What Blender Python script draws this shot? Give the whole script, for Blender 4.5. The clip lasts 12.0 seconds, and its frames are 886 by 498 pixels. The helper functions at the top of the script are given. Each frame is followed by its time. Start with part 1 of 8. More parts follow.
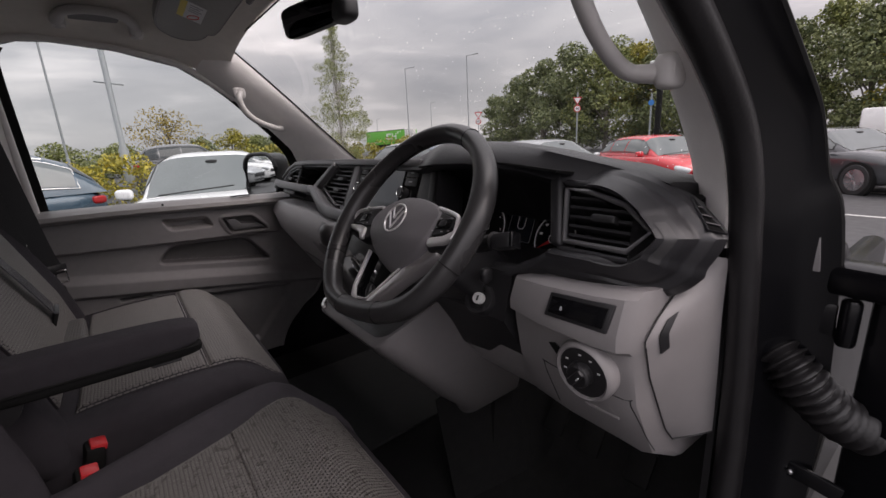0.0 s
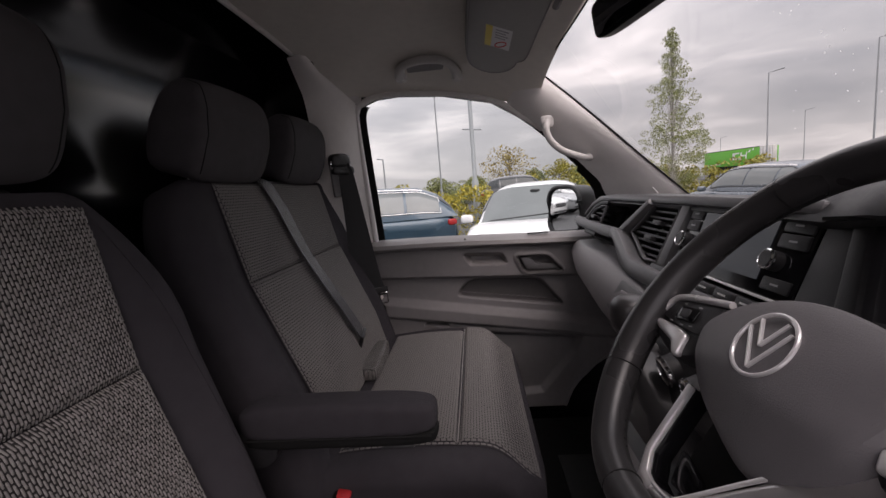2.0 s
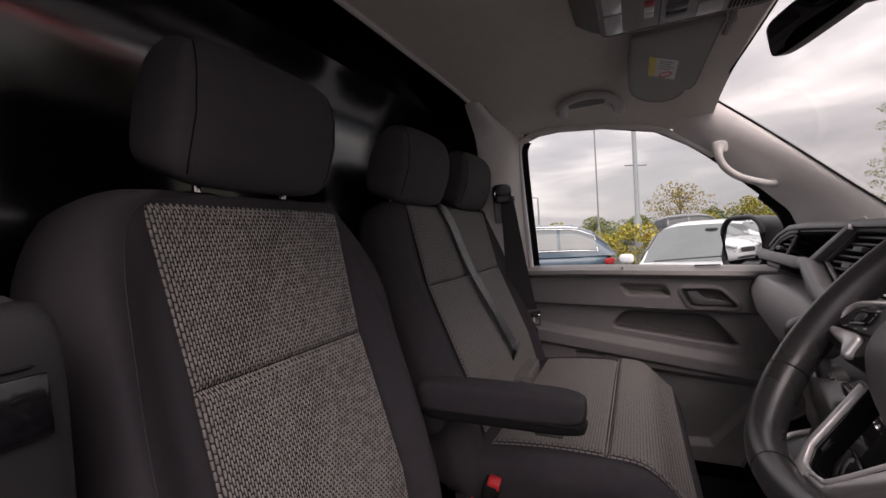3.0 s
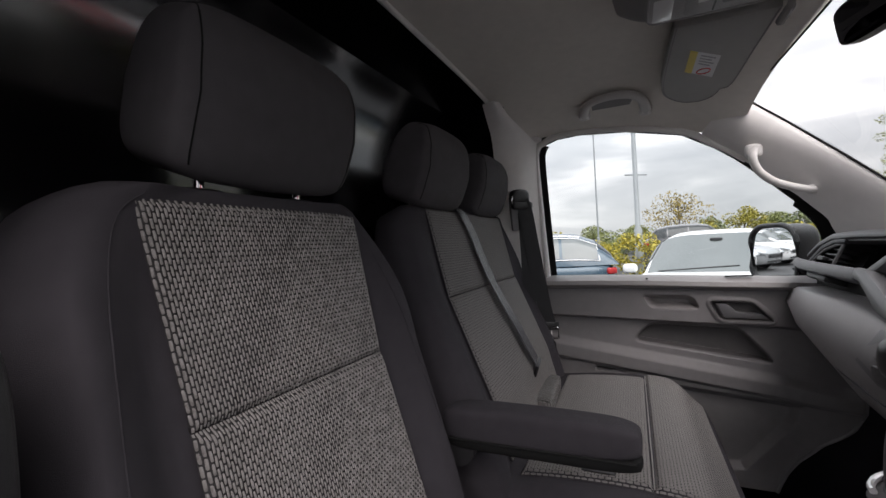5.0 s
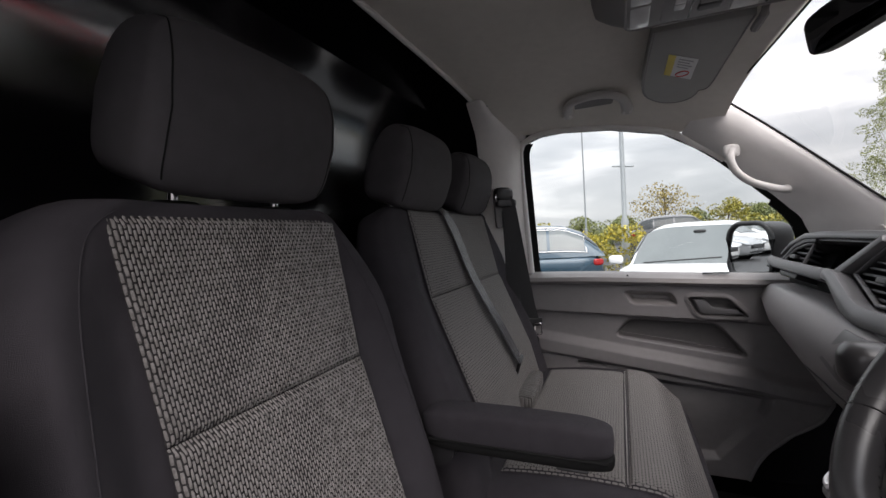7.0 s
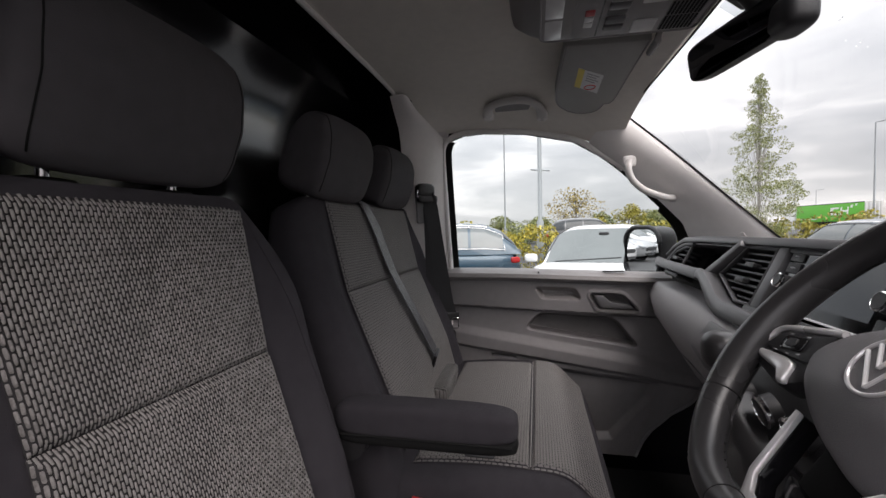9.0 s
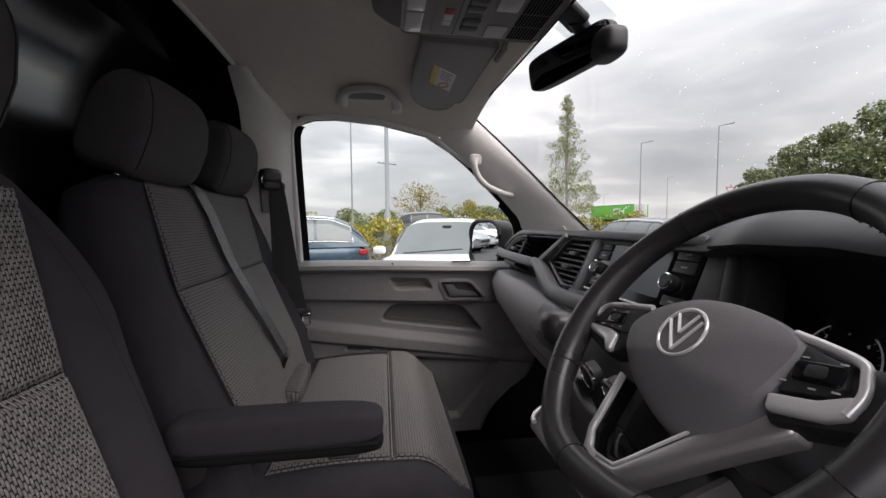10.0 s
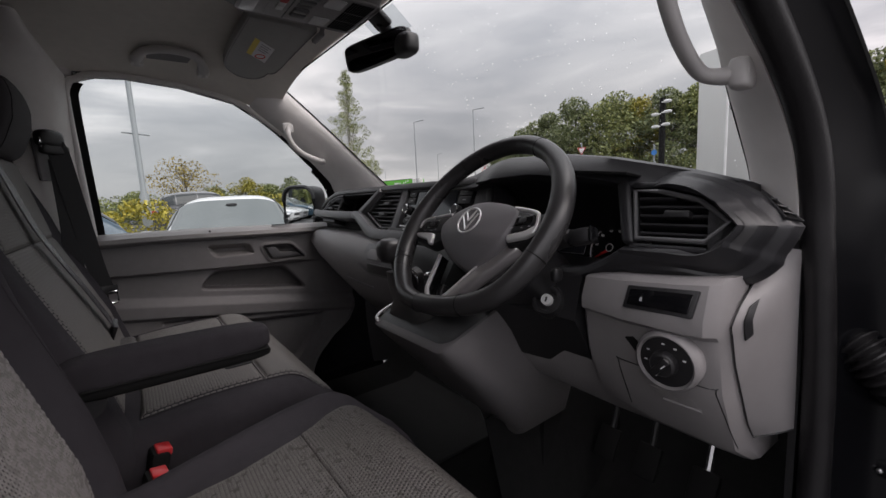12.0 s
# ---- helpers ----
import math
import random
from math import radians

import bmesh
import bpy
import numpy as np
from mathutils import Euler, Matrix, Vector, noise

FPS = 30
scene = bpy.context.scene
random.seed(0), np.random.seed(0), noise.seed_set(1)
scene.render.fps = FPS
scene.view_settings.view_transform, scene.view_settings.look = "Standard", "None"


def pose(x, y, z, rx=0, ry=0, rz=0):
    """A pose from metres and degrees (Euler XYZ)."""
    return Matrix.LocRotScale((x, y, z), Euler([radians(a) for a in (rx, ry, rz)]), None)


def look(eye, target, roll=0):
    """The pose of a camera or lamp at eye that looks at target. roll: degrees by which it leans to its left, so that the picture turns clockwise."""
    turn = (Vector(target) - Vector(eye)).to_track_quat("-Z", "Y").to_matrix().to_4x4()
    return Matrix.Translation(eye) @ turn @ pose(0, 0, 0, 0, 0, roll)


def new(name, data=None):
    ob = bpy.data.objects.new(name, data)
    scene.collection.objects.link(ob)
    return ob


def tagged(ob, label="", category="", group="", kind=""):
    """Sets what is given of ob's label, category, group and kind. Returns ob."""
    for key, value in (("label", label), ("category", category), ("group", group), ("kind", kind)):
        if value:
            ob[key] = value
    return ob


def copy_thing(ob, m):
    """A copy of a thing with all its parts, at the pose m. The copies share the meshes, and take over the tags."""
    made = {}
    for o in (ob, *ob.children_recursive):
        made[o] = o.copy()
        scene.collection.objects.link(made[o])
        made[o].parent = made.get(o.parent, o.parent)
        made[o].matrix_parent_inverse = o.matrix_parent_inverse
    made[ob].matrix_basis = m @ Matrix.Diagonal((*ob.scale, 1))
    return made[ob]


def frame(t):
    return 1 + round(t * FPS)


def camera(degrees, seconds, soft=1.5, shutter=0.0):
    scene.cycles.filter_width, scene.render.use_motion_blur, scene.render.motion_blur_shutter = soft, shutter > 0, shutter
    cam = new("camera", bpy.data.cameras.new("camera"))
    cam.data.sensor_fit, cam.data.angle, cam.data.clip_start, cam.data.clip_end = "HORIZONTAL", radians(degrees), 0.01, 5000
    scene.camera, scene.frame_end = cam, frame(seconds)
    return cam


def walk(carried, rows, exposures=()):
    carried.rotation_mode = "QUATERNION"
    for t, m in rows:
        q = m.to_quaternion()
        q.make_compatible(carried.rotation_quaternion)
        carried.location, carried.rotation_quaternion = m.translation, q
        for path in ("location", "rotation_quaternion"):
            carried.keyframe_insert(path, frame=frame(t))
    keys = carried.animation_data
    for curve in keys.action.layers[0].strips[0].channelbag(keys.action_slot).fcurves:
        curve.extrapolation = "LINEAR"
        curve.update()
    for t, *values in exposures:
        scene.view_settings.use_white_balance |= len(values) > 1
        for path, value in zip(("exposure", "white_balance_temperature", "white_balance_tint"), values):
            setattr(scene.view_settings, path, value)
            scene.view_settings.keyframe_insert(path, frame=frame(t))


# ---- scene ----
cam = camera(93.3, 12.0)
PATH = [
    (0, (1.0, -0.351, 1.519), (-0.55, 0.811, 1.024), -2.9),
    (0.5, (0.86, -0.264, 1.514), (-0.78, 0.744, 0.972), -3.6),
    (1, (0.697, -0.206, 1.516), (-1.048, 0.599, 0.962), -4.3),
    (1.5, (0.649, -0.214, 1.522), (-1.255, 0.192, 1.067), -4.7),
    (2, (0.711, -0.202, 1.532), (-1.263, -0.366, 1.256), -4.8),
    (2.5, (0.783, -0.196, 1.526), (-1.114, -0.815, 1.404), -4.2),
    (3, (0.829, -0.195, 1.49), (-0.986, -1.034, 1.446), -3.4),
    (3.2, (0.821, -0.232, 1.443), (-0.994, -1.07, 1.447), -2.7),
    (4.8, (0.776, -0.273, 1.469), (-1.037, -1.117, 1.463), -3.0),
    (5, (0.774, -0.282, 1.49), (-1.047, -1.109, 1.487), -3.1),
    (5.5, (0.779, -0.302, 1.515), (-1.059, -1.09, 1.498), -3.3),
    (6, (0.767, -0.31, 1.512), (-1.077, -1.082, 1.478), -3.3),
    (6.5, (0.769, -0.292, 1.514), (-1.072, -1.072, 1.468), -3.3),
    (8.3, (0.786, -0.212, 1.513), (-1.065, -0.967, 1.444), -2.3),
    (8.5, (0.784, -0.235, 1.512), (-1.099, -0.904, 1.441), -2.1),
    (9, (0.775, -0.251, 1.511), (-1.175, -0.687, 1.424), -1.3),
    (9.5, (0.739, -0.286, 1.511), (-1.256, -0.375, 1.404), -0.5),
    (10, (0.758, -0.279, 1.508), (-1.217, 0.004, 1.374), -0.4),
    (10.5, (0.883, -0.284, 1.504), (-1.012, 0.332, 1.331), -0.8),
    (11, (0.992, -0.331, 1.501), (-0.796, 0.539, 1.286), -1.6),
    (11.5, (0.993, -0.402, 1.484), (-0.689, 0.651, 1.233), -2.3),
    (12, (0.967, -0.476, 1.453), (-0.628, 0.7, 1.182), -2.8),
]
EXPOSURES = [(0.0, 0.76, 6900, 23), (1.5, 0.92, 6900, 24), (2.5, 0.88, 7150, 28), (3.2, 1.10, 7200, 27), (5.0, 1.36, 6700, 18), (8.3, 1.38, 6700, 18), (9.5, 1.32, 6850, 19), (10.5, 1.04, 6750, 18), (11.2, 0.80, 6850, 20), (12.0, 0.73, 6750, 19)]
walk(cam, [(t, look(eye, target, roll)) for t, eye, target, roll in PATH], EXPOSURES)

from mathutils.bvhtree import BVHTree

# ---- light ----
world = bpy.data.worlds.new("overcast_sky")
scene.world = world
world.use_nodes = True
wn, wl = world.node_tree.nodes, world.node_tree.links
wn.clear()
SUN_EL, SUN_ROT = 49.0, 55.0
w_out = wn.new("ShaderNodeOutputWorld")
w_bg = wn.new("ShaderNodeBackground")
w_sky = wn.new("ShaderNodeTexSky")
w_sky.sky_type, w_sky.sun_disc = "NISHITA", False
w_sky.sun_elevation, w_sky.sun_rotation = radians(SUN_EL), radians(SUN_ROT)
w_gain = wn.new("ShaderNodeMixRGB")
w_gain.blend_type = "MULTIPLY"
w_gain.inputs[0].default_value = 1.0
w_gain.inputs[2].default_value = (0.09, 0.09, 0.09, 1)
w_co = wn.new("ShaderNodeTexCoord")
w_map = wn.new("ShaderNodeMapping")
w_map.inputs["Scale"].default_value = (1.5, 1.5, 6.5)
w_map.inputs["Rotation"].default_value = (0.05, 0.08, 0.6)
w_n1 = wn.new("ShaderNodeTexNoise")
w_n1.inputs["Scale"].default_value, w_n1.inputs["Detail"].default_value = 1.7, 7.0
w_n1.inputs["Roughness"].default_value, w_n1.inputs["Distortion"].default_value = 0.52, 0.35
w_ramp = wn.new("ShaderNodeValToRGB")
w_ramp.color_ramp.elements[0].position = 0.34
w_ramp.color_ramp.elements[0].color = (0.44, 0.465, 0.49, 1)
w_ramp.color_ramp.elements[1].position = 0.72
w_ramp.color_ramp.elements[1].color = (1.0, 1.0, 1.0, 1)
w_mid = w_ramp.color_ramp.elements.new(0.55)
w_mid.color = (0.61, 0.63, 0.645, 1)
w_mix = wn.new("ShaderNodeMixRGB")
w_mix.inputs[0].default_value = 0.92
wl.new(w_co.outputs["Generated"], w_map.inputs["Vector"])
wl.new(w_map.outputs[0], w_n1.inputs["Vector"])
wl.new(w_n1.outputs[0], w_ramp.inputs[0])
wl.new(w_sky.outputs[0], w_gain.inputs[1])
wl.new(w_gain.outputs[0], w_mix.inputs[1])
wl.new(w_ramp.outputs[0], w_mix.inputs[2])
# an overcast sky is about three times as bright overhead as at the horizon
w_sep = wn.new("ShaderNodeSeparateXYZ")
w_up = wn.new("ShaderNodeMapRange")
w_up.inputs[1].default_value, w_up.inputs[2].default_value = 0.12, 1.0
w_up.inputs[3].default_value, w_up.inputs[4].default_value = 0.86, 2.7
w_lum = wn.new("ShaderNodeMixRGB")
w_lum.blend_type = "MULTIPLY"
w_lum.inputs[0].default_value = 1.0
wl.new(w_co.outputs["Generated"], w_sep.inputs[0])
wl.new(w_sep.outputs[2], w_up.inputs[0])
wl.new(w_mix.outputs[0], w_lum.inputs[1])
# brightening added to the unseen sky on the driver's side and behind the van
w_tx, w_ty, w_tm = (wn.new("ShaderNodeMath") for _ in range(3))
w_tx.operation = w_ty.operation = "MULTIPLY_ADD"
w_tm.operation = "MULTIPLY"
w_tx.inputs[1].default_value, w_tx.inputs[2].default_value = 0.13, 1.0
w_ty.inputs[1].default_value = -0.13
wl.new(w_sep.outputs[0], w_tx.inputs[0])
wl.new(w_sep.outputs[1], w_ty.inputs[0])
wl.new(w_tx.outputs[0], w_ty.inputs[2])
wl.new(w_ty.outputs[0], w_tm.inputs[0])
wl.new(w_up.outputs[0], w_tm.inputs[1])
wl.new(w_tm.outputs[0], w_lum.inputs[2])
wl.new(w_lum.outputs[0], w_bg.inputs[0])
w_bg.inputs[1].default_value = 0.72
wl.new(w_bg.outputs[0], w_out.inputs[0])

sun = new("sun", bpy.data.lights.new("sun", "SUN"))
sun.data.energy, sun.data.angle, sun.data.color = 1.0, radians(50), (1.0, 0.97, 0.93)
sun.matrix_world = look((5.2, 3.7, 8.4), (0, 0, 1))


# ---- materials ----
def mat(name, base, rough=0.5, metal=0.0, var=0.12, scale=40.0, bump=0.05, bscale=400.0, coat=0.0, spec=0.5, big=2.5, emit=0.0, rvar=0.08):
    """A surface with two scales of tone, a fine relief and uneven gloss, at real size."""
    m = bpy.data.materials.new(name)
    m.use_nodes = True
    n, l = m.node_tree.nodes, m.node_tree.links
    b = n["Principled BSDF"]
    b.inputs["Roughness"].default_value, b.inputs["Metallic"].default_value = rough, metal
    b.inputs["Coat Weight"].default_value, b.inputs["Specular IOR Level"].default_value = coat, spec
    b.inputs["Coat Roughness"].default_value = 0.06
    co = n.new("ShaderNodeTexCoord")
    fine, wide = n.new("ShaderNodeTexNoise"), n.new("ShaderNodeTexNoise")
    fine.inputs["Scale"].default_value, fine.inputs["Detail"].default_value = scale, 4.0
    wide.inputs["Scale"].default_value, wide.inputs["Detail"].default_value = big, 5.0
    l.new(co.outputs["Object"], fine.inputs["Vector"])
    l.new(co.outputs["Object"], wide.inputs["Vector"])
    add = n.new("ShaderNodeMath")
    l.new(fine.outputs[0], add.inputs[0])
    l.new(wide.outputs[0], add.inputs[1])
    rng = n.new("ShaderNodeMapRange")
    rng.inputs[1].default_value, rng.inputs[2].default_value = 0.6, 1.4
    rng.inputs[3].default_value, rng.inputs[4].default_value = 1.0 - var, 1.0 + var
    l.new(add.outputs[0], rng.inputs[0])
    mul = n.new("ShaderNodeMixRGB")
    mul.blend_type = "MULTIPLY"
    mul.inputs[0].default_value = 1.0
    mul.inputs[1].default_value = (*base, 1)
    l.new(rng.outputs[0], mul.inputs[2])
    l.new(mul.outputs[0], b.inputs["Base Color"])
    rr = n.new("ShaderNodeMapRange")
    rr.inputs[1].default_value, rr.inputs[2].default_value = 0.3, 0.7
    rr.inputs[3].default_value, rr.inputs[4].default_value = max(0.0, rough - rvar), min(1.0, rough + rvar)
    l.new(wide.outputs[0], rr.inputs[0])
    l.new(rr.outputs[0], b.inputs["Roughness"])
    if bump:
        gr, bm_ = n.new("ShaderNodeTexNoise"), n.new("ShaderNodeBump")
        gr.inputs["Scale"].default_value, gr.inputs["Detail"].default_value = bscale, 3.0
        bm_.inputs["Strength"].default_value, bm_.inputs["Distance"].default_value = bump, 0.002
        l.new(co.outputs["Object"], gr.inputs["Vector"])
        l.new(gr.outputs[0], bm_.inputs["Height"])
        l.new(bm_.outputs[0], b.inputs["Normal"])
    if emit:
        b.inputs["Emission Color"].default_value, b.inputs["Emission Strength"].default_value = (*base, 1), emit
    return m


def weave(name, light, dark, axes, w=0.0118, h=0.0049, bump=1.0, gap=0.04):
    """Seat cloth woven in staggered rounded beads. axes: the object axes along and across the beads."""
    m = bpy.data.materials.new(name)
    m.use_nodes = True
    n, l = m.node_tree.nodes, m.node_tree.links
    b = n["Principled BSDF"]
    b.inputs["Roughness"].default_value, b.inputs["Sheen Weight"].default_value = 0.40, 0.1
    b.inputs["Specular IOR Level"].default_value = 0.75

    def op(kind, a, c=0.0):
        q = n.new("ShaderNodeMath")
        q.operation = kind
        for i, v in enumerate((a, c)):
            if isinstance(v, (int, float)):
                q.inputs[i].default_value = v
            else:
                l.new(v, q.inputs[i])
        return q.outputs[0]
    co, sp = n.new("ShaderNodeTexCoord"), n.new("ShaderNodeSeparateXYZ")
    warp, ws, wa = n.new("ShaderNodeTexNoise"), n.new("ShaderNodeVectorMath"), n.new("ShaderNodeVectorMath")
    warp.inputs["Scale"].default_value = 45.0
    ws.operation = "SCALE"
    ws.inputs["Scale"].default_value = 0.0009
    l.new(co.outputs["Object"], warp.inputs["Vector"])
    l.new(warp.outputs["Color"], ws.inputs[0])
    l.new(co.outputs["Object"], wa.inputs[0])
    l.new(ws.outputs[0], wa.inputs[1])
    l.new(wa.outputs[0], sp.inputs[0])
    v = op("DIVIDE", sp.outputs[axes[1]], h)
    row = op("FLOOR", v)
    u = op("ADD", op("DIVIDE", sp.outputs[axes[0]], w), op("MULTIPLY", op("PINGPONG", row, 1.0), 0.5))
    fv, fu = op("ABSOLUTE", op("SUBTRACT", op("MULTIPLY", op("FRACT", v), 2.0), 1.0)), op("ABSOLUTE", op("SUBTRACT", op("MULTIPLY", op("FRACT", u), 2.0), 1.0))
    ht = op("MAXIMUM", 0.0, op("SUBTRACT", 1.0, op("ADD", op("POWER", fv, 2.4), op("POWER", fu, 7.0))))
    cell = n.new("ShaderNodeTexWhiteNoise")
    cb = n.new("ShaderNodeCombineXYZ")
    l.new(row, cb.inputs[0])
    l.new(op("FLOOR", u), cb.inputs[1])
    l.new(cb.outputs[0], cell.inputs["Vector"])
    # pale thread on dark ground, with crease shade added to the colour
    fac = n.new("ShaderNodeMapRange")
    fac.inputs[1].default_value, fac.inputs[2].default_value = gap, gap + 0.38
    l.new(ht, fac.inputs[0])
    th = n.new("ShaderNodeTexNoise")
    th.inputs["Scale"].default_value = 700.0
    l.new(co.outputs["Object"], th.inputs["Vector"])
    tone = op("MULTIPLY", op("ADD", 0.78, op("MULTIPLY", cell.outputs["Value"], 0.32)), op("ADD", 0.72, op("MULTIPLY", th.outputs["Fac"], 0.5)))
    lit = n.new("ShaderNodeMixRGB")
    lit.blend_type = "MULTIPLY"
    lit.inputs[0].default_value = 1.0
    lit.inputs[1].default_value = (*light, 1)
    l.new(tone, lit.inputs[2])
    mx = n.new("ShaderNodeMixRGB")
    mx.inputs[1].default_value = (*dark, 1)
    l.new(fac.outputs[0], mx.inputs[0])
    l.new(lit.outputs[0], mx.inputs[2])
    l.new(mx.outputs[0], b.inputs["Base Color"])
    bu = n.new("ShaderNodeBump")
    bu.inputs["Strength"].default_value, bu.inputs["Distance"].default_value = bump, 0.0042
    l.new(op("ADD", ht, op("MULTIPLY", th.outputs["Fac"], 0.10)), bu.inputs["Height"])
    l.new(bu.outputs[0], b.inputs["Normal"])
    return m


def pane(name, tint=(0.93, 0.96, 0.95), gloss=0.02):
    """A thin clear pane: lets light through and mirrors by its angle."""
    m = bpy.data.materials.new(name)
    m.use_nodes = True
    n, l = m.node_tree.nodes, m.node_tree.links
    n.remove(n["Principled BSDF"])
    t, g, mx, fr = n.new("ShaderNodeBsdfTransparent"), n.new("ShaderNodeBsdfGlossy"), n.new("ShaderNodeMixShader"), n.new("ShaderNodeFresnel")
    t.inputs[0].default_value = (*tint, 1)
    g.inputs["Roughness"].default_value = gloss
    fr.inputs[0].default_value = 1.35
    l.new(fr.outputs[0], mx.inputs[0])
    l.new(t.outputs[0], mx.inputs[1])
    l.new(g.outputs[0], mx.inputs[2])
    l.new(mx.outputs[0], n["Material Output"].inputs[0])
    return m


DASH = mat("soft_touch_black", (0.024, 0.0235, 0.026), 0.42, bump=0.2, bscale=900, var=0.10)
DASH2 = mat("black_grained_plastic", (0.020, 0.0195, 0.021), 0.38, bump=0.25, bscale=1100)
GLOSSB = mat("piano_black", (0.006, 0.006, 0.007), 0.12, bump=0.0, rvar=0.04)
GREY = mat("grey_grained_plastic", (0.245, 0.231, 0.232), 0.45, bump=0.3, bscale=800, var=0.06)
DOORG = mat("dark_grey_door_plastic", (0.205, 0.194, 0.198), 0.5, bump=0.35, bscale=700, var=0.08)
DOORL = mat("mid_grey_door_plastic", (0.27, 0.255, 0.252), 0.46, bump=0.3, bscale=700, var=0.06)
LINER = mat("grey_headliner_cloth", (0.80, 0.76, 0.705), 0.95, bump=0.5, bscale=1500, var=0.05, spec=0.1)
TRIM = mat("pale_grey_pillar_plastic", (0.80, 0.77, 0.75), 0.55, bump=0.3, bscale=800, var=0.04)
GRIPP = mat("grey_handle_plastic", (0.60, 0.58, 0.565), 0.5, bump=0.3, bscale=800, var=0.04)
SATIN = mat("satin_silver_plastic", (0.80, 0.78, 0.78), 0.30, 0.5, bump=0.03, var=0.05)
SATINL = mat("brushed_satin_silver", (0.62, 0.59, 0.59), 0.30, 0.85, bump=0.06, bscale=1200, var=0.05)
CHROME = mat("chrome", (0.85, 0.85, 0.86), 0.08, 1.0, bump=0.0, var=0.02, rvar=0.03)
DARKSIL = mat("dark_silver_plastic", (0.125, 0.123, 0.127), 0.4, 0.2, bump=0.08, bscale=900, var=0.05)
LEATHER = mat("black_leather", (0.030, 0.029, 0.030), 0.29, bump=0.10, bscale=900, var=0.12, rvar=0.07)
HUB = mat("matt_airbag_plastic", (0.145, 0.137, 0.142), 0.44, bump=0.3, bscale=1000, var=0.05)
CLOTH = mat("charcoal_seat_cloth", (0.044, 0.040, 0.046), 0.85, bump=0.6, bscale=1600, var=0.14, spec=0.25)
CLOTHH = mat("charcoal_headrest_cloth", (0.078, 0.073, 0.079), 0.85, bump=0.6, bscale=1600, var=0.12, spec=0.25)
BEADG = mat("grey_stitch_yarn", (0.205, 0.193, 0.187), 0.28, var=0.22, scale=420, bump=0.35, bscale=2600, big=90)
# same yarn as the backrest's, darkened for the shade on the cushion
BEADC = mat("shaded_grey_stitch_yarn", (0.095, 0.089, 0.084), 0.32, var=0.22, scale=420, bump=0.35, bscale=2600, big=90)
BEADB = mat("mid_grey_stitch_yarn", (0.18, 0.170, 0.163), 0.36, var=0.06, scale=420, bump=0.35, bscale=2600, big=90)
UNDER = mat("black_under_cloth", (0.024, 0.022, 0.023), 0.9, bump=0.3, bscale=900)
WEAVEFC = weave("fine_woven_grey_cushion_cloth", (0.17, 0.157, 0.150), (0.006, 0.005, 0.005), (1, 0), w=0.0118, h=0.0049, gap=0.10)
BELTB = mat("dull_black_belt_webbing", (0.022, 0.022, 0.024), 0.5, bump=0.5, bscale=700, var=0.1)
# the sky's sheen on black webbing is lifted into this base colour
BELT = mat("sheen_greyed_belt_webbing", (0.085, 0.085, 0.090), 0.26, bump=0.5, bscale=700, var=0.1)
RED = mat("red_buckle_button", (0.62, 0.035, 0.04), 0.4, bump=0.05)
SEAMG = mat("grey_seam_thread", (0.30, 0.285, 0.275), 0.7, bump=0.3, bscale=900)
SLEEVE = mat("worn_black_rubber", (0.014, 0.013, 0.014), 0.36, bump=0.2, bscale=200, var=0.25)
RUBBER = mat("black_rubber", (0.012, 0.012, 0.012), 0.7, bump=0.1, bscale=300, spec=0.12)
CARPET = mat("black_rubber_floor", (0.012, 0.012, 0.012), 0.85, bump=0.7, bscale=260, var=0.25, spec=0.1)
MATF = mat("dark_carpet_mat", (0.018, 0.019, 0.019), 0.95, bump=0.8, bscale=900, var=0.2)
BULK = mat("black_painted_steel", (0.010, 0.009, 0.012), 0.16, bump=0.012, bscale=14, coat=1.0, spec=0.7, rvar=0.05)
BULK.node_tree.nodes["Principled BSDF"].inputs["Coat Roughness"].default_value = 0.13
BULK.node_tree.nodes["Principled BSDF"].inputs["Coat IOR"].default_value = 1.65
BODYB = mat("deep_black_car_paint", (0.004, 0.004, 0.005), 0.22, bump=0.0, coat=0.0, spec=0.35, rvar=0.04)
SCREEN = mat("dark_display_glass", (0.012, 0.015, 0.022), 0.1, bump=0.0, rvar=0.03)
PRINT = mat("white_print", (0.72, 0.72, 0.72), 0.5, bump=0.0, var=0.03)
PRINTG = mat("grey_print", (0.35, 0.35, 0.36), 0.5, bump=0.0, var=0.03)
LITP = mat("lit_dial_print", (0.72, 0.72, 0.72), 0.5, bump=0.0, var=0.03, emit=0.02)
REDP = mat("red_needle", (0.75, 0.03, 0.03), 0.4, bump=0.0)
YELL = mat("yellow_sticker", (0.75, 0.60, 0.10), 0.5, bump=0.0, var=0.05)
LENSW = mat("clear_lamp_lens", (0.62, 0.62, 0.62), 0.18, bump=0.1, bscale=500)
STEEL = mat("bright_steel", (0.55, 0.55, 0.56), 0.25, 0.9, bump=0.05)
MIRROR = mat("mirror_glass", (0.86, 0.87, 0.87), 0.015, 1.0, bump=0.0, var=0.01, rvar=0.008)
VISOR = mat("grey_visor_vinyl", (0.34, 0.335, 0.32), 0.6, bump=0.4, bscale=900, var=0.05)
GLASS = pane("clear_glass")
GLASSS = pane("faintly_green_glass", (0.86, 0.92, 0.915))


# ---- shapes ----
def thing(name, at=(0, 0, 0), label="", category="", group="", kind="", local=False):
    ob = new(name)
    ob.empty_display_size = 0.05
    ob.matrix_basis = at if isinstance(at, Matrix) else Matrix.Translation(at)
    ob["local"] = local
    return tagged(ob, label, category, group, kind)


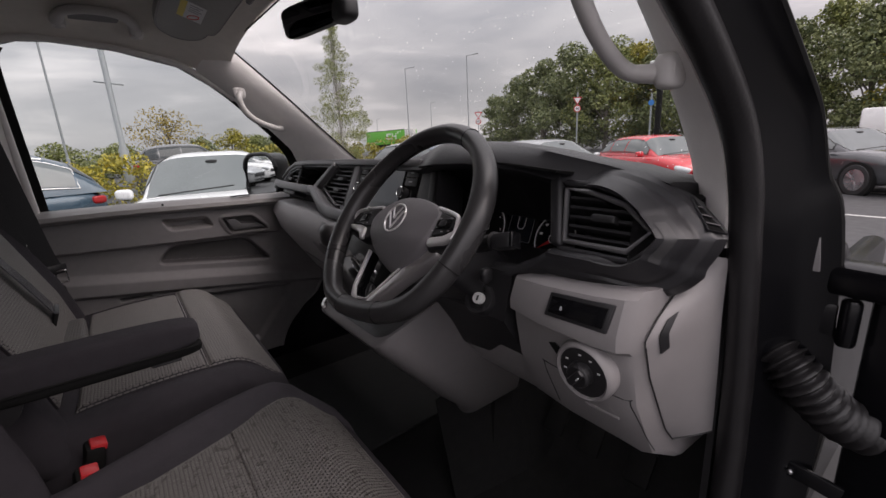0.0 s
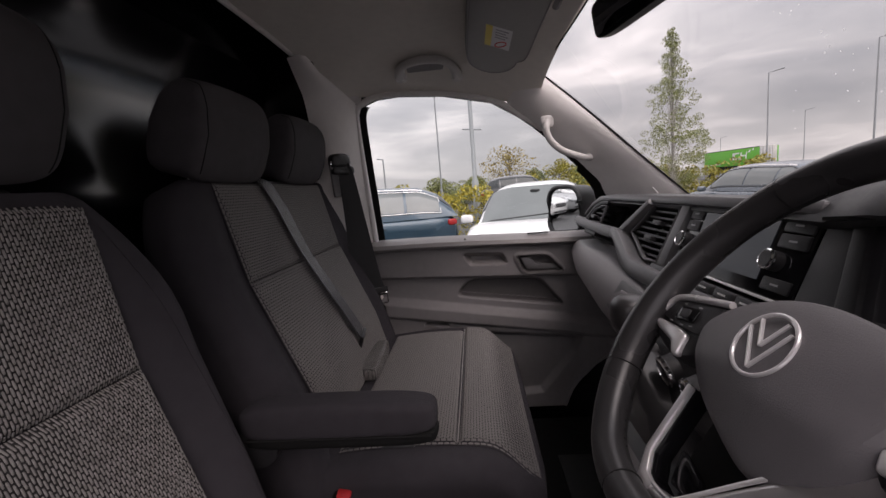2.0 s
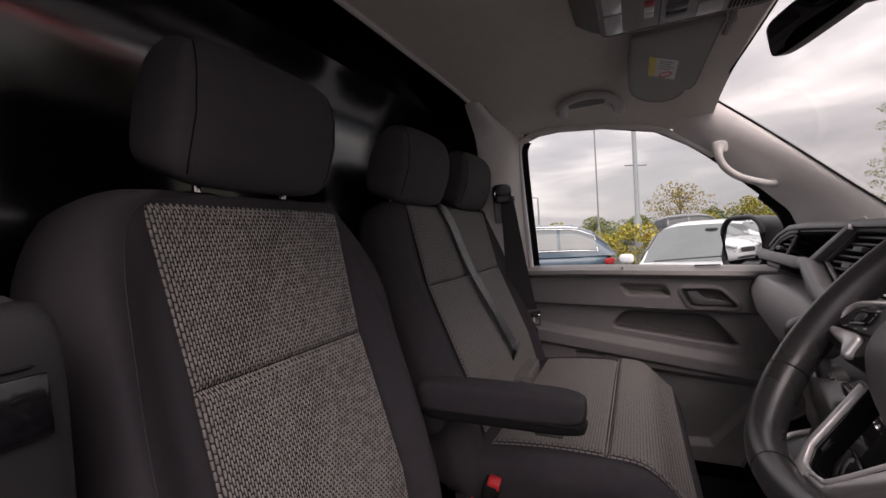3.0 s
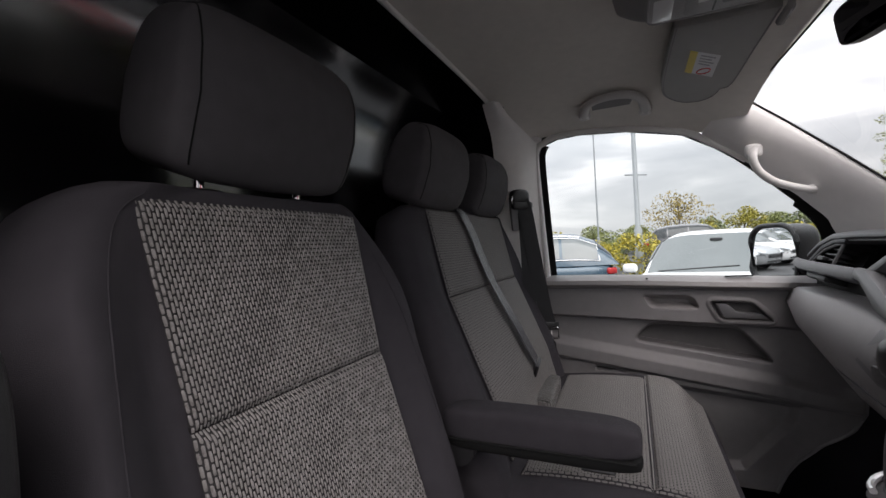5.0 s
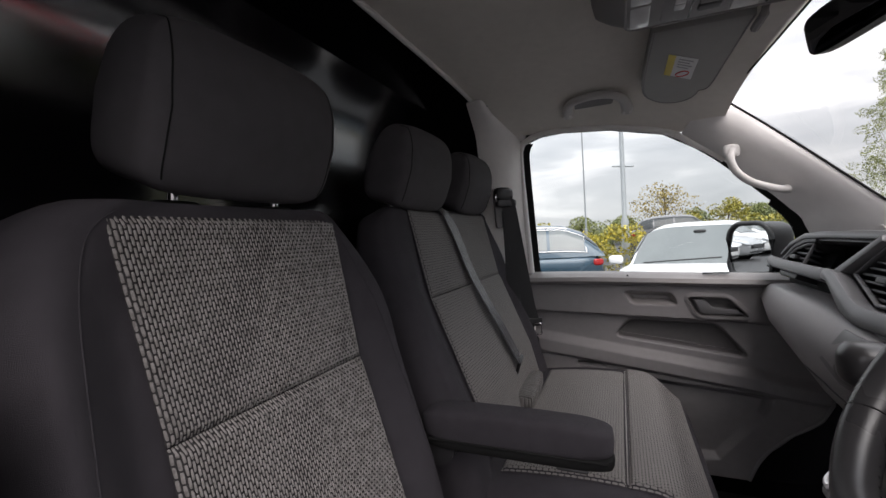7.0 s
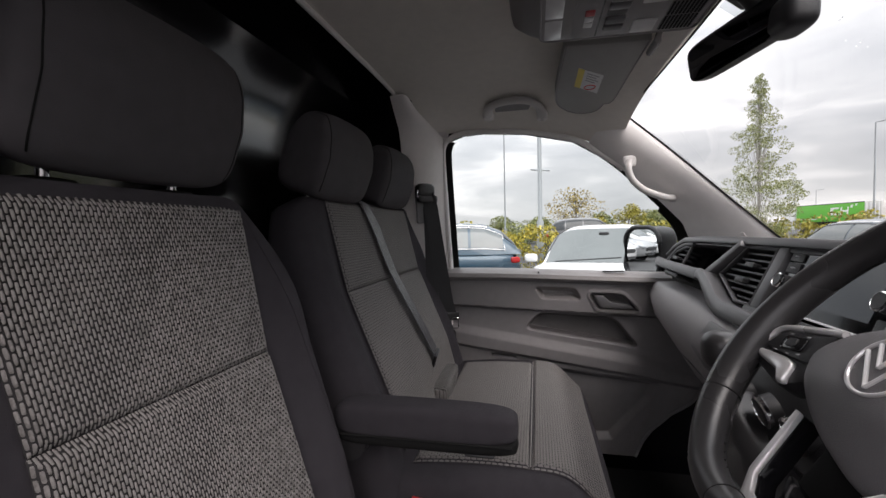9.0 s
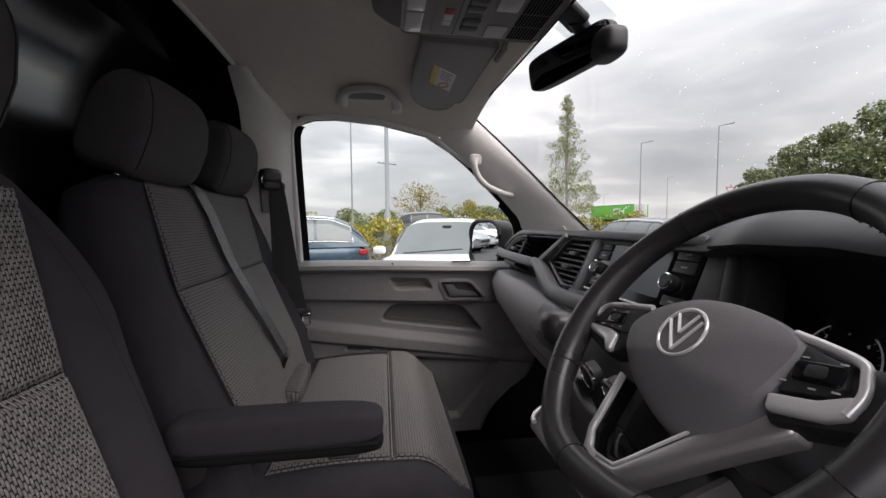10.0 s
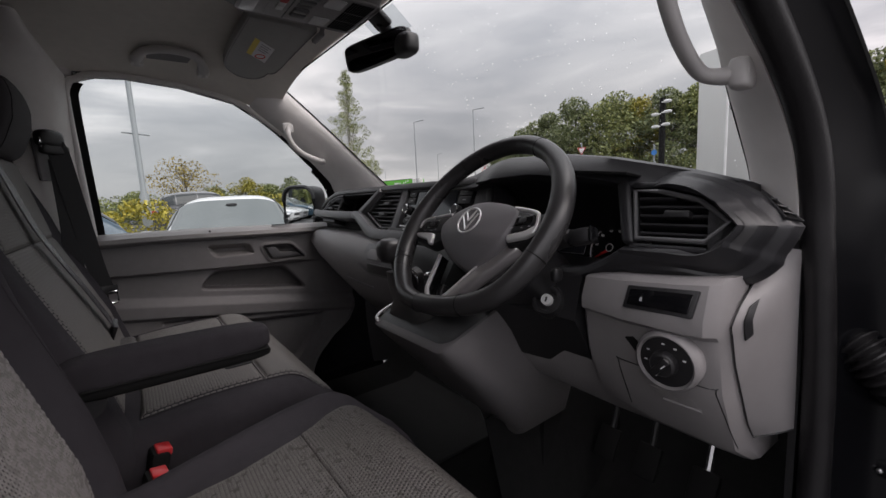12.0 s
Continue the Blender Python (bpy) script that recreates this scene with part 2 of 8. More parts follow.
def finish(me, smooth=38):
    for p in me.polygons:
        p.use_smooth = True
    me.set_sharp_from_angle(angle=radians(smooth))


def part(name, bm, material, parent=None, label="", smooth=38, kind="", category=""):
    """ONE mesh object from a bmesh, under a thing or a part (its points are the world's, or the thing's own if that is local)."""
    me = bpy.data.meshes.new(name)
    bmesh.ops.recalc_face_normals(bm, faces=bm.faces)
    bm.to_mesh(me)
    bm.free()
    finish(me, smooth)
    for mm in material if isinstance(material, (list, tuple)) else [material]:
        me.materials.append(mm)
    ob = new(name, me)
    if parent is not None:
        ob.parent = parent
        if parent.parent is None and parent.data is None and not parent["local"]:
            ob.matrix_parent_inverse = parent.matrix_basis.inverted()
    return tagged(ob, label, category, "", kind)


def bevel(bm, w, seg=2, angle=30):
    ed = [e for e in bm.edges if len(e.link_faces) == 2 and e.calc_face_angle(0) > radians(angle)]
    if ed and w:
        bmesh.ops.bevel(bm, geom=ed, offset=w, segments=seg, profile=0.5, affect="EDGES", clamp_overlap=True)
    return bm


def box(c, size, w=0.004, rot=(0, 0, 0), seg=2, bm=None):
    b = bmesh.new()
    bmesh.ops.create_cube(b, size=1.0)
    bmesh.ops.scale(b, vec=size, verts=b.verts)
    bevel(b, w, seg)
    b.transform(pose(*c, *rot))
    return join(bm, b)


def join(a, b):
    if a is None:
        return b
    tmp = bpy.data.meshes.new("tmp")
    b.to_mesh(tmp)
    b.free()
    a.from_mesh(tmp)
    bpy.data.meshes.remove(tmp)
    return a


def prism(poly, frame_fn, d0, d1, w=0.003, seg=2, bm=None):
    """A polygon (u, v), mapped by frame_fn(u, v, d), thick from depth d0 to d1."""
    b = bmesh.new()
    lo = [b.verts.new(frame_fn(u, v, d0)) for u, v in poly]
    hi = [b.verts.new(frame_fn(u, v, d1)) for u, v in poly]
    b.faces.new(lo)
    b.faces.new(hi[::-1])
    n = len(poly)
    for i in range(n):
        b.faces.new((lo[i], hi[i], hi[(i + 1) % n], lo[(i + 1) % n]))
    bmesh.ops.recalc_face_normals(b, faces=b.faces)
    bevel(b, w, seg, 20)
    return join(bm, b)


def loft(loops, cap=True, closed=True, bm=None):
    """Skins closed loops of equal length."""
    b = bmesh.new()
    vs = [[b.verts.new(p) for p in lp] for lp in loops]
    n = len(loops[0])
    for a, c in zip(vs, vs[1:]):
        for i in range(n if closed else n - 1):
            j = (i + 1) % n
            try:
                b.faces.new((a[i], a[j], c[j], c[i]))
            except ValueError:
                pass
    if cap and closed:
        b.faces.new(vs[0][::-1])
        b.faces.new(vs[-1])
    return join(bm, b)


def smooth_path(pts, n=8, closed=False):
    """Catmull-Rom through the points."""
    P = [Vector(p) for p in pts]
    out, m = [], len(P)
    for i in range(m if closed else m - 1):
        a, b, c, d = (P[(i + k) % m] if closed else P[min(max(i + k, 0), m - 1)] for k in (-1, 0, 1, 2))
        for s in range(n):
            t = s / n
            out.append(0.5 * (2 * b + (c - a) * t + (2 * a - 5 * b + 4 * c - d) * t * t + (3 * b - a - 3 * c + d) * t ** 3))
    if not closed:
        out.append(P[-1])
    return out


def tube(pts, r, n=10, closed=False, flat=1.0, up=(0, 0, 1), bm=None):
    """A round (or flattened) bar along a path; r: a radius or one for each point."""
    P = [Vector(p) for p in pts]
    m = len(P)
    loops = []
    for i, p in enumerate(P):
        t = (P[(i + 1) % m] - P[i - 1]) if closed else (P[min(i + 1, m - 1)] - P[max(i - 1, 0)])
        t.normalize()
        s = t.cross(Vector(up))
        if s.length < 1e-4:
            s = t.cross(Vector((1, 0, 0)))
        s.normalize()
        q = s.cross(t)
        rr = r[i] if isinstance(r, (list, tuple)) else r
        loops.append([p + s * rr * math.cos(2 * math.pi * k / n) + q * rr * flat * math.sin(2 * math.pi * k / n) for k in range(n)])
    if closed:
        loops.append(loops[0])
        b = loft(loops, cap=False)
        bmesh.ops.remove_doubles(b, verts=b.verts, dist=1e-6)
        return join(bm, b)
    return loft(loops, bm=bm)


def lathe(profile, m, n=32, bm=None):
    """Turns (radius, height) round the local z of m."""
    loops = [[m @ Vector((r * math.cos(2 * math.pi * k / n), r * math.sin(2 * math.pi * k / n), h)) for k in range(n)] for r, h in profile]
    return loft(loops, bm=bm)


def pillow(c, size, e1=0.35, e2=0.35, m=None, nu=28, nv=20, shape=None, bm=None):
    """A rounded, stuffed block (superquadric). shape(p): a change of the unit shape, each axis -1 to 1."""
    def pw(v, e):
        return math.copysign(abs(v) ** e, v)
    m = m or Matrix.Identity(4)
    loops = []
    for j in range(1, nv):
        f = -math.pi / 2 + math.pi * j / nv
        lp = []
        for i in range(nu):
            th = 2 * math.pi * i / nu
            p = Vector((pw(math.cos(f), e1) * pw(math.cos(th), e2), pw(math.cos(f), e1) * pw(math.sin(th), e2), pw(math.sin(f), e1)))
            if shape:
                p = Vector(shape(p))
            lp.append(Vector(c) + (m @ Vector((p.x * size[0] / 2, p.y * size[1] / 2, p.z * size[2] / 2))))
        loops.append(lp)
    return loft(loops, bm=bm)


def sheet(fn, nu, nv, thick=0.0, bm=None):
    """A surface fn(u, v), u and v from 0 to 1, given thickness behind it."""
    b = bmesh.new()
    g = [[b.verts.new(fn(i / nu, j / nv)) for i in range(nu + 1)] for j in range(nv + 1)]
    for j in range(nv):
        for i in range(nu):
            b.faces.new((g[j][i], g[j][i + 1], g[j + 1][i + 1], g[j + 1][i]))
    if thick:
        bmesh.ops.recalc_face_normals(b, faces=b.faces)
        bmesh.ops.solidify(b, geom=b.faces[:], thickness=thick)
    return join(bm, b)


def lerp(a, b, t):
    return a + (b - a) * t


def interp(x, xs, ys):
    return float(np.interp(x, xs, ys))


def smoothstep(a, b, x):
    t = min(1.0, max(0.0, (x - a) / (b - a)))
    return t * t * (3 - 2 * t)


def inside(poly, u, v):
    """Signed distance to a polygon, positive inside."""
    best, odd, n = 1e9, False, len(poly)
    for i in range(n):
        (x1, y1), (x2, y2) = poly[i], poly[(i + 1) % n]
        dx, dy = x2 - x1, y2 - y1
        t = max(0.0, min(1.0, ((u - x1) * dx + (v - y1) * dy) / (dx * dx + dy * dy + 1e-12)))
        best = min(best, math.hypot(u - x1 - t * dx, v - y1 - t * dy))
        if (y1 > v) != (y2 > v) and u < (x2 - x1) * (v - y1) / (y2 - y1) + x1:
            odd = not odd
    return best if odd else -best


def text(name, body, size, m, material, parent, label=""):
    """Raised lettering in the built-in font, as a mesh."""
    cu = bpy.data.curves.new(name, "FONT")
    cu.body, cu.size, cu.extrude, cu.align_x, cu.align_y = body, size, 0.0006, "CENTER", "CENTER"
    tmp = bpy.data.objects.new(name, cu)
    me = bpy.data.meshes.new_from_object(tmp)
    bpy.data.objects.remove(tmp)
    b = bmesh.new()
    b.from_mesh(me)
    bpy.data.meshes.remove(me)
    b.transform(m)
    return part(name, b, material, parent, label)


def face_in(ob, at=(0.2, -0.3, 1.35)):
    """Turns a pane's faces towards the cab's middle."""
    for p in ob.data.polygons:
        if p.normal.dot(Vector(at) - p.center) < 0:
            p.flip()


# ---- the cab's shell ----
WIN = [(-0.572, 1.345), (-0.579, 1.60), (-0.582, 1.775), (-0.577, 1.822), (-0.555, 1.851), (-0.515, 1.864), (-0.440, 1.868), (-0.286, 1.855), (-0.119, 1.818), (-0.028, 1.763),
       (0.060, 1.696), (0.175, 1.590), (0.245, 1.517), (0.274, 1.450), (0.280, 1.345)]


def side_x(z):
    """Half the cab's width at a height: the sides lean inwards."""
    return interp(z, [0.5, 1.0, 1.34, 1.87, 2.0], [0.87, 0.87, 0.852, 0.776, 0.73])


def roof_edge(y):
    return interp(y, [-0.75, -0.582, -0.471, -0.286, -0.119, -0.028, 0.06], [1.872, 1.872, 1.876, 1.863, 1.828, 1.80, 1.79])


# floor, with a raised step at the seats
def floor_fn(u, v):
    x, y = lerp(-0.87, 0.87, u), lerp(-0.95, 0.80, v)
    z = 0.60 + 0.10 * smoothstep(0.45, 0.62, y) + 0.22 * smoothstep(0.58, 0.80, y)
    return Vector((x, y, z + 0.035 * math.exp(-((x - 0.12) / 0.16) ** 2) * smoothstep(-0.1, 0.2, y)))


part("floor", sheet(floor_fn, 60, 50, 0.03), CARPET, None, "black rubber cab floor covering", kind="structure", category="floor")
mat_ob = part("floor_mat", sheet(lambda u, v: Vector((lerp(-0.62, -0.02, u), lerp(0.02, 0.50, v), floor_fn((lerp(-0.62, -0.02, u) + 0.87) / 1.74, (lerp(0.02, 0.50, v) + 0.95) / 1.75).z + 0.012)), 30, 24, 0.008), MATF, None,
              "dark carpet mat on the passenger footwell floor", category="mat")

# bulkhead behind the seats
BZ = np.linspace(0.55, 1.97, 72)
BK = (list(BZ), [-0.965 + 0.09 * max(0.0, (z - 1.5) / 0.46) ** 5 for z in BZ])  # curves forward under the roof


def bulk_fn(u, v):
    z = lerp(0.58, 1.965, v)
    x = lerp(-1, 1, u) * min(0.86, side_x(z) + 0.03)
    y = interp(z, *BK)
    return Vector((x, y, z))


bulkhead = part("wall_rear", sheet(bulk_fn, 96, 72, 0.02), BULK, None, "glossy black painted steel bulkhead curving under the roof", kind="structure", category="wall")
b = None
for zz, xx, rr in ((1.905, 0.62, 0.005), (1.925, 0.60, 0.004)):
    b = tube([(x, interp(zz - 0.10 * abs(x / xx) ** 6, *BK) + 0.006, zz - 0.10 * abs(x / xx) ** 6) for x in np.linspace(-xx, xx, 40)], rr, 6, bm=b)
ring = [(0.52 + 0.12 * math.cos(a), interp(1.76 + 0.13 * math.sin(a), *BK) + 0.004, 1.76 + 0.13 * math.sin(a)) for a in np.linspace(0, 2 * math.pi, 40)[:-1]]
b = tube(ring, 0.005, 6, closed=True, bm=b)
part("rib", b, BULK, bulkhead)


# dark side walls between the door pillars and the bulkhead
for sgn, nm in ((-1, "wall_side_left"), (1, "wall_side_right")):
    part(nm, sheet(lambda u, v: Vector((sgn * lerp(interp(lerp(0.60, 1.97, v), [0.6, 1.3, 1.6, 1.75, 1.85, 1.93, 1.97], [0.79, 0.775, 0.75, 0.71, 0.64, 0.53, 0.46]), 0.88 if v < 0.8 else 0.82, u), lerp(interp(lerp(0.60, 1.97, v), [0.6, 1.3, 1.6, 1.93, 1.97], [-0.70, -0.70, -0.67, -0.64, -0.64]), -0.99, u), lerp(0.60, 1.97, v))), 12, 30, 0.006), BULK, None, "black painted steel side behind the seats", kind="structure", category="wall")


# headliner
def head_fn(u, v):
    s = lerp(-1, 1, u)
    front = 0.064 - 0.030 * abs(s) ** 2.2
    y = lerp(-0.675, front, v)
    ze = roof_edge(y)
    top = 1.945 - 0.046 * smoothstep(-0.14, 0.064, y)
    z = ze + (top - ze) * (1 - abs(s) ** 4.5)
    return Vector((s * (side_x(ze) - 0.004), y, z))


ceiling = part("ceiling", sheet(head_fn, 72, 40, -0.012), LINER, None, "grey cloth headliner over the cab", kind="structure", category="ceiling")
part("trim", tube([Vector(head_fn(u, 0.0)) + Vector((0, 0.004, -0.004)) for u in np.linspace(0.0, 1.0, 60)], 0.006, 8), TRIM, ceiling, "thin pale edge of the headliner")


def roof_fn(u, v):
    s = lerp(-1, 1, u)
    y = lerp(-1.0, 0.052 - 0.030 * abs(s) ** 2.2, v)
    return Vector((s * 0.80, y, 1.885 + 0.125 * (1 - abs(s) ** 4) - 0.055 * smoothstep(-0.05, 0.16, y)))


part("roof", sheet(roof_fn, 48, 30, 0.012), BODYB, None, "black painted van roof panel", kind="structure", category="roof")

# windscreen: its side edges run up along both front pillars
WS = [(0.720, 0.036, 1.884), (0.705, 0.130, 1.795), (0.680, 0.230, 1.692), (0.655, 0.330, 1.585), (0.632, 0.435, 1.478), (0.625, 0.500, 1.415)]


def ws_edge(v):
    k = v * (len(WS) - 1)
    i = min(int(k), len(WS) - 2)
    return Vector(WS[i]).lerp(Vector(WS[i + 1]), k - i)


def right_more(z):
    """The driver side's glass edge stands a little further out low down."""
    return interp(z, [1.415, 1.478, 1.585, 1.692, 1.80], [0.050, 0.050, 0.030, 0.012, 0.0])


def ws_fn(u, v):
    s, e = lerp(-1, 1, u), ws_edge(v)
    return Vector((s * (e.x + (right_more(e.z) if s > 0 else 0.0)), e.y + (1 - s * s) * (0.024 + 0.10 * v), e.z + 0.012 * (1 - s * s) * (1 - v)))


windscreen = part("window_1", sheet(ws_fn, 40, 24), GLASS, None, "clear raked windscreen with raindrops on it", kind="structure", category="windscreen")
face_in(windscreen)
windscreen.visible_shadow = False
b = None
for sgn in (-1, 1):
    b = tube([Vector((sgn * (ws_edge(v).x - 0.002 + (right_more(ws_edge(v).z) if sgn > 0 else 0.0)), ws_edge(v).y - 0.002, ws_edge(v).z)) for v in np.linspace(0, 1, 30)], 0.0028, 8, bm=b)
b = tube([Vector(ws_fn(u, 0.0)) + Vector((0, 0.0, -0.004)) for u in np.linspace(0, 1, 40)], 0.0022, 8, bm=b)
part("seal", b, RUBBER, windscreen, "black rubber windscreen edge")
# raindrops on the outer face
rnd = random.Random(5)
b = bmesh.new()
for k in range(360):
    u, v = rnd.uniform(0.50, 0.99), rnd.uniform(0.12, 0.92)
    if k % 6 == 0:
        u = rnd.uniform(0.05, 0.95)
    p, r = ws_fn(u, v) + Vector((0, 0.002, 0.002)), rnd.uniform(0.0004, 0.0012)
    m = Matrix.Translation(p) @ Matrix.Diagonal((r, r * 0.6, r * rnd.uniform(1.0, 1.5), 1))
    bmesh.ops.create_icosphere(b, subdivisions=1, radius=1.0, matrix=m)
DROP = bpy.data.materials.new("water_drop")
DROP.use_nodes = True
DROP.node_tree.nodes.remove(DROP.node_tree.nodes["Principled BSDF"])
dn = DROP.node_tree.nodes.new("ShaderNodeBsdfTranslucent")
dn.inputs[0].default_value = (0.95, 0.96, 0.97, 1)
DROP.node_tree.links.new(dn.outputs[0], DROP.node_tree.nodes["Material Output"].inputs[0])
drops = part("raindrops", b, DROP, None, "fine raindrops on the windscreen", kind="stuff", category="raindrops")


def outer_edge(v):
    """The rear edge of the front pillar's trim, along the door's opening, from the roof down."""
    P = [(0.778, -0.070, 1.800), (0.786, -0.028, 1.765), (0.797, 0.060, 1.698), (0.815, 0.175, 1.592), (0.828, 0.245, 1.519), (0.842, 0.276, 1.448), (0.850, 0.284, 1.360)]
    k = v * (len(P) - 1)
    i = min(int(k), len(P) - 2)
    return Vector(P[i]).lerp(Vector(P[i + 1]), k - i)


def right_x(z):
    """The driver side's trim ends further in, where the thick door seal begins."""
    return interp(z, [1.36, 1.44, 1.49, 1.535, 1.598, 1.655, 1.80], [0.792, 0.788, 0.785, 0.780, 0.771, 0.758, 0.736])


def pillar_fn(sgn):
    def fn(u, v):
        a, c = ws_edge(min(1, v * 0.98)), outer_edge(v)
        if sgn > 0:
            a = a + Vector((right_more(a.z), 0, 0))
            c = Vector((right_x(c.z), c.y, c.z))
        p = a.lerp(c, u)
        nrm = Vector((-1, -0.55, 0.25)).normalized()
        p = p + nrm * ((0.030 if sgn < 0 else 0.020) * math.sin(math.pi * u) ** 0.7)
        return Vector((sgn * p.x, p.y, p.z))
    return fn


RHB = Vector((0.748, 0.182, 1.586))
RHM = [(0.716, 0.036, 1.706), (0.711, 0.044, 1.682), (0.711, 0.062, 1.650), (0.711, 0.098, 1.616), (0.713, 0.143, 1.591), (0.728, 0.164, 1.585)]
for sgn, nm, lab in ((-1, "pillar_left", "pale grey plastic front pillar trim on the passenger side"), (1, "pillar_right", "pale grey plastic front pillar trim on the driver side")):
    pil = part(nm, sheet(pillar_fn(sgn), 14, 40, 0.004), TRIM, None, lab, kind="structure", category="pillar")
    q = [pillar_fn(sgn)(u, v) for u, v in ((0.30, 0.80), (0.80, 0.80), (0.86, 0.97), (0.30, 0.93))]
    if sgn < 0:
        part("cover_plate", tube(q, 0.0022, 6, closed=True), TRIM, pil, "pale triangular cover outline")
    # assist handle along the pillar
    h = thing("grab_handle", (sgn * 0.80, 0.1, 1.6), "curved pale grey plastic grab handle on the front pillar", "grab handle", "pillar handles")
    A0, A1 = (Vector((-0.738, 0.056, 1.728)), Vector((-0.772, 0.204, 1.610))) if sgn < 0 else (Vector((0.732, 0.042, 1.728)), RHB)
    mids = [(0.724, 0.050, 1.710), (0.721, 0.052, 1.690), (0.721, 0.066, 1.660), (0.722, 0.102, 1.628), (0.727, 0.160, 1.605), (0.746, 0.188, 1.603)] if sgn < 0 else RHM
    sp = smooth_path([A0] + [Vector((sgn * x, y, z)) for x, y, z in mids] + [A1], 8)
    rad = [interp(i / (len(sp) - 1), [0, 0.10, 0.3, 0.78, 0.92, 1], [0.019, 0.0125, 0.0115, 0.0115, 0.0135, 0.020]) for i in range(len(sp))]
    part("grip", tube(sp, rad, 14, flat=0.85, up=(sgn * 0.5, 0.5, 0.2)), GRIPP, h)
    for c in (A0, A1):
        part("mount", pillow(c, (0.026, 0.044, 0.040), 0.5, 0.6, nu=16, nv=12), GRIPP, h)

# grab handle on the headliner above the passenger door
gh = thing("grab_handle", (-0.70, -0.30, 1.885), "pale grey folding grab handle over the passenger door", "grab handle")
sp = smooth_path([(-0.672, -0.405, 1.893), (-0.640, -0.404, 1.900), (-0.596, -0.388, 1.908), (-0.570, -0.352, 1.911), (-0.562, -0.310, 1.911), (-0.572, -0.268, 1.908), (-0.604, -0.240, 1.900), (-0.640, -0.229, 1.888), (-0.668, -0.227, 1.880)], 6)
part("grip", tube(sp, [0.0135 if 8 < i < len(sp) - 9 else 0.016 for i in range(len(sp))], 14, up=(0, 0, 1), flat=0.85), GRIPP, gh)
for yy, zz in ((-0.405, 1.898), (-0.227, 1.884)):
    part("mount", box((-0.668, yy, zz), (0.040, 0.036, 0.030), 0.010), TRIM, gh)
# flat darker sheet, put here as the shade behind the grip
part("recess", sheet(lambda u, v: Vector((lerp(-0.655, -0.590, u), lerp(-0.380, -0.250, v), head_fn((lerp(-0.655, -0.590, u) / 0.775 + 1) / 2, 0.45).z - 0.003)), 6, 8, 0.001), DOORG, gh, "dark sheet standing in for shade behind the grip")


# B-pillar trims
def bpillar(sgn):
    def fn(u, v):
        z = lerp(0.70, 1.93, v)
        fx, fy = side_x(min(z, 1.86)) + 0.004, -0.585
        rx = interp(z, [0.7, 1.3, 1.6, 1.75, 1.85, 1.93], [0.76, 0.735, 0.70, 0.66, 0.585, 0.47])
        ry = interp(z, [0.7, 1.3, 1.6, 1.93], [-0.78, -0.765, -0.735, -0.685])
        if z > 1.84:
            fx = lerp(fx, 0.50, smoothstep(1.84, 1.93, z))
            fy = lerp(fy, -0.64, smoothstep(1.84, 1.93, z))
        s = u ** 0.8
        bulge = 0.020 * math.sin(math.pi * u)
        return Vector((sgn * (lerp(fx, rx, s) - bulge), lerp(fy, ry, s) + bulge, z))
    return fn


for sgn, nm in ((-1, "pillar_rear_left"), (1, "pillar_rear_right")):
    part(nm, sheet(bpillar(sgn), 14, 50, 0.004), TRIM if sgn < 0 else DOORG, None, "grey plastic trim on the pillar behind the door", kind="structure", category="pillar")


# ---- passenger door ----
POCKET = [(-0.246, 1.187), (0.026, 1.176), (0.118, 1.061), (-0.300, 1.123)]
CUP = [(-0.262, 1.292), (-0.110, 1.286), (-0.090, 1.242), (-0.236, 1.244)]
HND = [(-0.064, 1.271), (0.052, 1.267), (0.110, 1.204), (-0.034, 1.207)]
SPK = [(-0.43, 1.024), (-0.34, 1.018), (-0.33, 1.006), (-0.43, 1.010)]
BIN = [(-0.42, 1.000), (0.172, 0.940), (0.150, 0.872), (0.022, 0.700), (-0.42, 0.66)]


def rounded(poly, r):
    """The same outline with its corners cut round."""
    out = []
    for k, p in enumerate(poly):
        P, A, C = Vector(p), Vector(poly[k - 1]), Vector(poly[(k + 1) % len(poly)])
        a, c = P + (A - P).normalized() * r, P + (C - P).normalized() * r
        out += [tuple(a.lerp(P, f).lerp(P.lerp(c, f), f)) for f in (0.0, 0.25, 0.5, 0.75, 1.0)]
    return out


POCKETR, CUPR, HNDR = rounded(POCKET, 0.032), rounded(CUP, 0.018), rounded(HND, 0.018)


def door_fn(y, z):
    """How far the panel stands into the cab from its base plane."""
    d = 0.026 * smoothstep(-0.003, 0.006, z - (1.209 - 0.046 * (y + 0.47))) * smoothstep(0.20, 0.12, y) + 0.016 * smoothstep(0.12, 0.20, y)
    lo = 1.119 - 0.157 * (y + 0.452)
    d += 0.030 * smoothstep(0.004, -0.030, z - lo)
    d -= 0.016 * smoothstep(0.004, -0.010, z - (1.042 - 0.145 * (y + 0.432)))
    d -= 0.030 * smoothstep(0.90, 0.68, z)
    d = lerp(d, -0.046, smoothstep(-0.004, 0.012, inside(POCKETR, y, z)))
    d = lerp(d, -0.022 + 0.22 * max(0.0, 1.27 - z), smoothstep(-0.003, 0.018, inside(CUPR, y, z)))
    d += 0.006 * smoothstep(-0.014, -0.008, inside(HNDR, y, z)) - 0.034 * smoothstep(-0.002, 0.006, inside(HNDR, y, z))
    d -= 0.02 * smoothstep(-0.002, 0.006, inside(SPK, y, z))
    d -= 0.030 * smoothstep(-0.004, 0.020, inside(BIN, y, z))
    return d


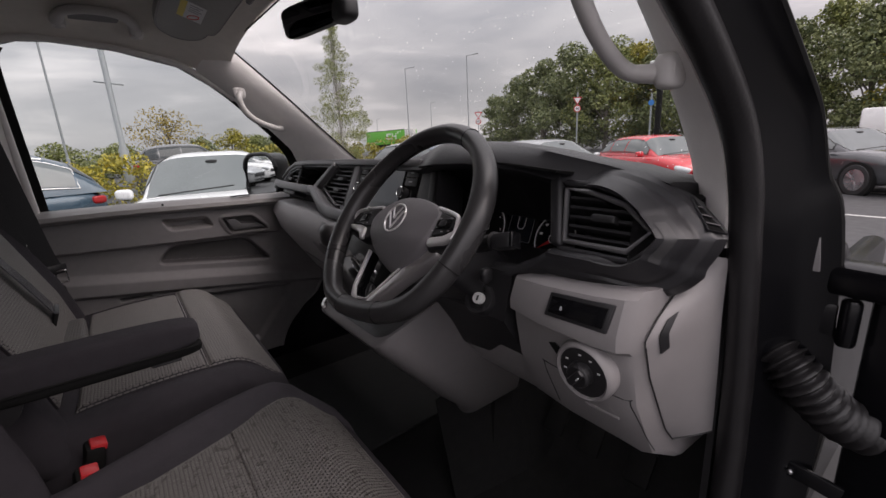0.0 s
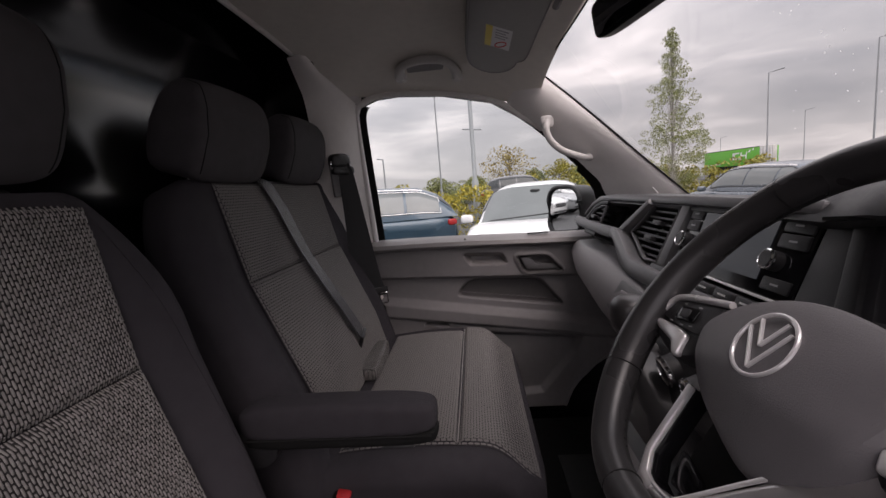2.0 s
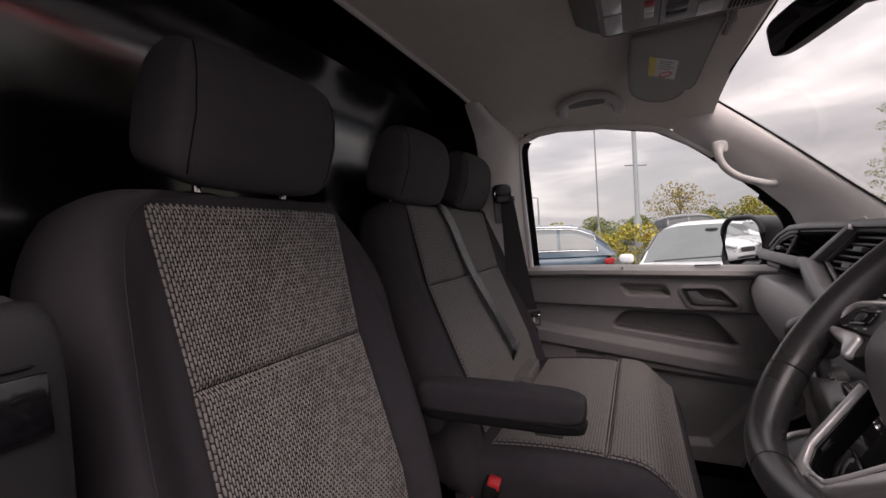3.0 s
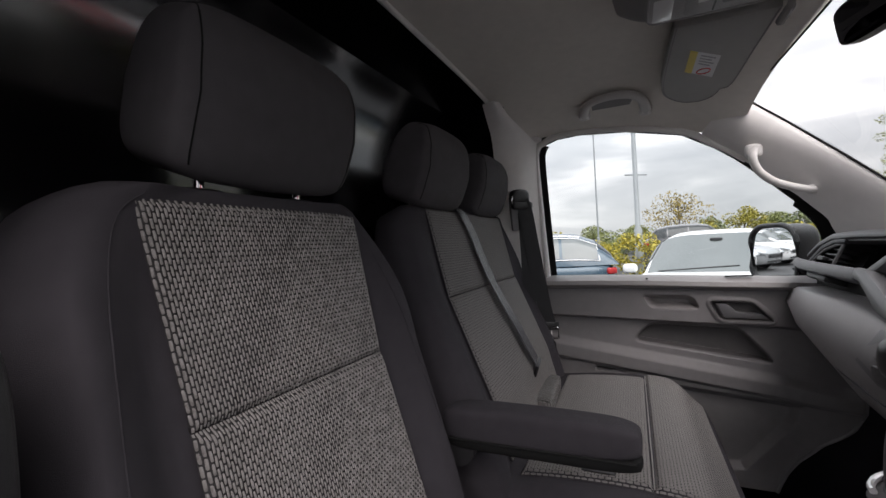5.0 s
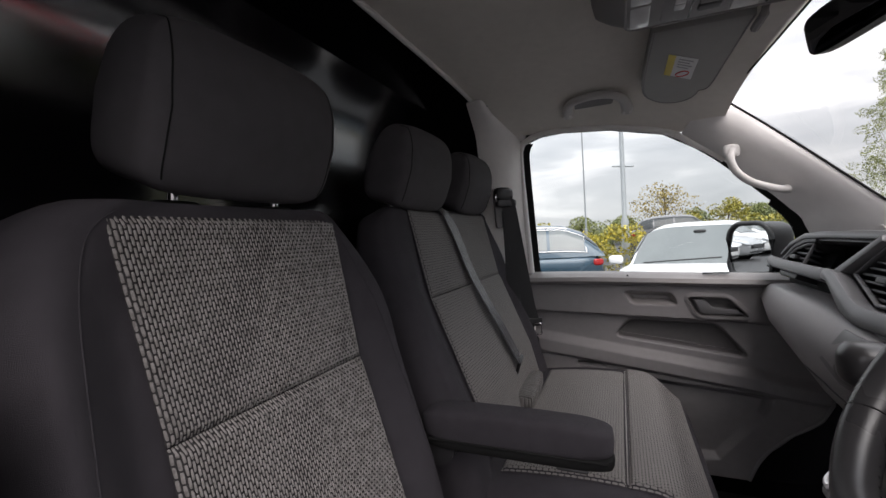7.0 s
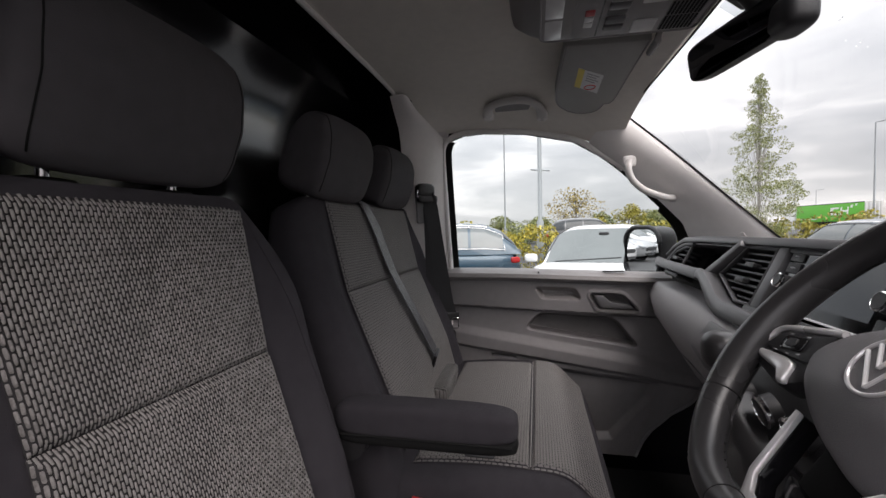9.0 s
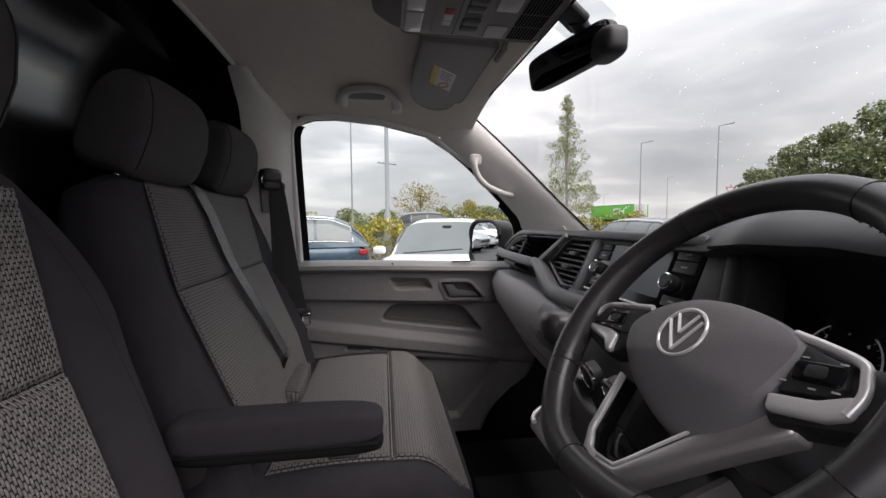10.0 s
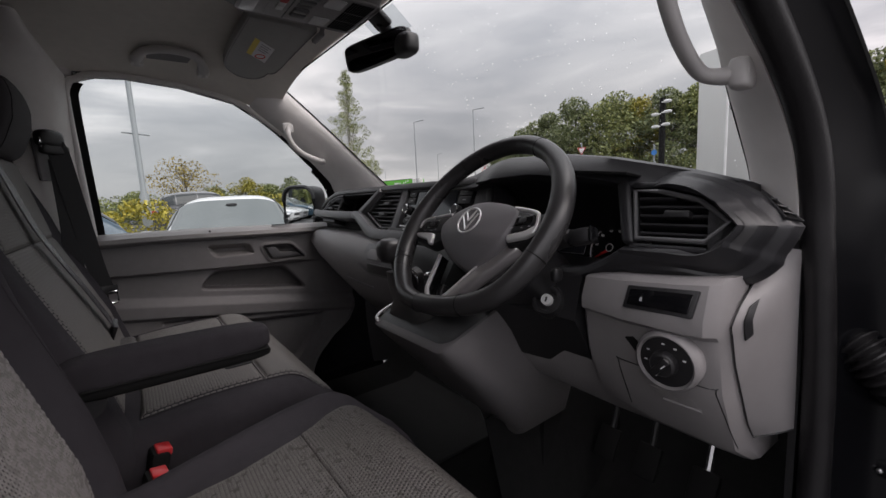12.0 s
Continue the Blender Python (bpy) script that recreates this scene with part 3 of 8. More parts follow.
def door_front(z):
    """The panel's front edge sweeps back below."""
    return interp(z, [0.64, 0.709, 0.761, 0.826, 0.855, 0.882, 0.92, 0.971, 1.05, 1.2, 1.318], [0.105, 0.133, 0.161, 0.213, 0.255, 0.287, 0.308, 0.314, 0.325, 0.34, 0.36])


def door_at(y, z, lift=0.0):
    return Vector((-(side_x(z) + 0.006 - door_fn(y, z) - lift), y, z))


def door_patch(poly, edge, off, nu, nv, lift=0.0008):
    """A liner that follows the panel inside four corners."""
    q = [Vector((u, v, 0)) for u, v in poly]
    def fn(u, v):
        p = q[3].lerp(q[2], u).lerp(q[0].lerp(q[1], u), v)
        return door_at(p.x, p.y, lift)
    bm_ = sheet(fn, nu, nv, 0.0)
    bmesh.ops.delete(bm_, geom=[v for v in bm_.verts if inside(edge, v.co.y, v.co.z) < off], context="VERTS")
    return bm_


def shrink(poly, k):
    n_ = len(poly)
    c = (sum(p[0] for p in poly) / n_, sum(p[1] for p in poly) / n_)
    return [(lerp(u, c[0], k), lerp(v, c[1], k)) for u, v in poly]


door1 = thing("door_1", (-0.86, -0.1, 0.64), "closed passenger door with a dark grey moulded inner panel", "door", kind="structure")
part("panel", sheet(lambda u, v: door_at(lerp(-0.60, door_front(lerp(0.64, 1.318, v)), u), lerp(0.64, 1.318, v)), 300, 220), DOORG, door1, smooth=60)
# liner darker than the panel, adding to the recesses' shade by colour
LINERD = mat("shade_darkened_liner", (0.115, 0.108, 0.108), 0.6, bump=0.3, bscale=800)
part("pocket", door_patch(POCKET, POCKETR, 0.002, 110, 60), LINERD, door1, "door pocket with shade in its liner colour")
part("pull_cup", door_patch(shrink(CUP, -0.02), CUPR, -0.003, 60, 36), DOORL, door1, "lighter grey grip cup")
part("handle_recess", door_patch(shrink(HND, -0.10), HNDR, -0.006, 60, 40), LINERD, door1, "door opener recess with shade in its liner colour")
part("edge_piping", tube([door_at(door_front(z), z, 0.002) for z in np.linspace(0.64, 1.30, 60)], 0.005, 8), DOORG, door1)
lev = prism([(-0.046, 1.262), (-0.012, 1.262), (0.010, 1.236), (0.080, 1.228), (0.098, 1.210), (-0.022, 1.213)], lambda u, v, d: Vector((-(side_x(v) + d), u, v)), -0.016, 0.014, 0.004)
part("opener", lev, DARKSIL, door1, "dark grey opener lever")


def sill_fn(u, v):
    y = lerp(-0.60, 0.34, u)
    prof = [(0.872, 1.352), (0.850, 1.354), (0.828, 1.348), (0.806, 1.336), (0.802, 1.322), (0.812, 1.314), (0.835, 1.308)]
    k = v * (len(prof) - 1)
    i = min(int(k), len(prof) - 2)
    f = k - i
    fall = -0.018 * smoothstep(-0.5, 0.3, y)
    return Vector((-lerp(prof[i][0], prof[i + 1][0], f), y, lerp(prof[i][1], prof[i + 1][1], f) + fall + 0.010))


part("sill_cap", sheet(sill_fn, 60, 18, 0.002), DOORL, door1, "mid-grey capping along the window sill")
b = box((-0.818, -0.245, 1.349), (0.020, 0.006, 0.004), 0.001)
part("seam", b, RUBBER, door1)
part("lock_slot", box((-0.828, 0.02, 1.3515), (0.012, 0.075, 0.004), 0.0015), RUBBER, door1, "black slot in the sill capping")
WL = [p.to_2d() for p in smooth_path([(y, z, 0) for y, z in WIN], 6)]
rv = bmesh.new()
rg = [[rv.verts.new((-(side_x(z) + d), y + k_ * (0.020 if y < -0.56 else -0.034 if y > 0.20 else -0.016 * smoothstep(-0.1, 0.2, y)), z)) for d, k_ in ((0.0, 0.0), (0.008, 0.35), (0.020, 1.0))] for y, z in WL]
for a, c in zip(rg, rg[1:]):
    for k in range(2):
        rv.faces.new((a[k], c[k], c[k + 1], a[k + 1]))
bmesh.ops.solidify(rv, geom=rv.faces[:], thickness=0.003)
part("window_seal", rv, RUBBER, door1, "black rubber window seal")
WO = [(y + (-0.010 if y < -0.56 else 0.004 if y > -0.02 else 0.0), z + (0.004 if z > 1.60 else 0.0)) for y, z in WL]
part("trim_roll", tube([Vector((-(side_x(z) - 0.006), y, z)) for y, z in WO if not (y > 0 and z < 1.70)], 0.011, 12), TRIM, door1, "pale rolled trim edge round the window")
part("trim_corner", pillow((-0.782, -0.592, 1.880), (0.046, 0.046, 0.046), 0.6, 0.6, nu=20, nv=12), TRIM, door1, "pale trim at the window corner")
fr = bmesh.new()
rows = []
for y, z in WIN:
    oy, oz = y + 0.035 * (1 if y > 0 else -1) * (1 if abs(y + 0.15) > 0.30 else 0.2), z + (0.035 if z > 1.40 else 0)
    rows.append([fr.verts.new((-(side_x(z) + 0.030), y, z)), fr.verts.new((-(side_x(z) + 0.044), oy, oz))])
for a, c in zip(rows, rows[1:]):
    fr.faces.new((a[0], c[0], c[1], a[1]))
bmesh.ops.solidify(fr, geom=fr.faces[:], thickness=0.02)
part("window_frame", fr, BODYB, door1, "black painted window frame")
gb = bmesh.new()
gb.faces.new([gb.verts.new((-(side_x(z) + 0.017), y, z)) for y, z in [(-0.575, 1.30)] + WIN[1:-1] + [(0.28, 1.30)]])
win2 = part("window_2", gb, GLASSS, None, "clear side window of the passenger door", kind="structure", category="window")
face_in(win2)
win2.visible_shadow = False
# outer skin of the door and the van's flanks
part("door_skin", sheet(lambda u, v: Vector((-(side_x(lerp(0.45, 1.345, v)) + 0.06 + 0.02 * math.sin(math.pi * v)), lerp(-0.62, 0.50, u), lerp(0.45, 1.345, v))), 10, 20, 0.004), BODYB, door1)

# rubber stop and dark kick panel at the passenger's feet
part("wall_left", sheet(lambda u, v: Vector((-0.962 + 0.10 * smoothstep(0.40, 0.60, lerp(0.05, 0.80, u)), lerp(0.05, 0.80, u), lerp(0.60, 1.31, v))), 20, 20, 0.01), DASH2, None, "dark kick panel beside the passenger footwell", kind="structure", category="wall")
part("wall_right", sheet(lambda u, v: Vector((0.80 - 0.05 * smoothstep(0.35, 0.55, lerp(0.31, 0.80, u)), lerp(0.31, 0.80, u), lerp(0.60, 1.36, v))), 20, 20, 0.01), DASH2, None, "dark kick panel beside the driver footwell", kind="structure", category="wall")
part("wall_front", sheet(lambda u, v: Vector((lerp(-0.86, 0.79, u), 0.80 - 0.06 * v, lerp(0.58, 1.40, v))), 20, 14, 0.02), DASH2, None, "dark front wall of the footwell", kind="structure", category="wall")


# ---- driver side: door opening and the open door ----
def opening(v, off=0.0, fwd=0.0):
    """Along the driver's door opening: down the front pillar, the hinge post and to the sill."""
    P = [(0.700, -0.60, 1.885), (0.728, -0.30, 1.880), (0.738, -0.12, 1.840), (0.744, -0.030, 1.775), (0.752, 0.058, 1.702), (0.771, 0.170, 1.600), (0.781, 0.240, 1.525), (0.788, 0.272, 1.450), (0.792, 0.286, 1.360), (0.802, 0.296, 1.18), (0.806, 0.298, 0.95), (0.806, 0.285, 0.72), (0.806, 0.22, 0.62), (0.806, -0.2, 0.60), (0.806, -0.60, 0.60)]
    k = v * (len(P) - 1)
    i = min(int(k), len(P) - 2)
    p = Vector(P[i]).lerp(Vector(P[i + 1]), k - i)
    return p + Vector((off, fwd, 0))


def post_edge(v):
    """The outer corner of the front pillar and hinge post."""
    Q = [(0.780, -0.60, 1.93), (0.790, -0.30, 1.925), (0.800, -0.06, 1.90), (0.812, 0.060, 1.80), (0.826, 0.150, 1.70), (0.848, 0.262, 1.595), (0.858, 0.330, 1.535), (0.868, 0.362, 1.460), (0.890, 0.370, 1.395), (0.905, 0.385, 1.18), (0.905, 0.385, 0.95), (0.905, 0.375, 0.72), (0.905, 0.30, 0.60), (0.905, -0.2, 0.57), (0.905, -0.60, 0.57)]
    k = v * (len(Q) - 1)
    i = min(int(k), len(Q) - 2)
    return Vector(Q[i]).lerp(Vector(Q[i + 1]), k - i)


frame2 = thing("door_frame", (0.87, 0.2, 0.6), "black painted driver door opening with rubber seals", "door frame", kind="structure")
part("seal", tube(smooth_path([opening(v, 0.019, 0.010) for v in np.linspace(0.0, 1, 15)], 8), 0.0195, 14), SLEEVE, frame2, "thick black rubber door seal")
OP = smooth_path([opening(k / 14, 0.030, 0.022) for k in range(15)], 5)
PE = smooth_path([post_edge(k / 14) for k in range(15)], 5)


def post_fn(u, v):
    k = v * (len(OP) - 1)
    i = min(int(k), len(OP) - 2)
    a, c = OP[i].lerp(OP[i + 1], k - i), PE[i].lerp(PE[i + 1], k - i)
    return a.lerp(c, u) + Vector((0.004, 0.016, 0)) * math.sin(math.pi * u)


part("post", sheet(post_fn, 10, 70, 0.006), BODYB, frame2, "glossy black painted pillar flange")
part("lip", tube([post_fn(0.30, v) + Vector((0, -0.003, 0)) for v in np.linspace(0.1, 0.72, 60)], 0.004, 8), RUBBER, frame2, "rubber lip on the pillar")
# two gloss beads added to draw bright lines down the flange
part("lip", tube([post_fn(0.16, v) + Vector((0, -0.004, 0)) for v in np.linspace(0.1, 0.70, 60)], 0.0025, 8), GLOSSB, frame2, "glossy black bead added as a highlight line")
part("lip", tube([post_fn(0.72, v) + Vector((0, -0.003, 0)) for v in np.linspace(0.1, 0.60, 60)], 0.0035, 8), GLOSSB, frame2, "glossy black bead added as a highlight line")
part("lip", tube([post_fn(0.97, v) for v in np.linspace(0.05, 0.60, 60)], 0.006, 8), RUBBER, frame2, "outer rubber lip")
part("pillar_skin", sheet(lambda u, v: post_fn(1.0, lerp(0.10, 0.62, v)) + Vector((-0.10 * u, 0.09 * u, 0.0)), 8, 40, 0.004), BODYB, frame2)
part("hinge_post", box((0.845, 0.425, 0.96), (0.10, 0.07, 0.80), 0.02), BODYB, frame2, "black painted hinge post")
part("wing", box((0.835, 0.82, 0.93), (0.05, 0.74, 0.60), 0.02), BODYB, frame2, "black painted front wing")
part("corner_plate", prism([(0.02, 1.33), (0.075, 1.375), (0.080, 1.328)], lambda u, v, d: Vector((0.800 + u, 0.362 - d, v)), 0.0, 0.004, 0.001), DOORG, frame2, "small dark triangular cover")

door2 = thing("door_2", (0.93, 0.40, 0.62), "wide open black driver door with bare hinge edge", "door", kind="structure")
DM = Matrix.Translation((0.931, 0.40, 0)) @ Matrix.Rotation(radians(-8), 4, "Z")


def dbox(c, s, w=0.01):
    bb = box(c, s, w)
    bb.transform(DM)
    return bb


part("panel", dbox((0.56, 0.035, 0.965), (1.12, 0.10, 0.74), 0.012), BODYB, door2, "black door body")
part("inner_trim", dbox((0.60, -0.03, 0.96), (0.92, 0.04, 0.62), 0.02), DASH2, door2, "dark inner door trim")
part("mirror_arm", dbox((0.04, -0.01, 1.318), (0.17, 0.06, 0.044), 0.012), BODYB, door2, "black corner of the door at the mirror foot")
for zz in (1.262, 0.80):
    hg = thing("hinge", (0.86, 0.40, zz), "black steel door hinge with bright bolt", "hinge", "door hinges")
    part("leaf", box((0.865, 0.375, zz), (0.075, 0.010, 0.045), 0.004), BODYB, hg)
    part("knuckle", lathe([(0.009, -0.032), (0.011, -0.028), (0.011, 0.028), (0.009, 0.032)], Matrix.Translation((0.915, 0.372, zz)), 16), BODYB, hg)
    for dx in (-0.012, 0.004):
        part("bolt", lathe([(0.007, 0.0), (0.007, 0.004), (0.004, 0.006)], Matrix.Translation((0.845 + dx, 0.370, zz)) @ Matrix.Rotation(radians(90), 4, "X"), 6), STEEL, hg)
# corrugated cable sleeve from post to door
bel = thing("cable_sleeve", (0.86, 0.36, 1.18), "ribbed black rubber cable sleeve between post and door", "cable sleeve")
sp = smooth_path([(0.812, 0.385, 1.205), (0.838, 0.358, 1.208), (0.866, 0.348, 1.190), (0.894, 0.352, 1.160), (0.922, 0.368, 1.128), (0.955, 0.405, 1.100)], 24)
part("sleeve", tube(sp, [0.0285 + 0.0048 * math.sin(i * 2 * math.pi / 7.0) for i in range(len(sp))], 18), SLEEVE, bel)
part("flange", pillow((0.812, 0.378, 1.195), (0.020, 0.04, 0.08), 0.5, 0.5, nu=16, nv=10), RUBBER, bel)
chk = thing("door_check", (0.88, 0.37, 1.02), "black door check strap with steel rivets", "door check")
part("strap", box((0.885, 0.372, 1.015), (0.12, 0.008, 0.026), 0.003, (0, 8, 0)), BODYB, chk)
for k in range(3):
    part("rivet", pillow((0.850 + 0.018 * k, 0.366, 1.02 - 0.004 * k), (0.008, 0.006, 0.008), 1, 1, nu=10, nv=8), STEEL, chk)


# ---- overhead console, sun visor, mirror ----
con = thing("overhead_console", (0, -0.08, 1.92), "grey overhead console with lamps and switches", "overhead console")


def cz(x, y):
    return 1.878 - 0.02 * (y + 0.1)


def cf(u, v, d):
    return Vector((u, v, cz(u, v) - d))


def rrect(x0, x1, y0, y1, r, n=5):
    out = []
    for cx_, cy_, a0 in ((x1 - r, y1 - r, 0), (x0 + r, y1 - r, 90), (x0 + r, y0 + r, 180), (x1 - r, y0 + r, 270)):
        out += [(cx_ + r * math.cos(radians(a0 + 90 * k / n)), cy_ + r * math.sin(radians(a0 + 90 * k / n))) for k in range(n + 1)]
    return out


CX0, CX1, CY0, CY1 = -0.096, 0.084, -0.240, 0.040
part("body", loft([[Vector((u, v, z)) for u, v in rrect(CX0 - g_, CX1 + g_, CY0 - g_ * 1.2, CY1 + g_ * 0.2, 0.022 + g_ * 0.4)] for g_, z in ((0.048, 1.955), (0.042, 1.922), (0.022, 1.900), (0.005, 1.886), (0.0, 1.880), (-0.004, 1.878))]), DOORL, con, "grey moulded console shell", smooth=40)
part("panel", prism(rrect(CX0 + 0.006, CX1 - 0.006, CY0 + 0.058, CY1 - 0.008, 0.012), cf, -0.004, 0.0025, 0.0012), GREY, con, "light grey switch panel")
part("rim", tube([cf(u, v, 0.001) for u, v in rrect(CX0 + 0.001, CX1 - 0.001, CY0 + 0.001, CY1 - 0.001, 0.020)], 0.0025, 6, closed=True), DOORL, con, "raised edge of the console")
for x0_, x1_ in ((CX0 + 0.008, -0.010), (-0.004, CX1 - 0.008)):
    part("lamp", prism(rrect(x0_, x1_, CY0 + 0.008, CY0 + 0.040, 0.004), cf, -0.004, 0.003, 0.002), LENSW, con, "clear reading lamp lens")
    part("lamp_facet", prism(rrect(x0_, x1_, CY0 + 0.041, CY0 + 0.056, 0.003), cf, -0.006, 0.001, 0.001), DOORL, con, "sloping grey lamp surround")
part("call_button", prism(rrect(-0.004, 0.014, -0.164, -0.148, 0.002), cf, 0.0, 0.0050, 0.0012), mat("dull_red_button", (0.42, 0.05, 0.055), 0.5, bump=0), con, "dull red emergency button")
for k in range(2):
    part("call_button", prism(rrect(-0.025 - 0.021 * k, -0.006 - 0.021 * k, -0.164, -0.148, 0.002), cf, 0.0, 0.0046, 0.0012), LENSW, con, "pale call button")
for k in range(5):
    part("switch", prism(rrect(0.040 - 0.025 * k, 0.060 - 0.025 * k, -0.128, -0.094, 0.004), cf, 0.0, 0.008 if k != 2 else 0.0035, 0.003), DARKSIL, con, "dark grey rocker switch")
part("groove", prism(rrect(CX0 + 0.010, CX1 - 0.010, -0.139, -0.136, 0.001), cf, 0.0, 0.003, 0.0), DASH2, con)
for x0_ in (-0.082, 0.022):
    part("lamp_cover", prism(rrect(x0_, x0_ + 0.045, -0.078, -0.038, 0.004), cf, 0.0, 0.0055, 0.002), LENSW, con, "small clear lamp cover")
for x0_, x1_ in ((CX0 + 0.014, -0.034), (-0.028, 0.014), (0.020, CX1 - 0.012)):
    part("grille", prism(rrect(x0_ - 0.002, x1_ + 0.002, -0.030, 0.026, 0.004), cf, 0.0, 0.0028, 0.0), DARKSIL, con, "dark loudspeaker grille")
    for k in range(9):
        part("grille_slat", prism([(x0_, -0.0275 + 0.0060 * k), (x1_, -0.0275 + 0.0060 * k), (x1_, -0.0245 + 0.0060 * k), (x0_, -0.0245 + 0.0060 * k)], cf, 0.0, 0.0042, 0.0), RUBBER, con)

vis = thing("sun_visor", (-0.5, -0.06, 1.9), "grey folded sun visor with a yellow and white warning sticker", "sun visor")
VP = smooth_path([(-0.190, -0.186, 0), (-0.34, -0.193, 0), (-0.460, -0.195, 0), (-0.535, -0.184, 0), (-0.592, -0.146, 0), (-0.610, -0.105, 0), (-0.598, -0.072, 0), (-0.566, -0.056, 0), (-0.540, -0.052, 0), (-0.520, -0.030, 0), (-0.36, -0.020, 0), (-0.190, -0.010, 0)], 4)
vf = lambda u, v, d: Vector((u, v, 1.908 + 0.085 * (u + 0.22) - 0.03 * (v + 0.08) - d))
part("flap", prism([(p.x, p.y) for p in VP], vf, -0.014, 0.010, 0.006), VISOR, vis)
part("edge_line", tube([vf(p.x * 0.985 - 0.006, (p.y + 0.1) * 0.95 - 0.1, 0.0102) for p in VP], 0.0012, 5), DOORG, vis, "darker welt along the edge")
SQ = [(-0.295, -0.146), (-0.345, -0.082), (-0.455, -0.084), (-0.398, -0.148)]
sq = lambda a, c: tuple(lerp(lerp(SQ[0][k], SQ[3][k], a), lerp(SQ[1][k], SQ[2][k], a), c) for k in (0, 1))
part("sticker", prism([sq(0, 0), sq(0, 1), sq(1, 1), sq(1, 0)], vf, 0.010, 0.0106, 0.0), PRINT, vis, "white warning sticker")
part("sticker_band", prism([sq(-0.005, -0.005), sq(-0.005, 0.24), sq(1.005, 0.24), sq(1.005, -0.005)], vf, 0.0106, 0.0112, 0.0), YELL, vis, "yellow band of the sticker")
for k in range(4):
    part("print_bar", prism([sq(0.10 + 0.12 * k, 0.36), sq(0.10 + 0.12 * k, 0.86 - 0.1 * (k % 2)), sq(0.15 + 0.12 * k, 0.86 - 0.1 * (k % 2)), sq(0.15 + 0.12 * k, 0.36)], vf, 0.0106, 0.0110, 0.0), PRINTG, vis)
part("print_ring", tube([vf(*[q + r_ for q, r_ in zip(sq(0.78, 0.62), (0.014 * math.cos(a), 0.014 * math.sin(a)))], 0.0110) for a in np.linspace(0, 2 * math.pi, 18)[:-1]], 0.0014, 5, closed=True), REDP, vis, "red ring of the sticker's sign")
part("pivot", tube([(-0.180, 0.002, 1.915), (-0.180, -0.002, 1.893), (-0.235, -0.004, 1.890)], 0.008, 8), DOORL, vis)
vis2 = copy_thing(vis, Matrix.Translation((0.5, -0.06, 1.9)) @ Matrix.Diagonal((1, 1, 1, 1)))
vis2.scale = (-1, 1, 1)
tagged(vis2, "grey folded sun visor over the driver seat", "sun visor")

mir = thing("rear_view_mirror", (0, 0.11, 1.83), "black interior rear-view mirror on the windscreen", "mirror")
MM = Matrix.Translation((-0.046, 0.092, 1.826)) @ Matrix.Rotation(radians(22), 4, "Z") @ Matrix.Rotation(radians(-5), 4, "Y") @ Matrix.Rotation(radians(6), 4, "X")
shell = pillow((0, 0, 0), (0.212, 0.046, 0.068), 0.35, 0.45, nu=40, nv=18, shape=lambda p: (p.x, p.y if p.y < 0 else p.y * (1 - 0.25 * p.z * p.z), p.z * (1 - 0.05 * p.x)))
bmesh.ops.bisect_plane(shell, geom=shell.verts[:] + shell.edges[:] + shell.faces[:], plane_co=(0, -0.012, 0), plane_no=(0, -1, 0), clear_outer=True)
shell.transform(MM)
part("housing", shell, DASH2, mir)
glass = prism(rrect(-0.099, 0.099, -0.029, 0.029, 0.013), lambda u, v, d: MM @ Vector((u, d, v)), -0.0145, -0.010, 0.001)
# dark tint stands in for the dim cab that the mirror reflects
part("glass", glass, mat("dark_reflection_mirror_glass", (0.10, 0.10, 0.11), 0.03, 1.0, bump=0, rvar=0.01), mir, "mirror glass with its dark reflection in the tint")
part("stalk", tube(smooth_path([(-0.035, 0.112, 1.842), (-0.018, 0.106, 1.862), (0.0, 0.082, 1.880)], 6), 0.016, 12), DASH2, mir)
part("sensor_box", pillow((0.030, 0.128, 1.822), (0.080, 0.050, 0.052), 0.5, 0.6), DASH2, mir, "black sensor housing behind the mirror")
part("foot", box((0.0, 0.076, 1.882), (0.06, 0.045, 0.016), 0.006, (-40, 0, 0)), DASH2, mir)
patch_ = part("sensor_patch", sheet(lambda u, v: ws_fn(lerp(0.46, 0.56, u), lerp(0.01, 0.10, v)) + Vector((0, -0.002, -0.003)), 8, 8), pane("frosted_patch", (0.72, 0.75, 0.76), 0.2), mir, "pale shaded patch on the glass")

face_in(patch_)

# ---- exterior mirror ----
ext = thing("door_mirror", (-1.0, 0.18, 1.42), "black exterior mirror on the passenger door", "door mirror")
EM = Matrix.Translation((-1.000, 0.180, 1.408)) @ Matrix.Rotation(radians(31), 4, "Z")
hs = pillow((0, 0, 0), (0.185, 0.12, 0.205), 0.45, 0.5, nu=36, nv=20, shape=lambda p: (p.x * (1 + 0.06 * p.z), p.y if p.y < 0 else p.y * 1.1, p.z))
bmesh.ops.bisect_plane(hs, geom=hs.verts[:] + hs.edges[:] + hs.faces[:], plane_co=(0, -0.035, 0), plane_no=(0, -1, 0), clear_outer=True)
hs.transform(EM)
part("housing", hs, DASH2, ext)
part("rim", tube([EM @ Vector((u * 1.03, -0.036, v * 1.03)) for u, v in rrect(-0.084, 0.084, -0.096, 0.096, 0.055)], 0.009, 10, closed=True), DASH2, ext)
part("glass", prism(rrect(-0.080, 0.080, -0.091, 0.091, 0.052), lambda u, v, d: EM @ Vector((u, d, v)), -0.034, -0.030, 0.0), MIRROR, ext, "mirror glass showing the car park")
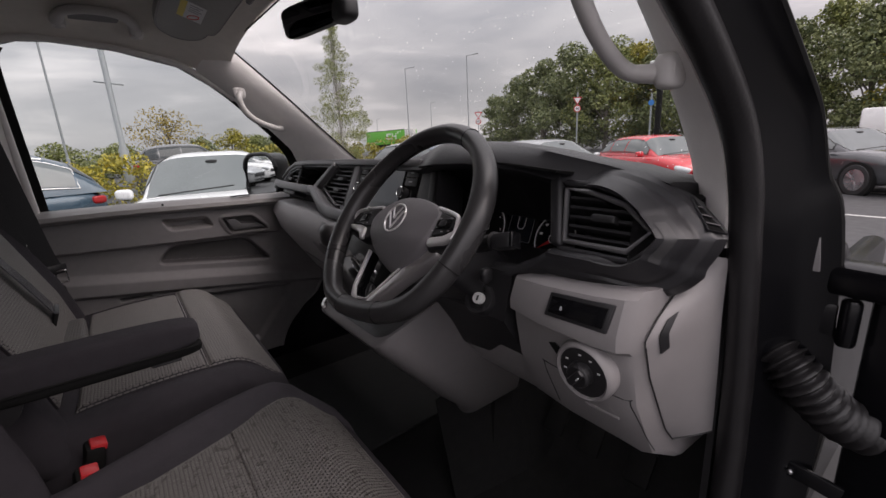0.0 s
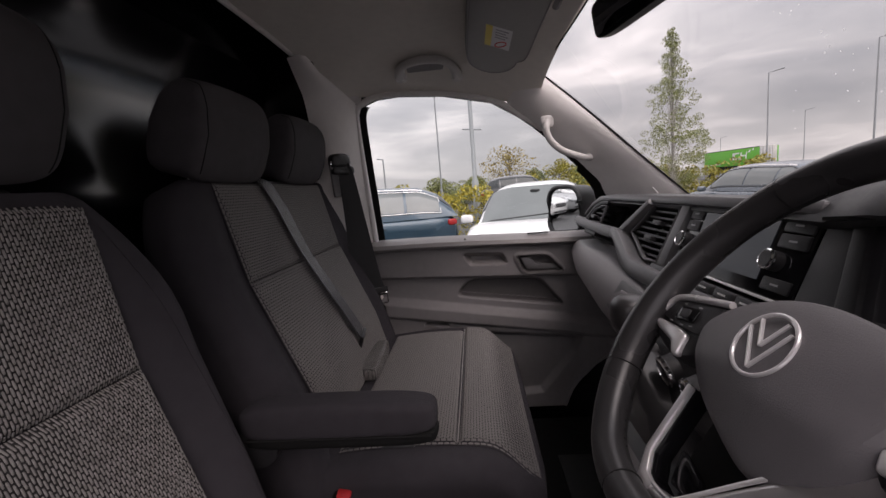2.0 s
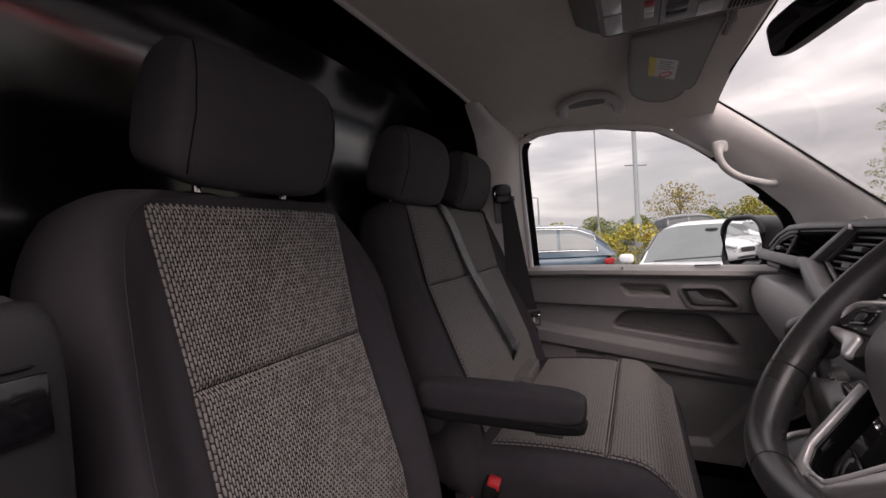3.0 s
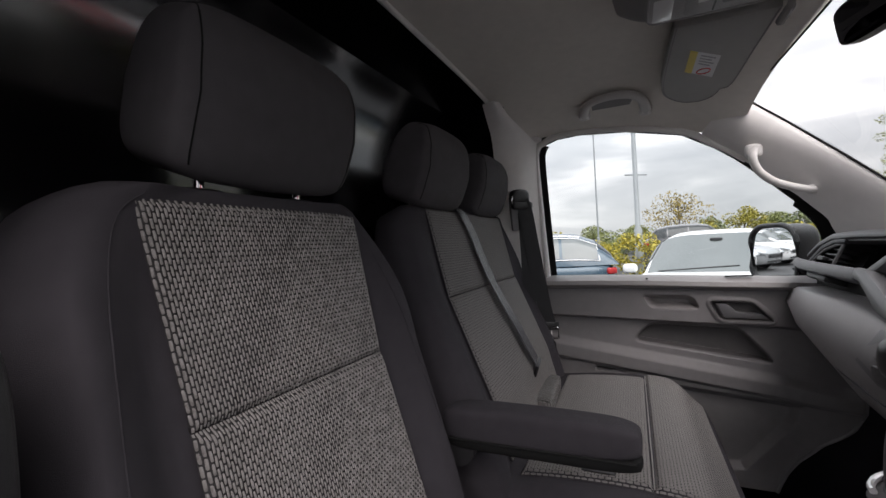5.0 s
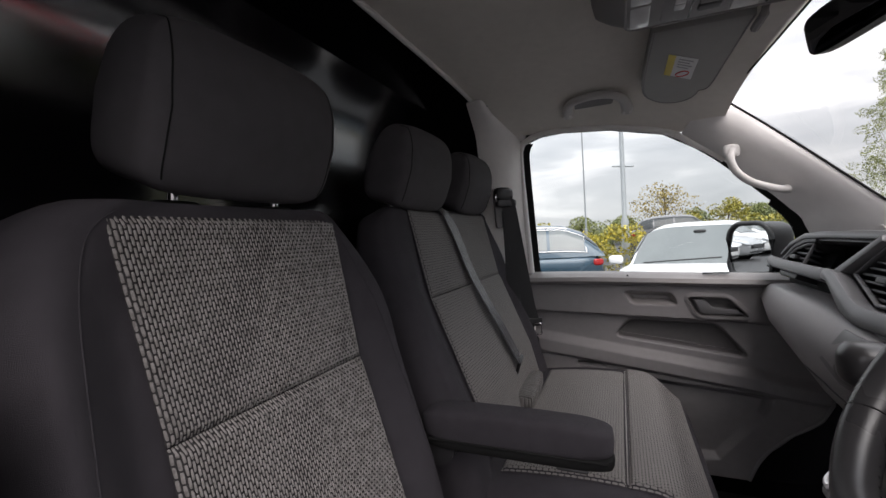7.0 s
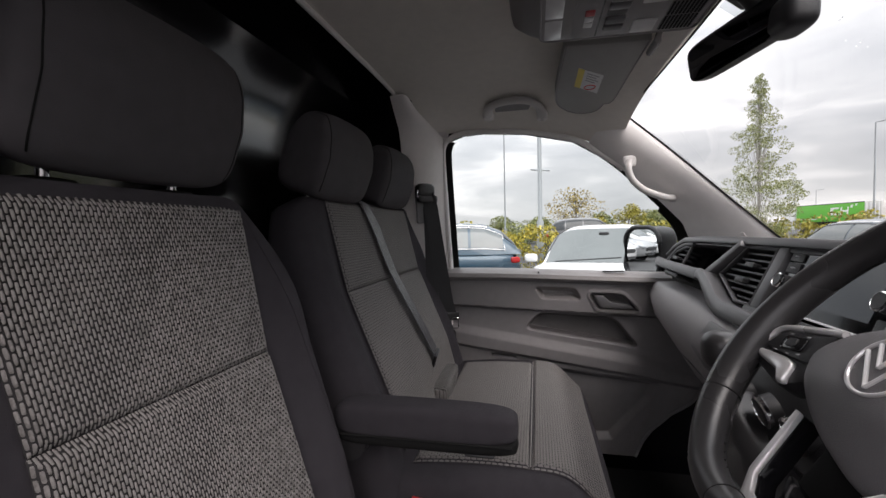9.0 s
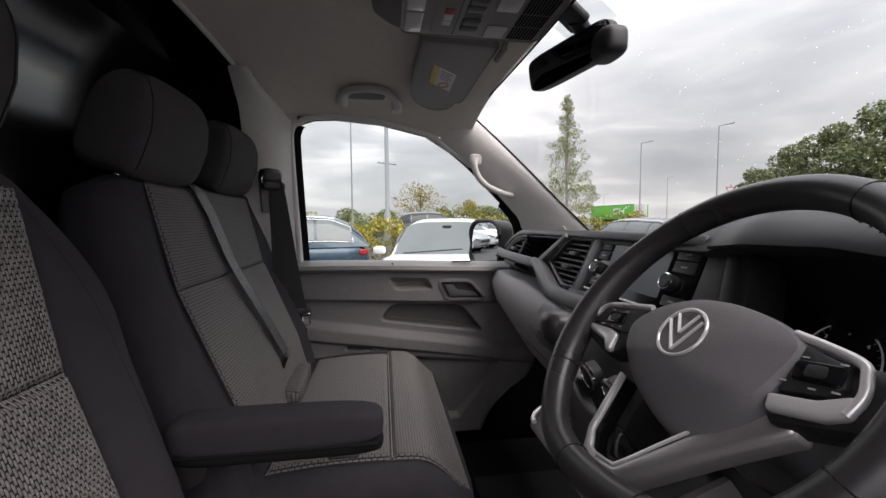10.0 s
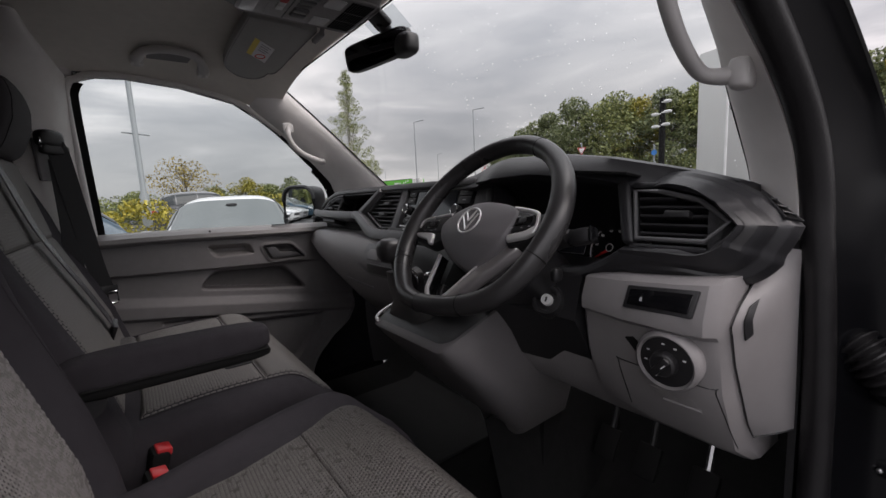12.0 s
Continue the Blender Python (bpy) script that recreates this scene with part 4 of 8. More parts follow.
part("arm", tube([(-0.865, 0.225, 1.375), (-0.92, 0.22, 1.365), (-0.97, 0.21, 1.36)], 0.035, 12, flat=0.6), DASH2, ext)


# ---- dashboard ----
dash = thing("dashboard", (0, 0.35, 1.0), "black and grey van dashboard with grained plastic", "dashboard")


def fp(u, v, d):
    """The dashboard's leaning face: u across, v height, d towards the seats."""
    return Vector((u, 0.190 + 0.40 * (v - 1.40) - d, v + 0.40 * d))


CREST = ([-0.84, -0.78, -0.66, -0.40, 0.05, 0.16, 0.24, 0.30, 0.45, 0.55, 0.65, 0.735, 0.776, 0.812], [1.430, 1.462, 1.476, 1.480, 1.480, 1.490, 1.510, 1.520, 1.514, 1.499, 1.474, 1.447, 1.420, 1.386])
CRY = ([-0.84, -0.6, 0.05, 0.2, 0.3, 0.55, 0.70, 0.812], [0.24, 0.25, 0.25, 0.235, 0.215, 0.225, 0.256, 0.262])
LIPZ = ([-0.84, -0.78, -0.66, -0.40, 0.10, 0.20, 0.28, 0.40, 0.52, 0.58, 0.66, 0.74, 0.78, 0.812], [1.400, 1.440, 1.460, 1.463, 1.463, 1.466, 1.482, 1.485, 1.472, 1.456, 1.440, 1.418, 1.400, 1.378])
LIPY = ([-0.84, 0.10, 0.20, 0.28, 0.45, 0.57, 0.70, 0.812], [0.205, 0.205, 0.195, 0.165, 0.160, 0.195, 0.235, 0.25])


def top_section(x):
    cz_, cy_, lz, ly = interp(x, *CREST), interp(x, *CRY), interp(x, *LIPZ), interp(x, *LIPY)
    back = min(0.60, 0.46 + 0.16 * (1 - (x / 0.85) ** 2))
    return [Vector((x, ly + 0.075, lz - 0.022)), Vector((x, ly + 0.012, lz - 0.016)), Vector((x, ly, lz - 0.006)), Vector((x, ly + 0.004, lz + 0.003)), Vector((x, ly + 0.018, lerp(lz, cz_, 0.45) + 0.003)), Vector((x, lerp(ly, cy_, 0.62), lerp(lz, cz_, 0.86) + 0.002)),
            Vector((x, cy_, cz_)), Vector((x, cy_ + 0.05, cz_ - 0.004)), Vector((x, lerp(cy_, back, 0.6), min(cz_ - 0.02, 1.462))), Vector((x, back, min(cz_ - 0.03, 1.43))), Vector((x, back, 1.30 if abs(x) < 0.79 else 1.36)), Vector((x, ly + 0.20, 1.32 if abs(x) < 0.79 else 1.36))]


part("top_pad", loft([top_section(x) for x in np.linspace(-0.84, 0.728, 90)]), DASH, dash, "black grained top pad with instrument hood", smooth=50)
# dark core behind the openings
part("core", loft([[Vector((x, 0.262, 1.30)), Vector((x, 0.290, 1.36)), Vector((x, 0.300, 1.44)), Vector((x, 0.33, 1.455)), Vector((x, 0.42, 1.42)), Vector((x, 0.42, 1.28))] for x in np.linspace(-0.82, 0.20, 10)]), RUBBER, dash, "black inner structure")
part("core", loft([[Vector((x, 0.262, 1.30)), Vector((x, 0.290, 1.36)), Vector((x, 0.300, 1.42)), Vector((x, 0.33, 1.425)), Vector((x, 0.42, 1.40)), Vector((x, 0.42, 1.28))] for x in np.linspace(0.60, 0.75, 5)]), RUBBER, dash, "black inner structure")


def strip(pts, wid, d0, d1, w=0.004, bm=None):
    """A band of even width along a polyline in the face."""
    L, R = [], []
    for i, (u, v) in enumerate(pts):
        a, c = pts[max(0, i - 1)], pts[min(len(pts) - 1, i + 1)]
        t = Vector((c[0] - a[0], c[1] - a[1])).normalized()
        k = wid[i] if isinstance(wid, (list, tuple)) else wid
        L.append((u - t.y * k / 2, v + t.x * k / 2))
        R.append((u + t.y * k / 2, v - t.x * k / 2))
    return prism(L + R[::-1], fp, d0, d1, w, 2, bm)


# passenger side: top rail, beam with chevron, open tray, end vent, centre vent
part("top_rail", strip([(-0.775, 1.405), (-0.735, 1.437), (-0.665, 1.460), (-0.55, 1.466), (-0.10, 1.470), (0.19, 1.470)], [0.012, 0.014, 0.017, 0.018, 0.018, 0.018], -0.04, 0.016, 0.006), DARKSIL, dash, "dark grey rail along the upper edge")
part("beam", strip([(-0.795, 1.385), (-0.74, 1.378), (-0.60, 1.376), (-0.405, 1.374)], [0.022, 0.026, 0.027, 0.027], -0.05, 0.034, 0.007), DARKSIL, dash, "dark grey cross beam")
part("chevron", strip([(-0.415, 1.378), (-0.372, 1.374), (-0.262, 1.330), (-0.215, 1.320), (0.19, 1.320), (0.235, 1.328)], [0.024, 0.028, 0.034, 0.034, 0.030, 0.026], -0.05, 0.036, 0.008), DARKSIL, dash, "dark grey chevron band round the vents")
part("chevron_arm", strip([(-0.400, 1.378), (-0.278, 1.462)], [0.022, 0.016], -0.05, 0.022, 0.005), DARKSIL, dash)
part("tray", prism([(-0.665, 1.390), (-0.555, 1.455), (-0.285, 1.455), (-0.385, 1.390)], fp, -0.085, -0.075, 0.003), DASH2, dash, "black open storage tray")
part("tray_floor", prism([(-0.67, 1.385), (-0.38, 1.385), (-0.38, 1.391), (-0.67, 1.391)], fp, -0.085, 0.0, 0.001), DASH2, dash)


def vent(name, poly, slats, tab, label, lean=0.0):
    """A framed air vent: rim, dark throat, tilted slats and a thumb tab."""
    vt = thing(name, fp(*poly[0], 0), label, "air vent", "dashboard vents")
    n = len(poly)
    cu, cv = sum(p[0] for p in poly) / n, sum(p[1] for p in poly) / n
    inner = [(lerp(u, cu, 0.07), lerp(v, cv, 0.10)) for u, v in poly]
    part("rim", tube([fp(u, v, 0.006) for u, v in poly], 0.0045, 8, closed=True, up=(0, -0.93, 0.37)), DARKSIL, vt)
    part("throat", prism(poly, fp, -0.055, -0.045, 0.0), RUBBER, vt, "dark vent throat")
    vmin, vmax = min(p[1] for p in inner), max(p[1] for p in inner)
    for k in range(slats):
        v = lerp(vmin, vmax, (k + 0.5) / slats)
        us = []
        for i in range(n):
            (u1, v1), (u2, v2) = inner[i], inner[(i + 1) % n]
            if (v1 > v) != (v2 > v):
                us.append(u1 + (u2 - u1) * (v - v1) / (v2 - v1))
        if len(us) < 2:
            continue
        u0, u1 = min(us), max(us)
        b_ = bmesh.new()
        sec = [(-0.030, -0.0015), (-0.002, -0.0040), (0.002, -0.0020), (0.002, 0.0012), (-0.003, 0.0030), (-0.030, 0.0015)]
        lo = [[fp(u, v + dv + 0.10 * dd, dd) for dd, dv in sec] for u in (u0, u1)]
        part("slat", loft(lo, bm=b_), DASH, vt)
    for tu, tv in tab:
        part("tab", prism(rrect(tu - 0.019, tu + 0.019, tv - 0.0055, tv + 0.0055, 0.003), fp, -0.004, 0.012, 0.003), DASH2, vt, "black thumb tab")
    return vt


RV = [(0.598, 1.436), (0.640, 1.434), (0.700, 1.420), (0.742, 1.390), (0.716, 1.362), (0.616, 1.362)]
vent("air_vent", RV, 5, [(0.672, 1.399)], "black slatted air vent at the driver end of the dashboard")
vent("air_vent", [(-u, v + 0.006) for u, v in RV][::-1], 5, [(-0.690, 1.405)], "black slatted air vent at the passenger end of the dashboard")
vent("air_vent", [(-0.268, 1.458), (-0.152, 1.458), (-0.165, 1.348), (-0.225, 1.345), (-0.345, 1.390)], 8, [(-0.226, 1.421), (-0.240, 1.388)], "black double slatted air vent beside the radio")
part("vent_strip", prism([(-0.147, 1.463), (-0.116, 1.463), (-0.128, 1.345), (-0.160, 1.345)], fp, -0.04, 0.010, 0.003), DARKSIL, dash, "dark silver strip beside the radio")
# frame of the driver vent: sloping surround and textured outer corner
part("vent_frame", strip([(0.590, 1.446), (0.650, 1.444), (0.710, 1.428), (0.757, 1.388), (0.722, 1.350), (0.606, 1.350)], [0.010, 0.010, 0.010, 0.010, 0.010, 0.010], -0.05, 0.008, 0.004), DASH, dash, "black padded vent surround")
part("vent_frame", strip([(-0.590, 1.452), (-0.650, 1.450), (-0.710, 1.434), (-0.757, 1.394), (-0.722, 1.358), (-0.606, 1.356)], [0.012, 0.014, 0.016, 0.018, 0.016, 0.014], -0.05, 0.012, 0.005), DASH, dash)
part("hood_post", prism([(0.556, 1.466), (0.582, 1.462), (0.616, 1.352), (0.594, 1.352)], fp, -0.03, 0.012, 0.008, 3), DASH, dash, "black post beside the instruments")
part("lower_pad", loft([[Vector((x, 0.31, z1 - 0.050)), Vector((x, y0 + 0.022, z1)), Vector((x, y0 + 0.004, z1 - 0.006)), Vector((x, y0, z1 - 0.016)), Vector((x, y0 + 0.012, z0)), Vector((x, 0.31, z0 - 0.020))]
      for x, y0, z1, z0 in ((0.22, 0.150, 1.330, 1.300), (0.34, 0.142, 1.312, 1.288), (0.46, 0.138, 1.304, 1.284), (0.53, 0.138, 1.312, 1.288), (0.575, 0.140, 1.335, 1.304), (0.60, 0.142, 1.352, 1.312), (0.68, 0.150, 1.356, 1.316), (0.72, 0.165, 1.354, 1.316))]), DASH, dash, "black padded lower rim of the instrument panel", smooth=50)
# the driver end wraps round to the door in two soft chevron ridges
E0 = [(0.596, 0.188, 1.452), (0.650, 0.186, 1.450), (0.700, 0.180, 1.436), (0.758, 0.160, 1.391), (0.722, 0.150, 1.350), (0.660, 0.146, 1.348), (0.600, 0.143, 1.348)]
E1 = [(0.596, 0.224, 1.488), (0.660, 0.244, 1.470), (0.734, 0.254, 1.442), (0.810, 0.238, 1.384), (0.768, 0.214, 1.306), (0.690, 0.165, 1.312), (0.600, 0.152, 1.312)]
C0, C1 = smooth_path(E0, 10), smooth_path(E1, 10)
for cc, ee in ((C0, E0), (C1, E1)):
    for k in range(25, 36):  # keep the corner crisp
        w_ = 1 - abs(k - 30) / 5
        a_ = Vector(ee[2]).lerp(Vector(ee[3]), k / 10 - 2) if k <= 30 else Vector(ee[3]).lerp(Vector(ee[4]), k / 10 - 3)
        cc[k] = cc[k].lerp(a_, 0.5)


def end_fn(u, v):
    k = v * (len(C0) - 1)
    i = min(int(k), len(C0) - 2)
    a, c = C0[i].lerp(C0[i + 1], k - i), C1[i].lerp(C1[i + 1], k - i)
    if u > 0.9:
        s = (u - 0.9) / 0.1
        return c + Vector((-0.02, 0.06, -0.005)) * s
    s = u / 0.9
    h = interp(s, [0, 0.10, 0.40, 0.50, 0.60, 0.80, 1.0], [0, 0.002, 0.007, 0.005, 0.001, 0.008, 0.0]) * smoothstep(0.05, 0.30, v) * smoothstep(1.0, 0.68, v)
    return a.lerp(c, s) + Vector((0.45, -0.85, 0.15)) * h + Vector((0, 0.024, -0.014)) * (1 - smoothstep(0.0, 0.20, v))


part("end_cap", sheet(end_fn, 40, 90, 0.003), DASH, dash, "black outer end of the dashboard in chevron ridges", smooth=40)
part("textured_corner", sheet(lambda u, v: end_fn(lerp(0.10, 0.26, u), lerp(0.44, 0.60, v)) + Vector((0.0006, -0.0012, 0)), 10, 14, 0.0), mat("knurled_black_plastic", (0.05, 0.049, 0.05), 0.45, bump=0.35, bscale=800, var=0.04, scale=260), dash, "fine knurled corner")
dv = thing("demister_vent", (0.785, 0.22, 1.40), "small black triangular demister vent by the driver window", "air vent")
TRI = [end_fn(0.865, 0.375), end_fn(0.66, 0.478), end_fn(0.865, 0.492)]
TN = (TRI[1] - TRI[0]).cross(TRI[2] - TRI[0]).normalized()
TN = TN if TN.y < 0 else -TN
bb = bmesh.new()
bb.faces.new([bb.verts.new(p + TN * 0.004) for p in TRI])
bmesh.ops.solidify(bb, geom=bb.faces[:], thickness=0.003)
part("throat", bb, RUBBER, dv)
part("frame", tube([p + TN * 0.004 for p in TRI], 0.0016, 6, closed=True), DASH, dv)
for k in (0.35, 0.6, 0.82):
    part("slat", tube([TRI[0].lerp(TRI[1], k) + TN * 0.006, TRI[0].lerp(TRI[2], k) + TN * 0.006], 0.0014, 6), DASH, dv)

# radio
rad = thing("car_radio", fp(0.04, 1.41, 0), "black touchscreen car radio with two chrome-ringed knobs", "car radio")
part("body", prism(rrect(-0.112, 0.188, 1.354, 1.464, 0.004), fp, -0.05, 0.002, 0.002), GLOSSB, rad, "gloss black radio front")
part("screen", prism(rrect(-0.062, 0.118, 1.374, 1.456, 0.002), fp, 0.002, 0.0035, 0.0), SCREEN, rad, "dark switched-off display")
for sx, u in ((-1, -0.098), (1, 0.140)):
    uu = u + (0.006 if sx < 0 else 0.0)
    part("knob", lathe([(0.0135, 0.0), (0.0135, 0.010), (0.0125, 0.016), (0.010, 0.018)], Matrix.Translation(fp(uu, 1.402, 0.002)) @ Matrix.Rotation(radians(68), 4, "X"), 28), DASH2, rad)
    part("knob_ring", lathe([(0.0138, 0.013), (0.0145, 0.0145), (0.0140, 0.017), (0.0118, 0.0185), (0.0112, 0.017)], Matrix.Translation(fp(uu, 1.402, 0.002)) @ Matrix.Rotation(radians(68), 4, "X"), 28), CHROME, rad, "chrome knob ring")
for u0, u1 in ((-0.108, -0.070), (0.130, 0.180)):
    for v0, v1 in ((1.440, 1.458), (1.420, 1.438), (1.366, 1.382)):
        kb = part("key", prism(rrect(u0, u1, v0, v1, 0.002), fp, 0.001, 0.005, 0.0015), DASH2, rad)
        part("key_print", prism(rrect((u0 + u1) / 2 - 0.007, (u0 + u1) / 2 + 0.007, (v0 + v1) / 2 - 0.0012, (v0 + v1) / 2 + 0.0012, 0.0005), fp, 0.005, 0.0056, 0.0), PRINTG, kb)
part("line", prism(rrect(0.126, 0.186, 1.4600, 1.4620, 0.0005), fp, 0.002, 0.005, 0.0), SATIN, rad, "thin silver line")
part("line", prism(rrect(-0.112, -0.066, 1.4600, 1.4620, 0.0005), fp, 0.002, 0.005, 0.0), SATIN, rad, "thin silver line")
part("trim_bar", prism(rrect(-0.110, 0.186, 1.3535, 1.3570, 0.001), fp, 0.002, 0.012, 0.001), SATIN, rad, "silver strip under the radio")
# gap panels between radio and instruments
part("side_panel", prism([(0.190, 1.462), (0.262, 1.462), (0.300, 1.340), (0.190, 1.340)], fp, -0.05, 0.004, 0.006), DASH, dash, "plain black panel between radio and instruments")
# switch row under the radio
part("switch_panel", prism(rrect(-0.150, 0.200, 1.290, 1.346, 0.006), fp, -0.04, 0.024, 0.004), DASH2, dash)
for k in range(5):
    sw = part("switch", prism(rrect(-0.06 + 0.05 * k, -0.016 + 0.05 * k, 1.335, 1.349, 0.003), fp, 0.014, 0.032, 0.003), DASH2, dash)
    part("switch_print", prism(rrect(-0.048 + 0.05 * k, -0.030 + 0.05 * k, 1.3405, 1.3430, 0.0005), fp, 0.032, 0.0326, 0.0), PRINT, sw)

# instrument cluster, deep under the hood
ins = thing("instrument_cluster", (0.40, 0.29, 1.38), "dark instrument cluster with white-ringed dials", "instrument cluster")


def ip(u, v, d):
    return Vector((u, 0.352 + 0.42 * (v - 1.39) - d, v + 0.42 * d))


part("face", prism(rrect(0.215, 0.600, 1.245, 1.452, 0.02), ip, -0.03, 0.0, 0.004), GLOSSB, ins, "gloss black instrument face")
for cu, nums in ((0.293, ["1", "2", "3", "4", "5"]), (0.4815, ["20", "40", "60", "80", "100", "120", "140"])):
    cv, R = 1.317, 0.0475
    part("dial", lathe([(R, 0.0), (R, 0.002), (R - 0.001, 0.003)], Matrix.Translation(ip(cu, cv, 0.0)) @ Matrix.Rotation(radians(67), 4, "X"), 48), RUBBER, ins, "black dial")
    arc = [ip(cu + R * math.cos(a), cv + R * math.sin(a), 0.0035) for a in np.linspace(radians(225), radians(-45), 48)]
    part("dial_ring", tube(arc, 0.0012, 6), LITP, ins, "white dial ring")
    for k, s in enumerate(nums):
        a = radians(180 - 45 * k) if len(nums) == 5 else radians(169 - 32 * k)
        text("numeral", s, 0.0075, Matrix.Translation(ip(cu + 0.0365 * math.cos(a), cv + 0.0365 * math.sin(a), 0.0036)) @ Matrix.Rotation(radians(67), 4, "X"), LITP, ins)
    for k in range(25):
        a = radians(225 - 270 * k / 24)
        part("tick", prism([(cu + r_ * math.cos(a + da), cv + r_ * math.sin(a + da)) for r_, da in ((0.0425, -0.012), (0.0455, -0.012), (0.0455, 0.012), (0.0425, 0.012))], ip, 0.003, 0.0036, 0.0), PRINTG, ins)
    a0 = radians(212)
    part("needle", prism([(cu + 0.044 * math.cos(a0), cv + 0.044 * math.sin(a0)), (cu + 0.004 * math.cos(a0 + 1.6), cv + 0.004 * math.sin(a0 + 1.6)), (cu + 0.004 * math.cos(a0 - 1.6), cv + 0.004 * math.sin(a0 - 1.6))], ip, 0.004, 0.006, 0.0), REDP, ins, "red needle")
    part("needle_cap", lathe([(0.0075, 0.003), (0.0075, 0.010), (0.006, 0.011)], Matrix.Translation(ip(cu, cv, 0.0)) @ Matrix.Rotation(radians(67), 4, "X"), 20), RUBBER, ins)
    part("cap_ring", tube([ip(cu + 0.0075 * math.cos(a), cv + 0.0075 * math.sin(a), 0.011) for a in np.linspace(0, 2 * math.pi, 20)[:-1]], 0.0008, 5, closed=True), LITP, ins)
    part("small_ring", tube([ip(cu + 0.002 + 0.015 * math.cos(a), cv - 0.033 + 0.015 * math.sin(a), 0.0035) for a in np.linspace(radians(200), radians(-20), 20)], 0.0009, 5), LITP, ins, "small white dial ring")
part("display", prism(rrect(0.352, 0.420, 1.300, 1.375, 0.003), ip, 0.0, 0.0015, 0.0), SCREEN, ins, "small dark centre display")
part("display_rim", tube([ip(u, v, 0.002) for u, v in rrect(0.353, 0.419, 1.301, 1.374, 0.003)], 0.0005, 5, closed=True), PRINTG, ins, "thin grey display outline")
car_icon = tube([ip(u, v, 0.002) for u, v in rrect(0.376, 0.396, 1.326, 1.362, 0.008)], 0.0007, 5, closed=True)
part("display_icon", car_icon, LITP, ins)
hood = sheet(lambda u, v: Vector((lerp(0.232, 0.598, u), lerp(0.170, 0.385, v), lerp(1.470, 1.440, v) + 0.012 * math.sin(math.pi * u))), 20, 8, 0.004)
part("hood_liner", hood, RUBBER, dash, "black underside of the instrument hood")
part("hood_side", prism([(0.225, 1.478), (0.245, 1.478), (0.292, 1.325), (0.262, 1.325)], fp, -0.07, 0.010, 0.004), DASH2, dash)


# ---- lower dashboard ----
def low_section(x, pts):
    return [Vector((x, y, z)) for y, z in pts]


SEC = {
    -0.845: [(0.30, 1.318), (0.165, 1.316), (0.156, 1.310), (0.141, 1.275), (0.155, 1.248), (0.24, 1.19), (0.33, 1.10), (0.42, 1.05)],
    -0.70: [(0.30, 1.322), (0.148, 1.322), (0.139, 1.316), (0.115, 1.266), (0.124, 1.225), (0.19, 1.14), (0.29, 1.02), (0.42, 0.97)],
    -0.45: [(0.30, 1.322), (0.134, 1.324), (0.124, 1.317), (0.096, 1.260), (0.102, 1.215), (0.16, 1.11), (0.27, 0.99), (0.42, 0.95)],
    -0.26: [(0.30, 1.318), (0.124, 1.320), (0.115, 1.312), (0.088, 1.252), (0.094, 1.205), (0.155, 1.10), (0.26, 0.99), (0.42, 0.95)],
    -0.15: [(0.30, 1.310), (0.120, 1.310), (0.112, 1.303), (0.087, 1.245), (0.094, 1.200), (0.155, 1.10), (0.26, 0.99), (0.42, 0.95)],
    0.02: [(0.30, 1.300), (0.122, 1.300), (0.115, 1.293), (0.091, 1.237), (0.100, 1.190), (0.165, 1.10), (0.27, 1.00), (0.42, 0.96)],
}
part("glove_panel", loft([low_section(x, p) for x, p in sorted(SEC.items())]), GREY, dash, "light grey lower dashboard panel", smooth=55)
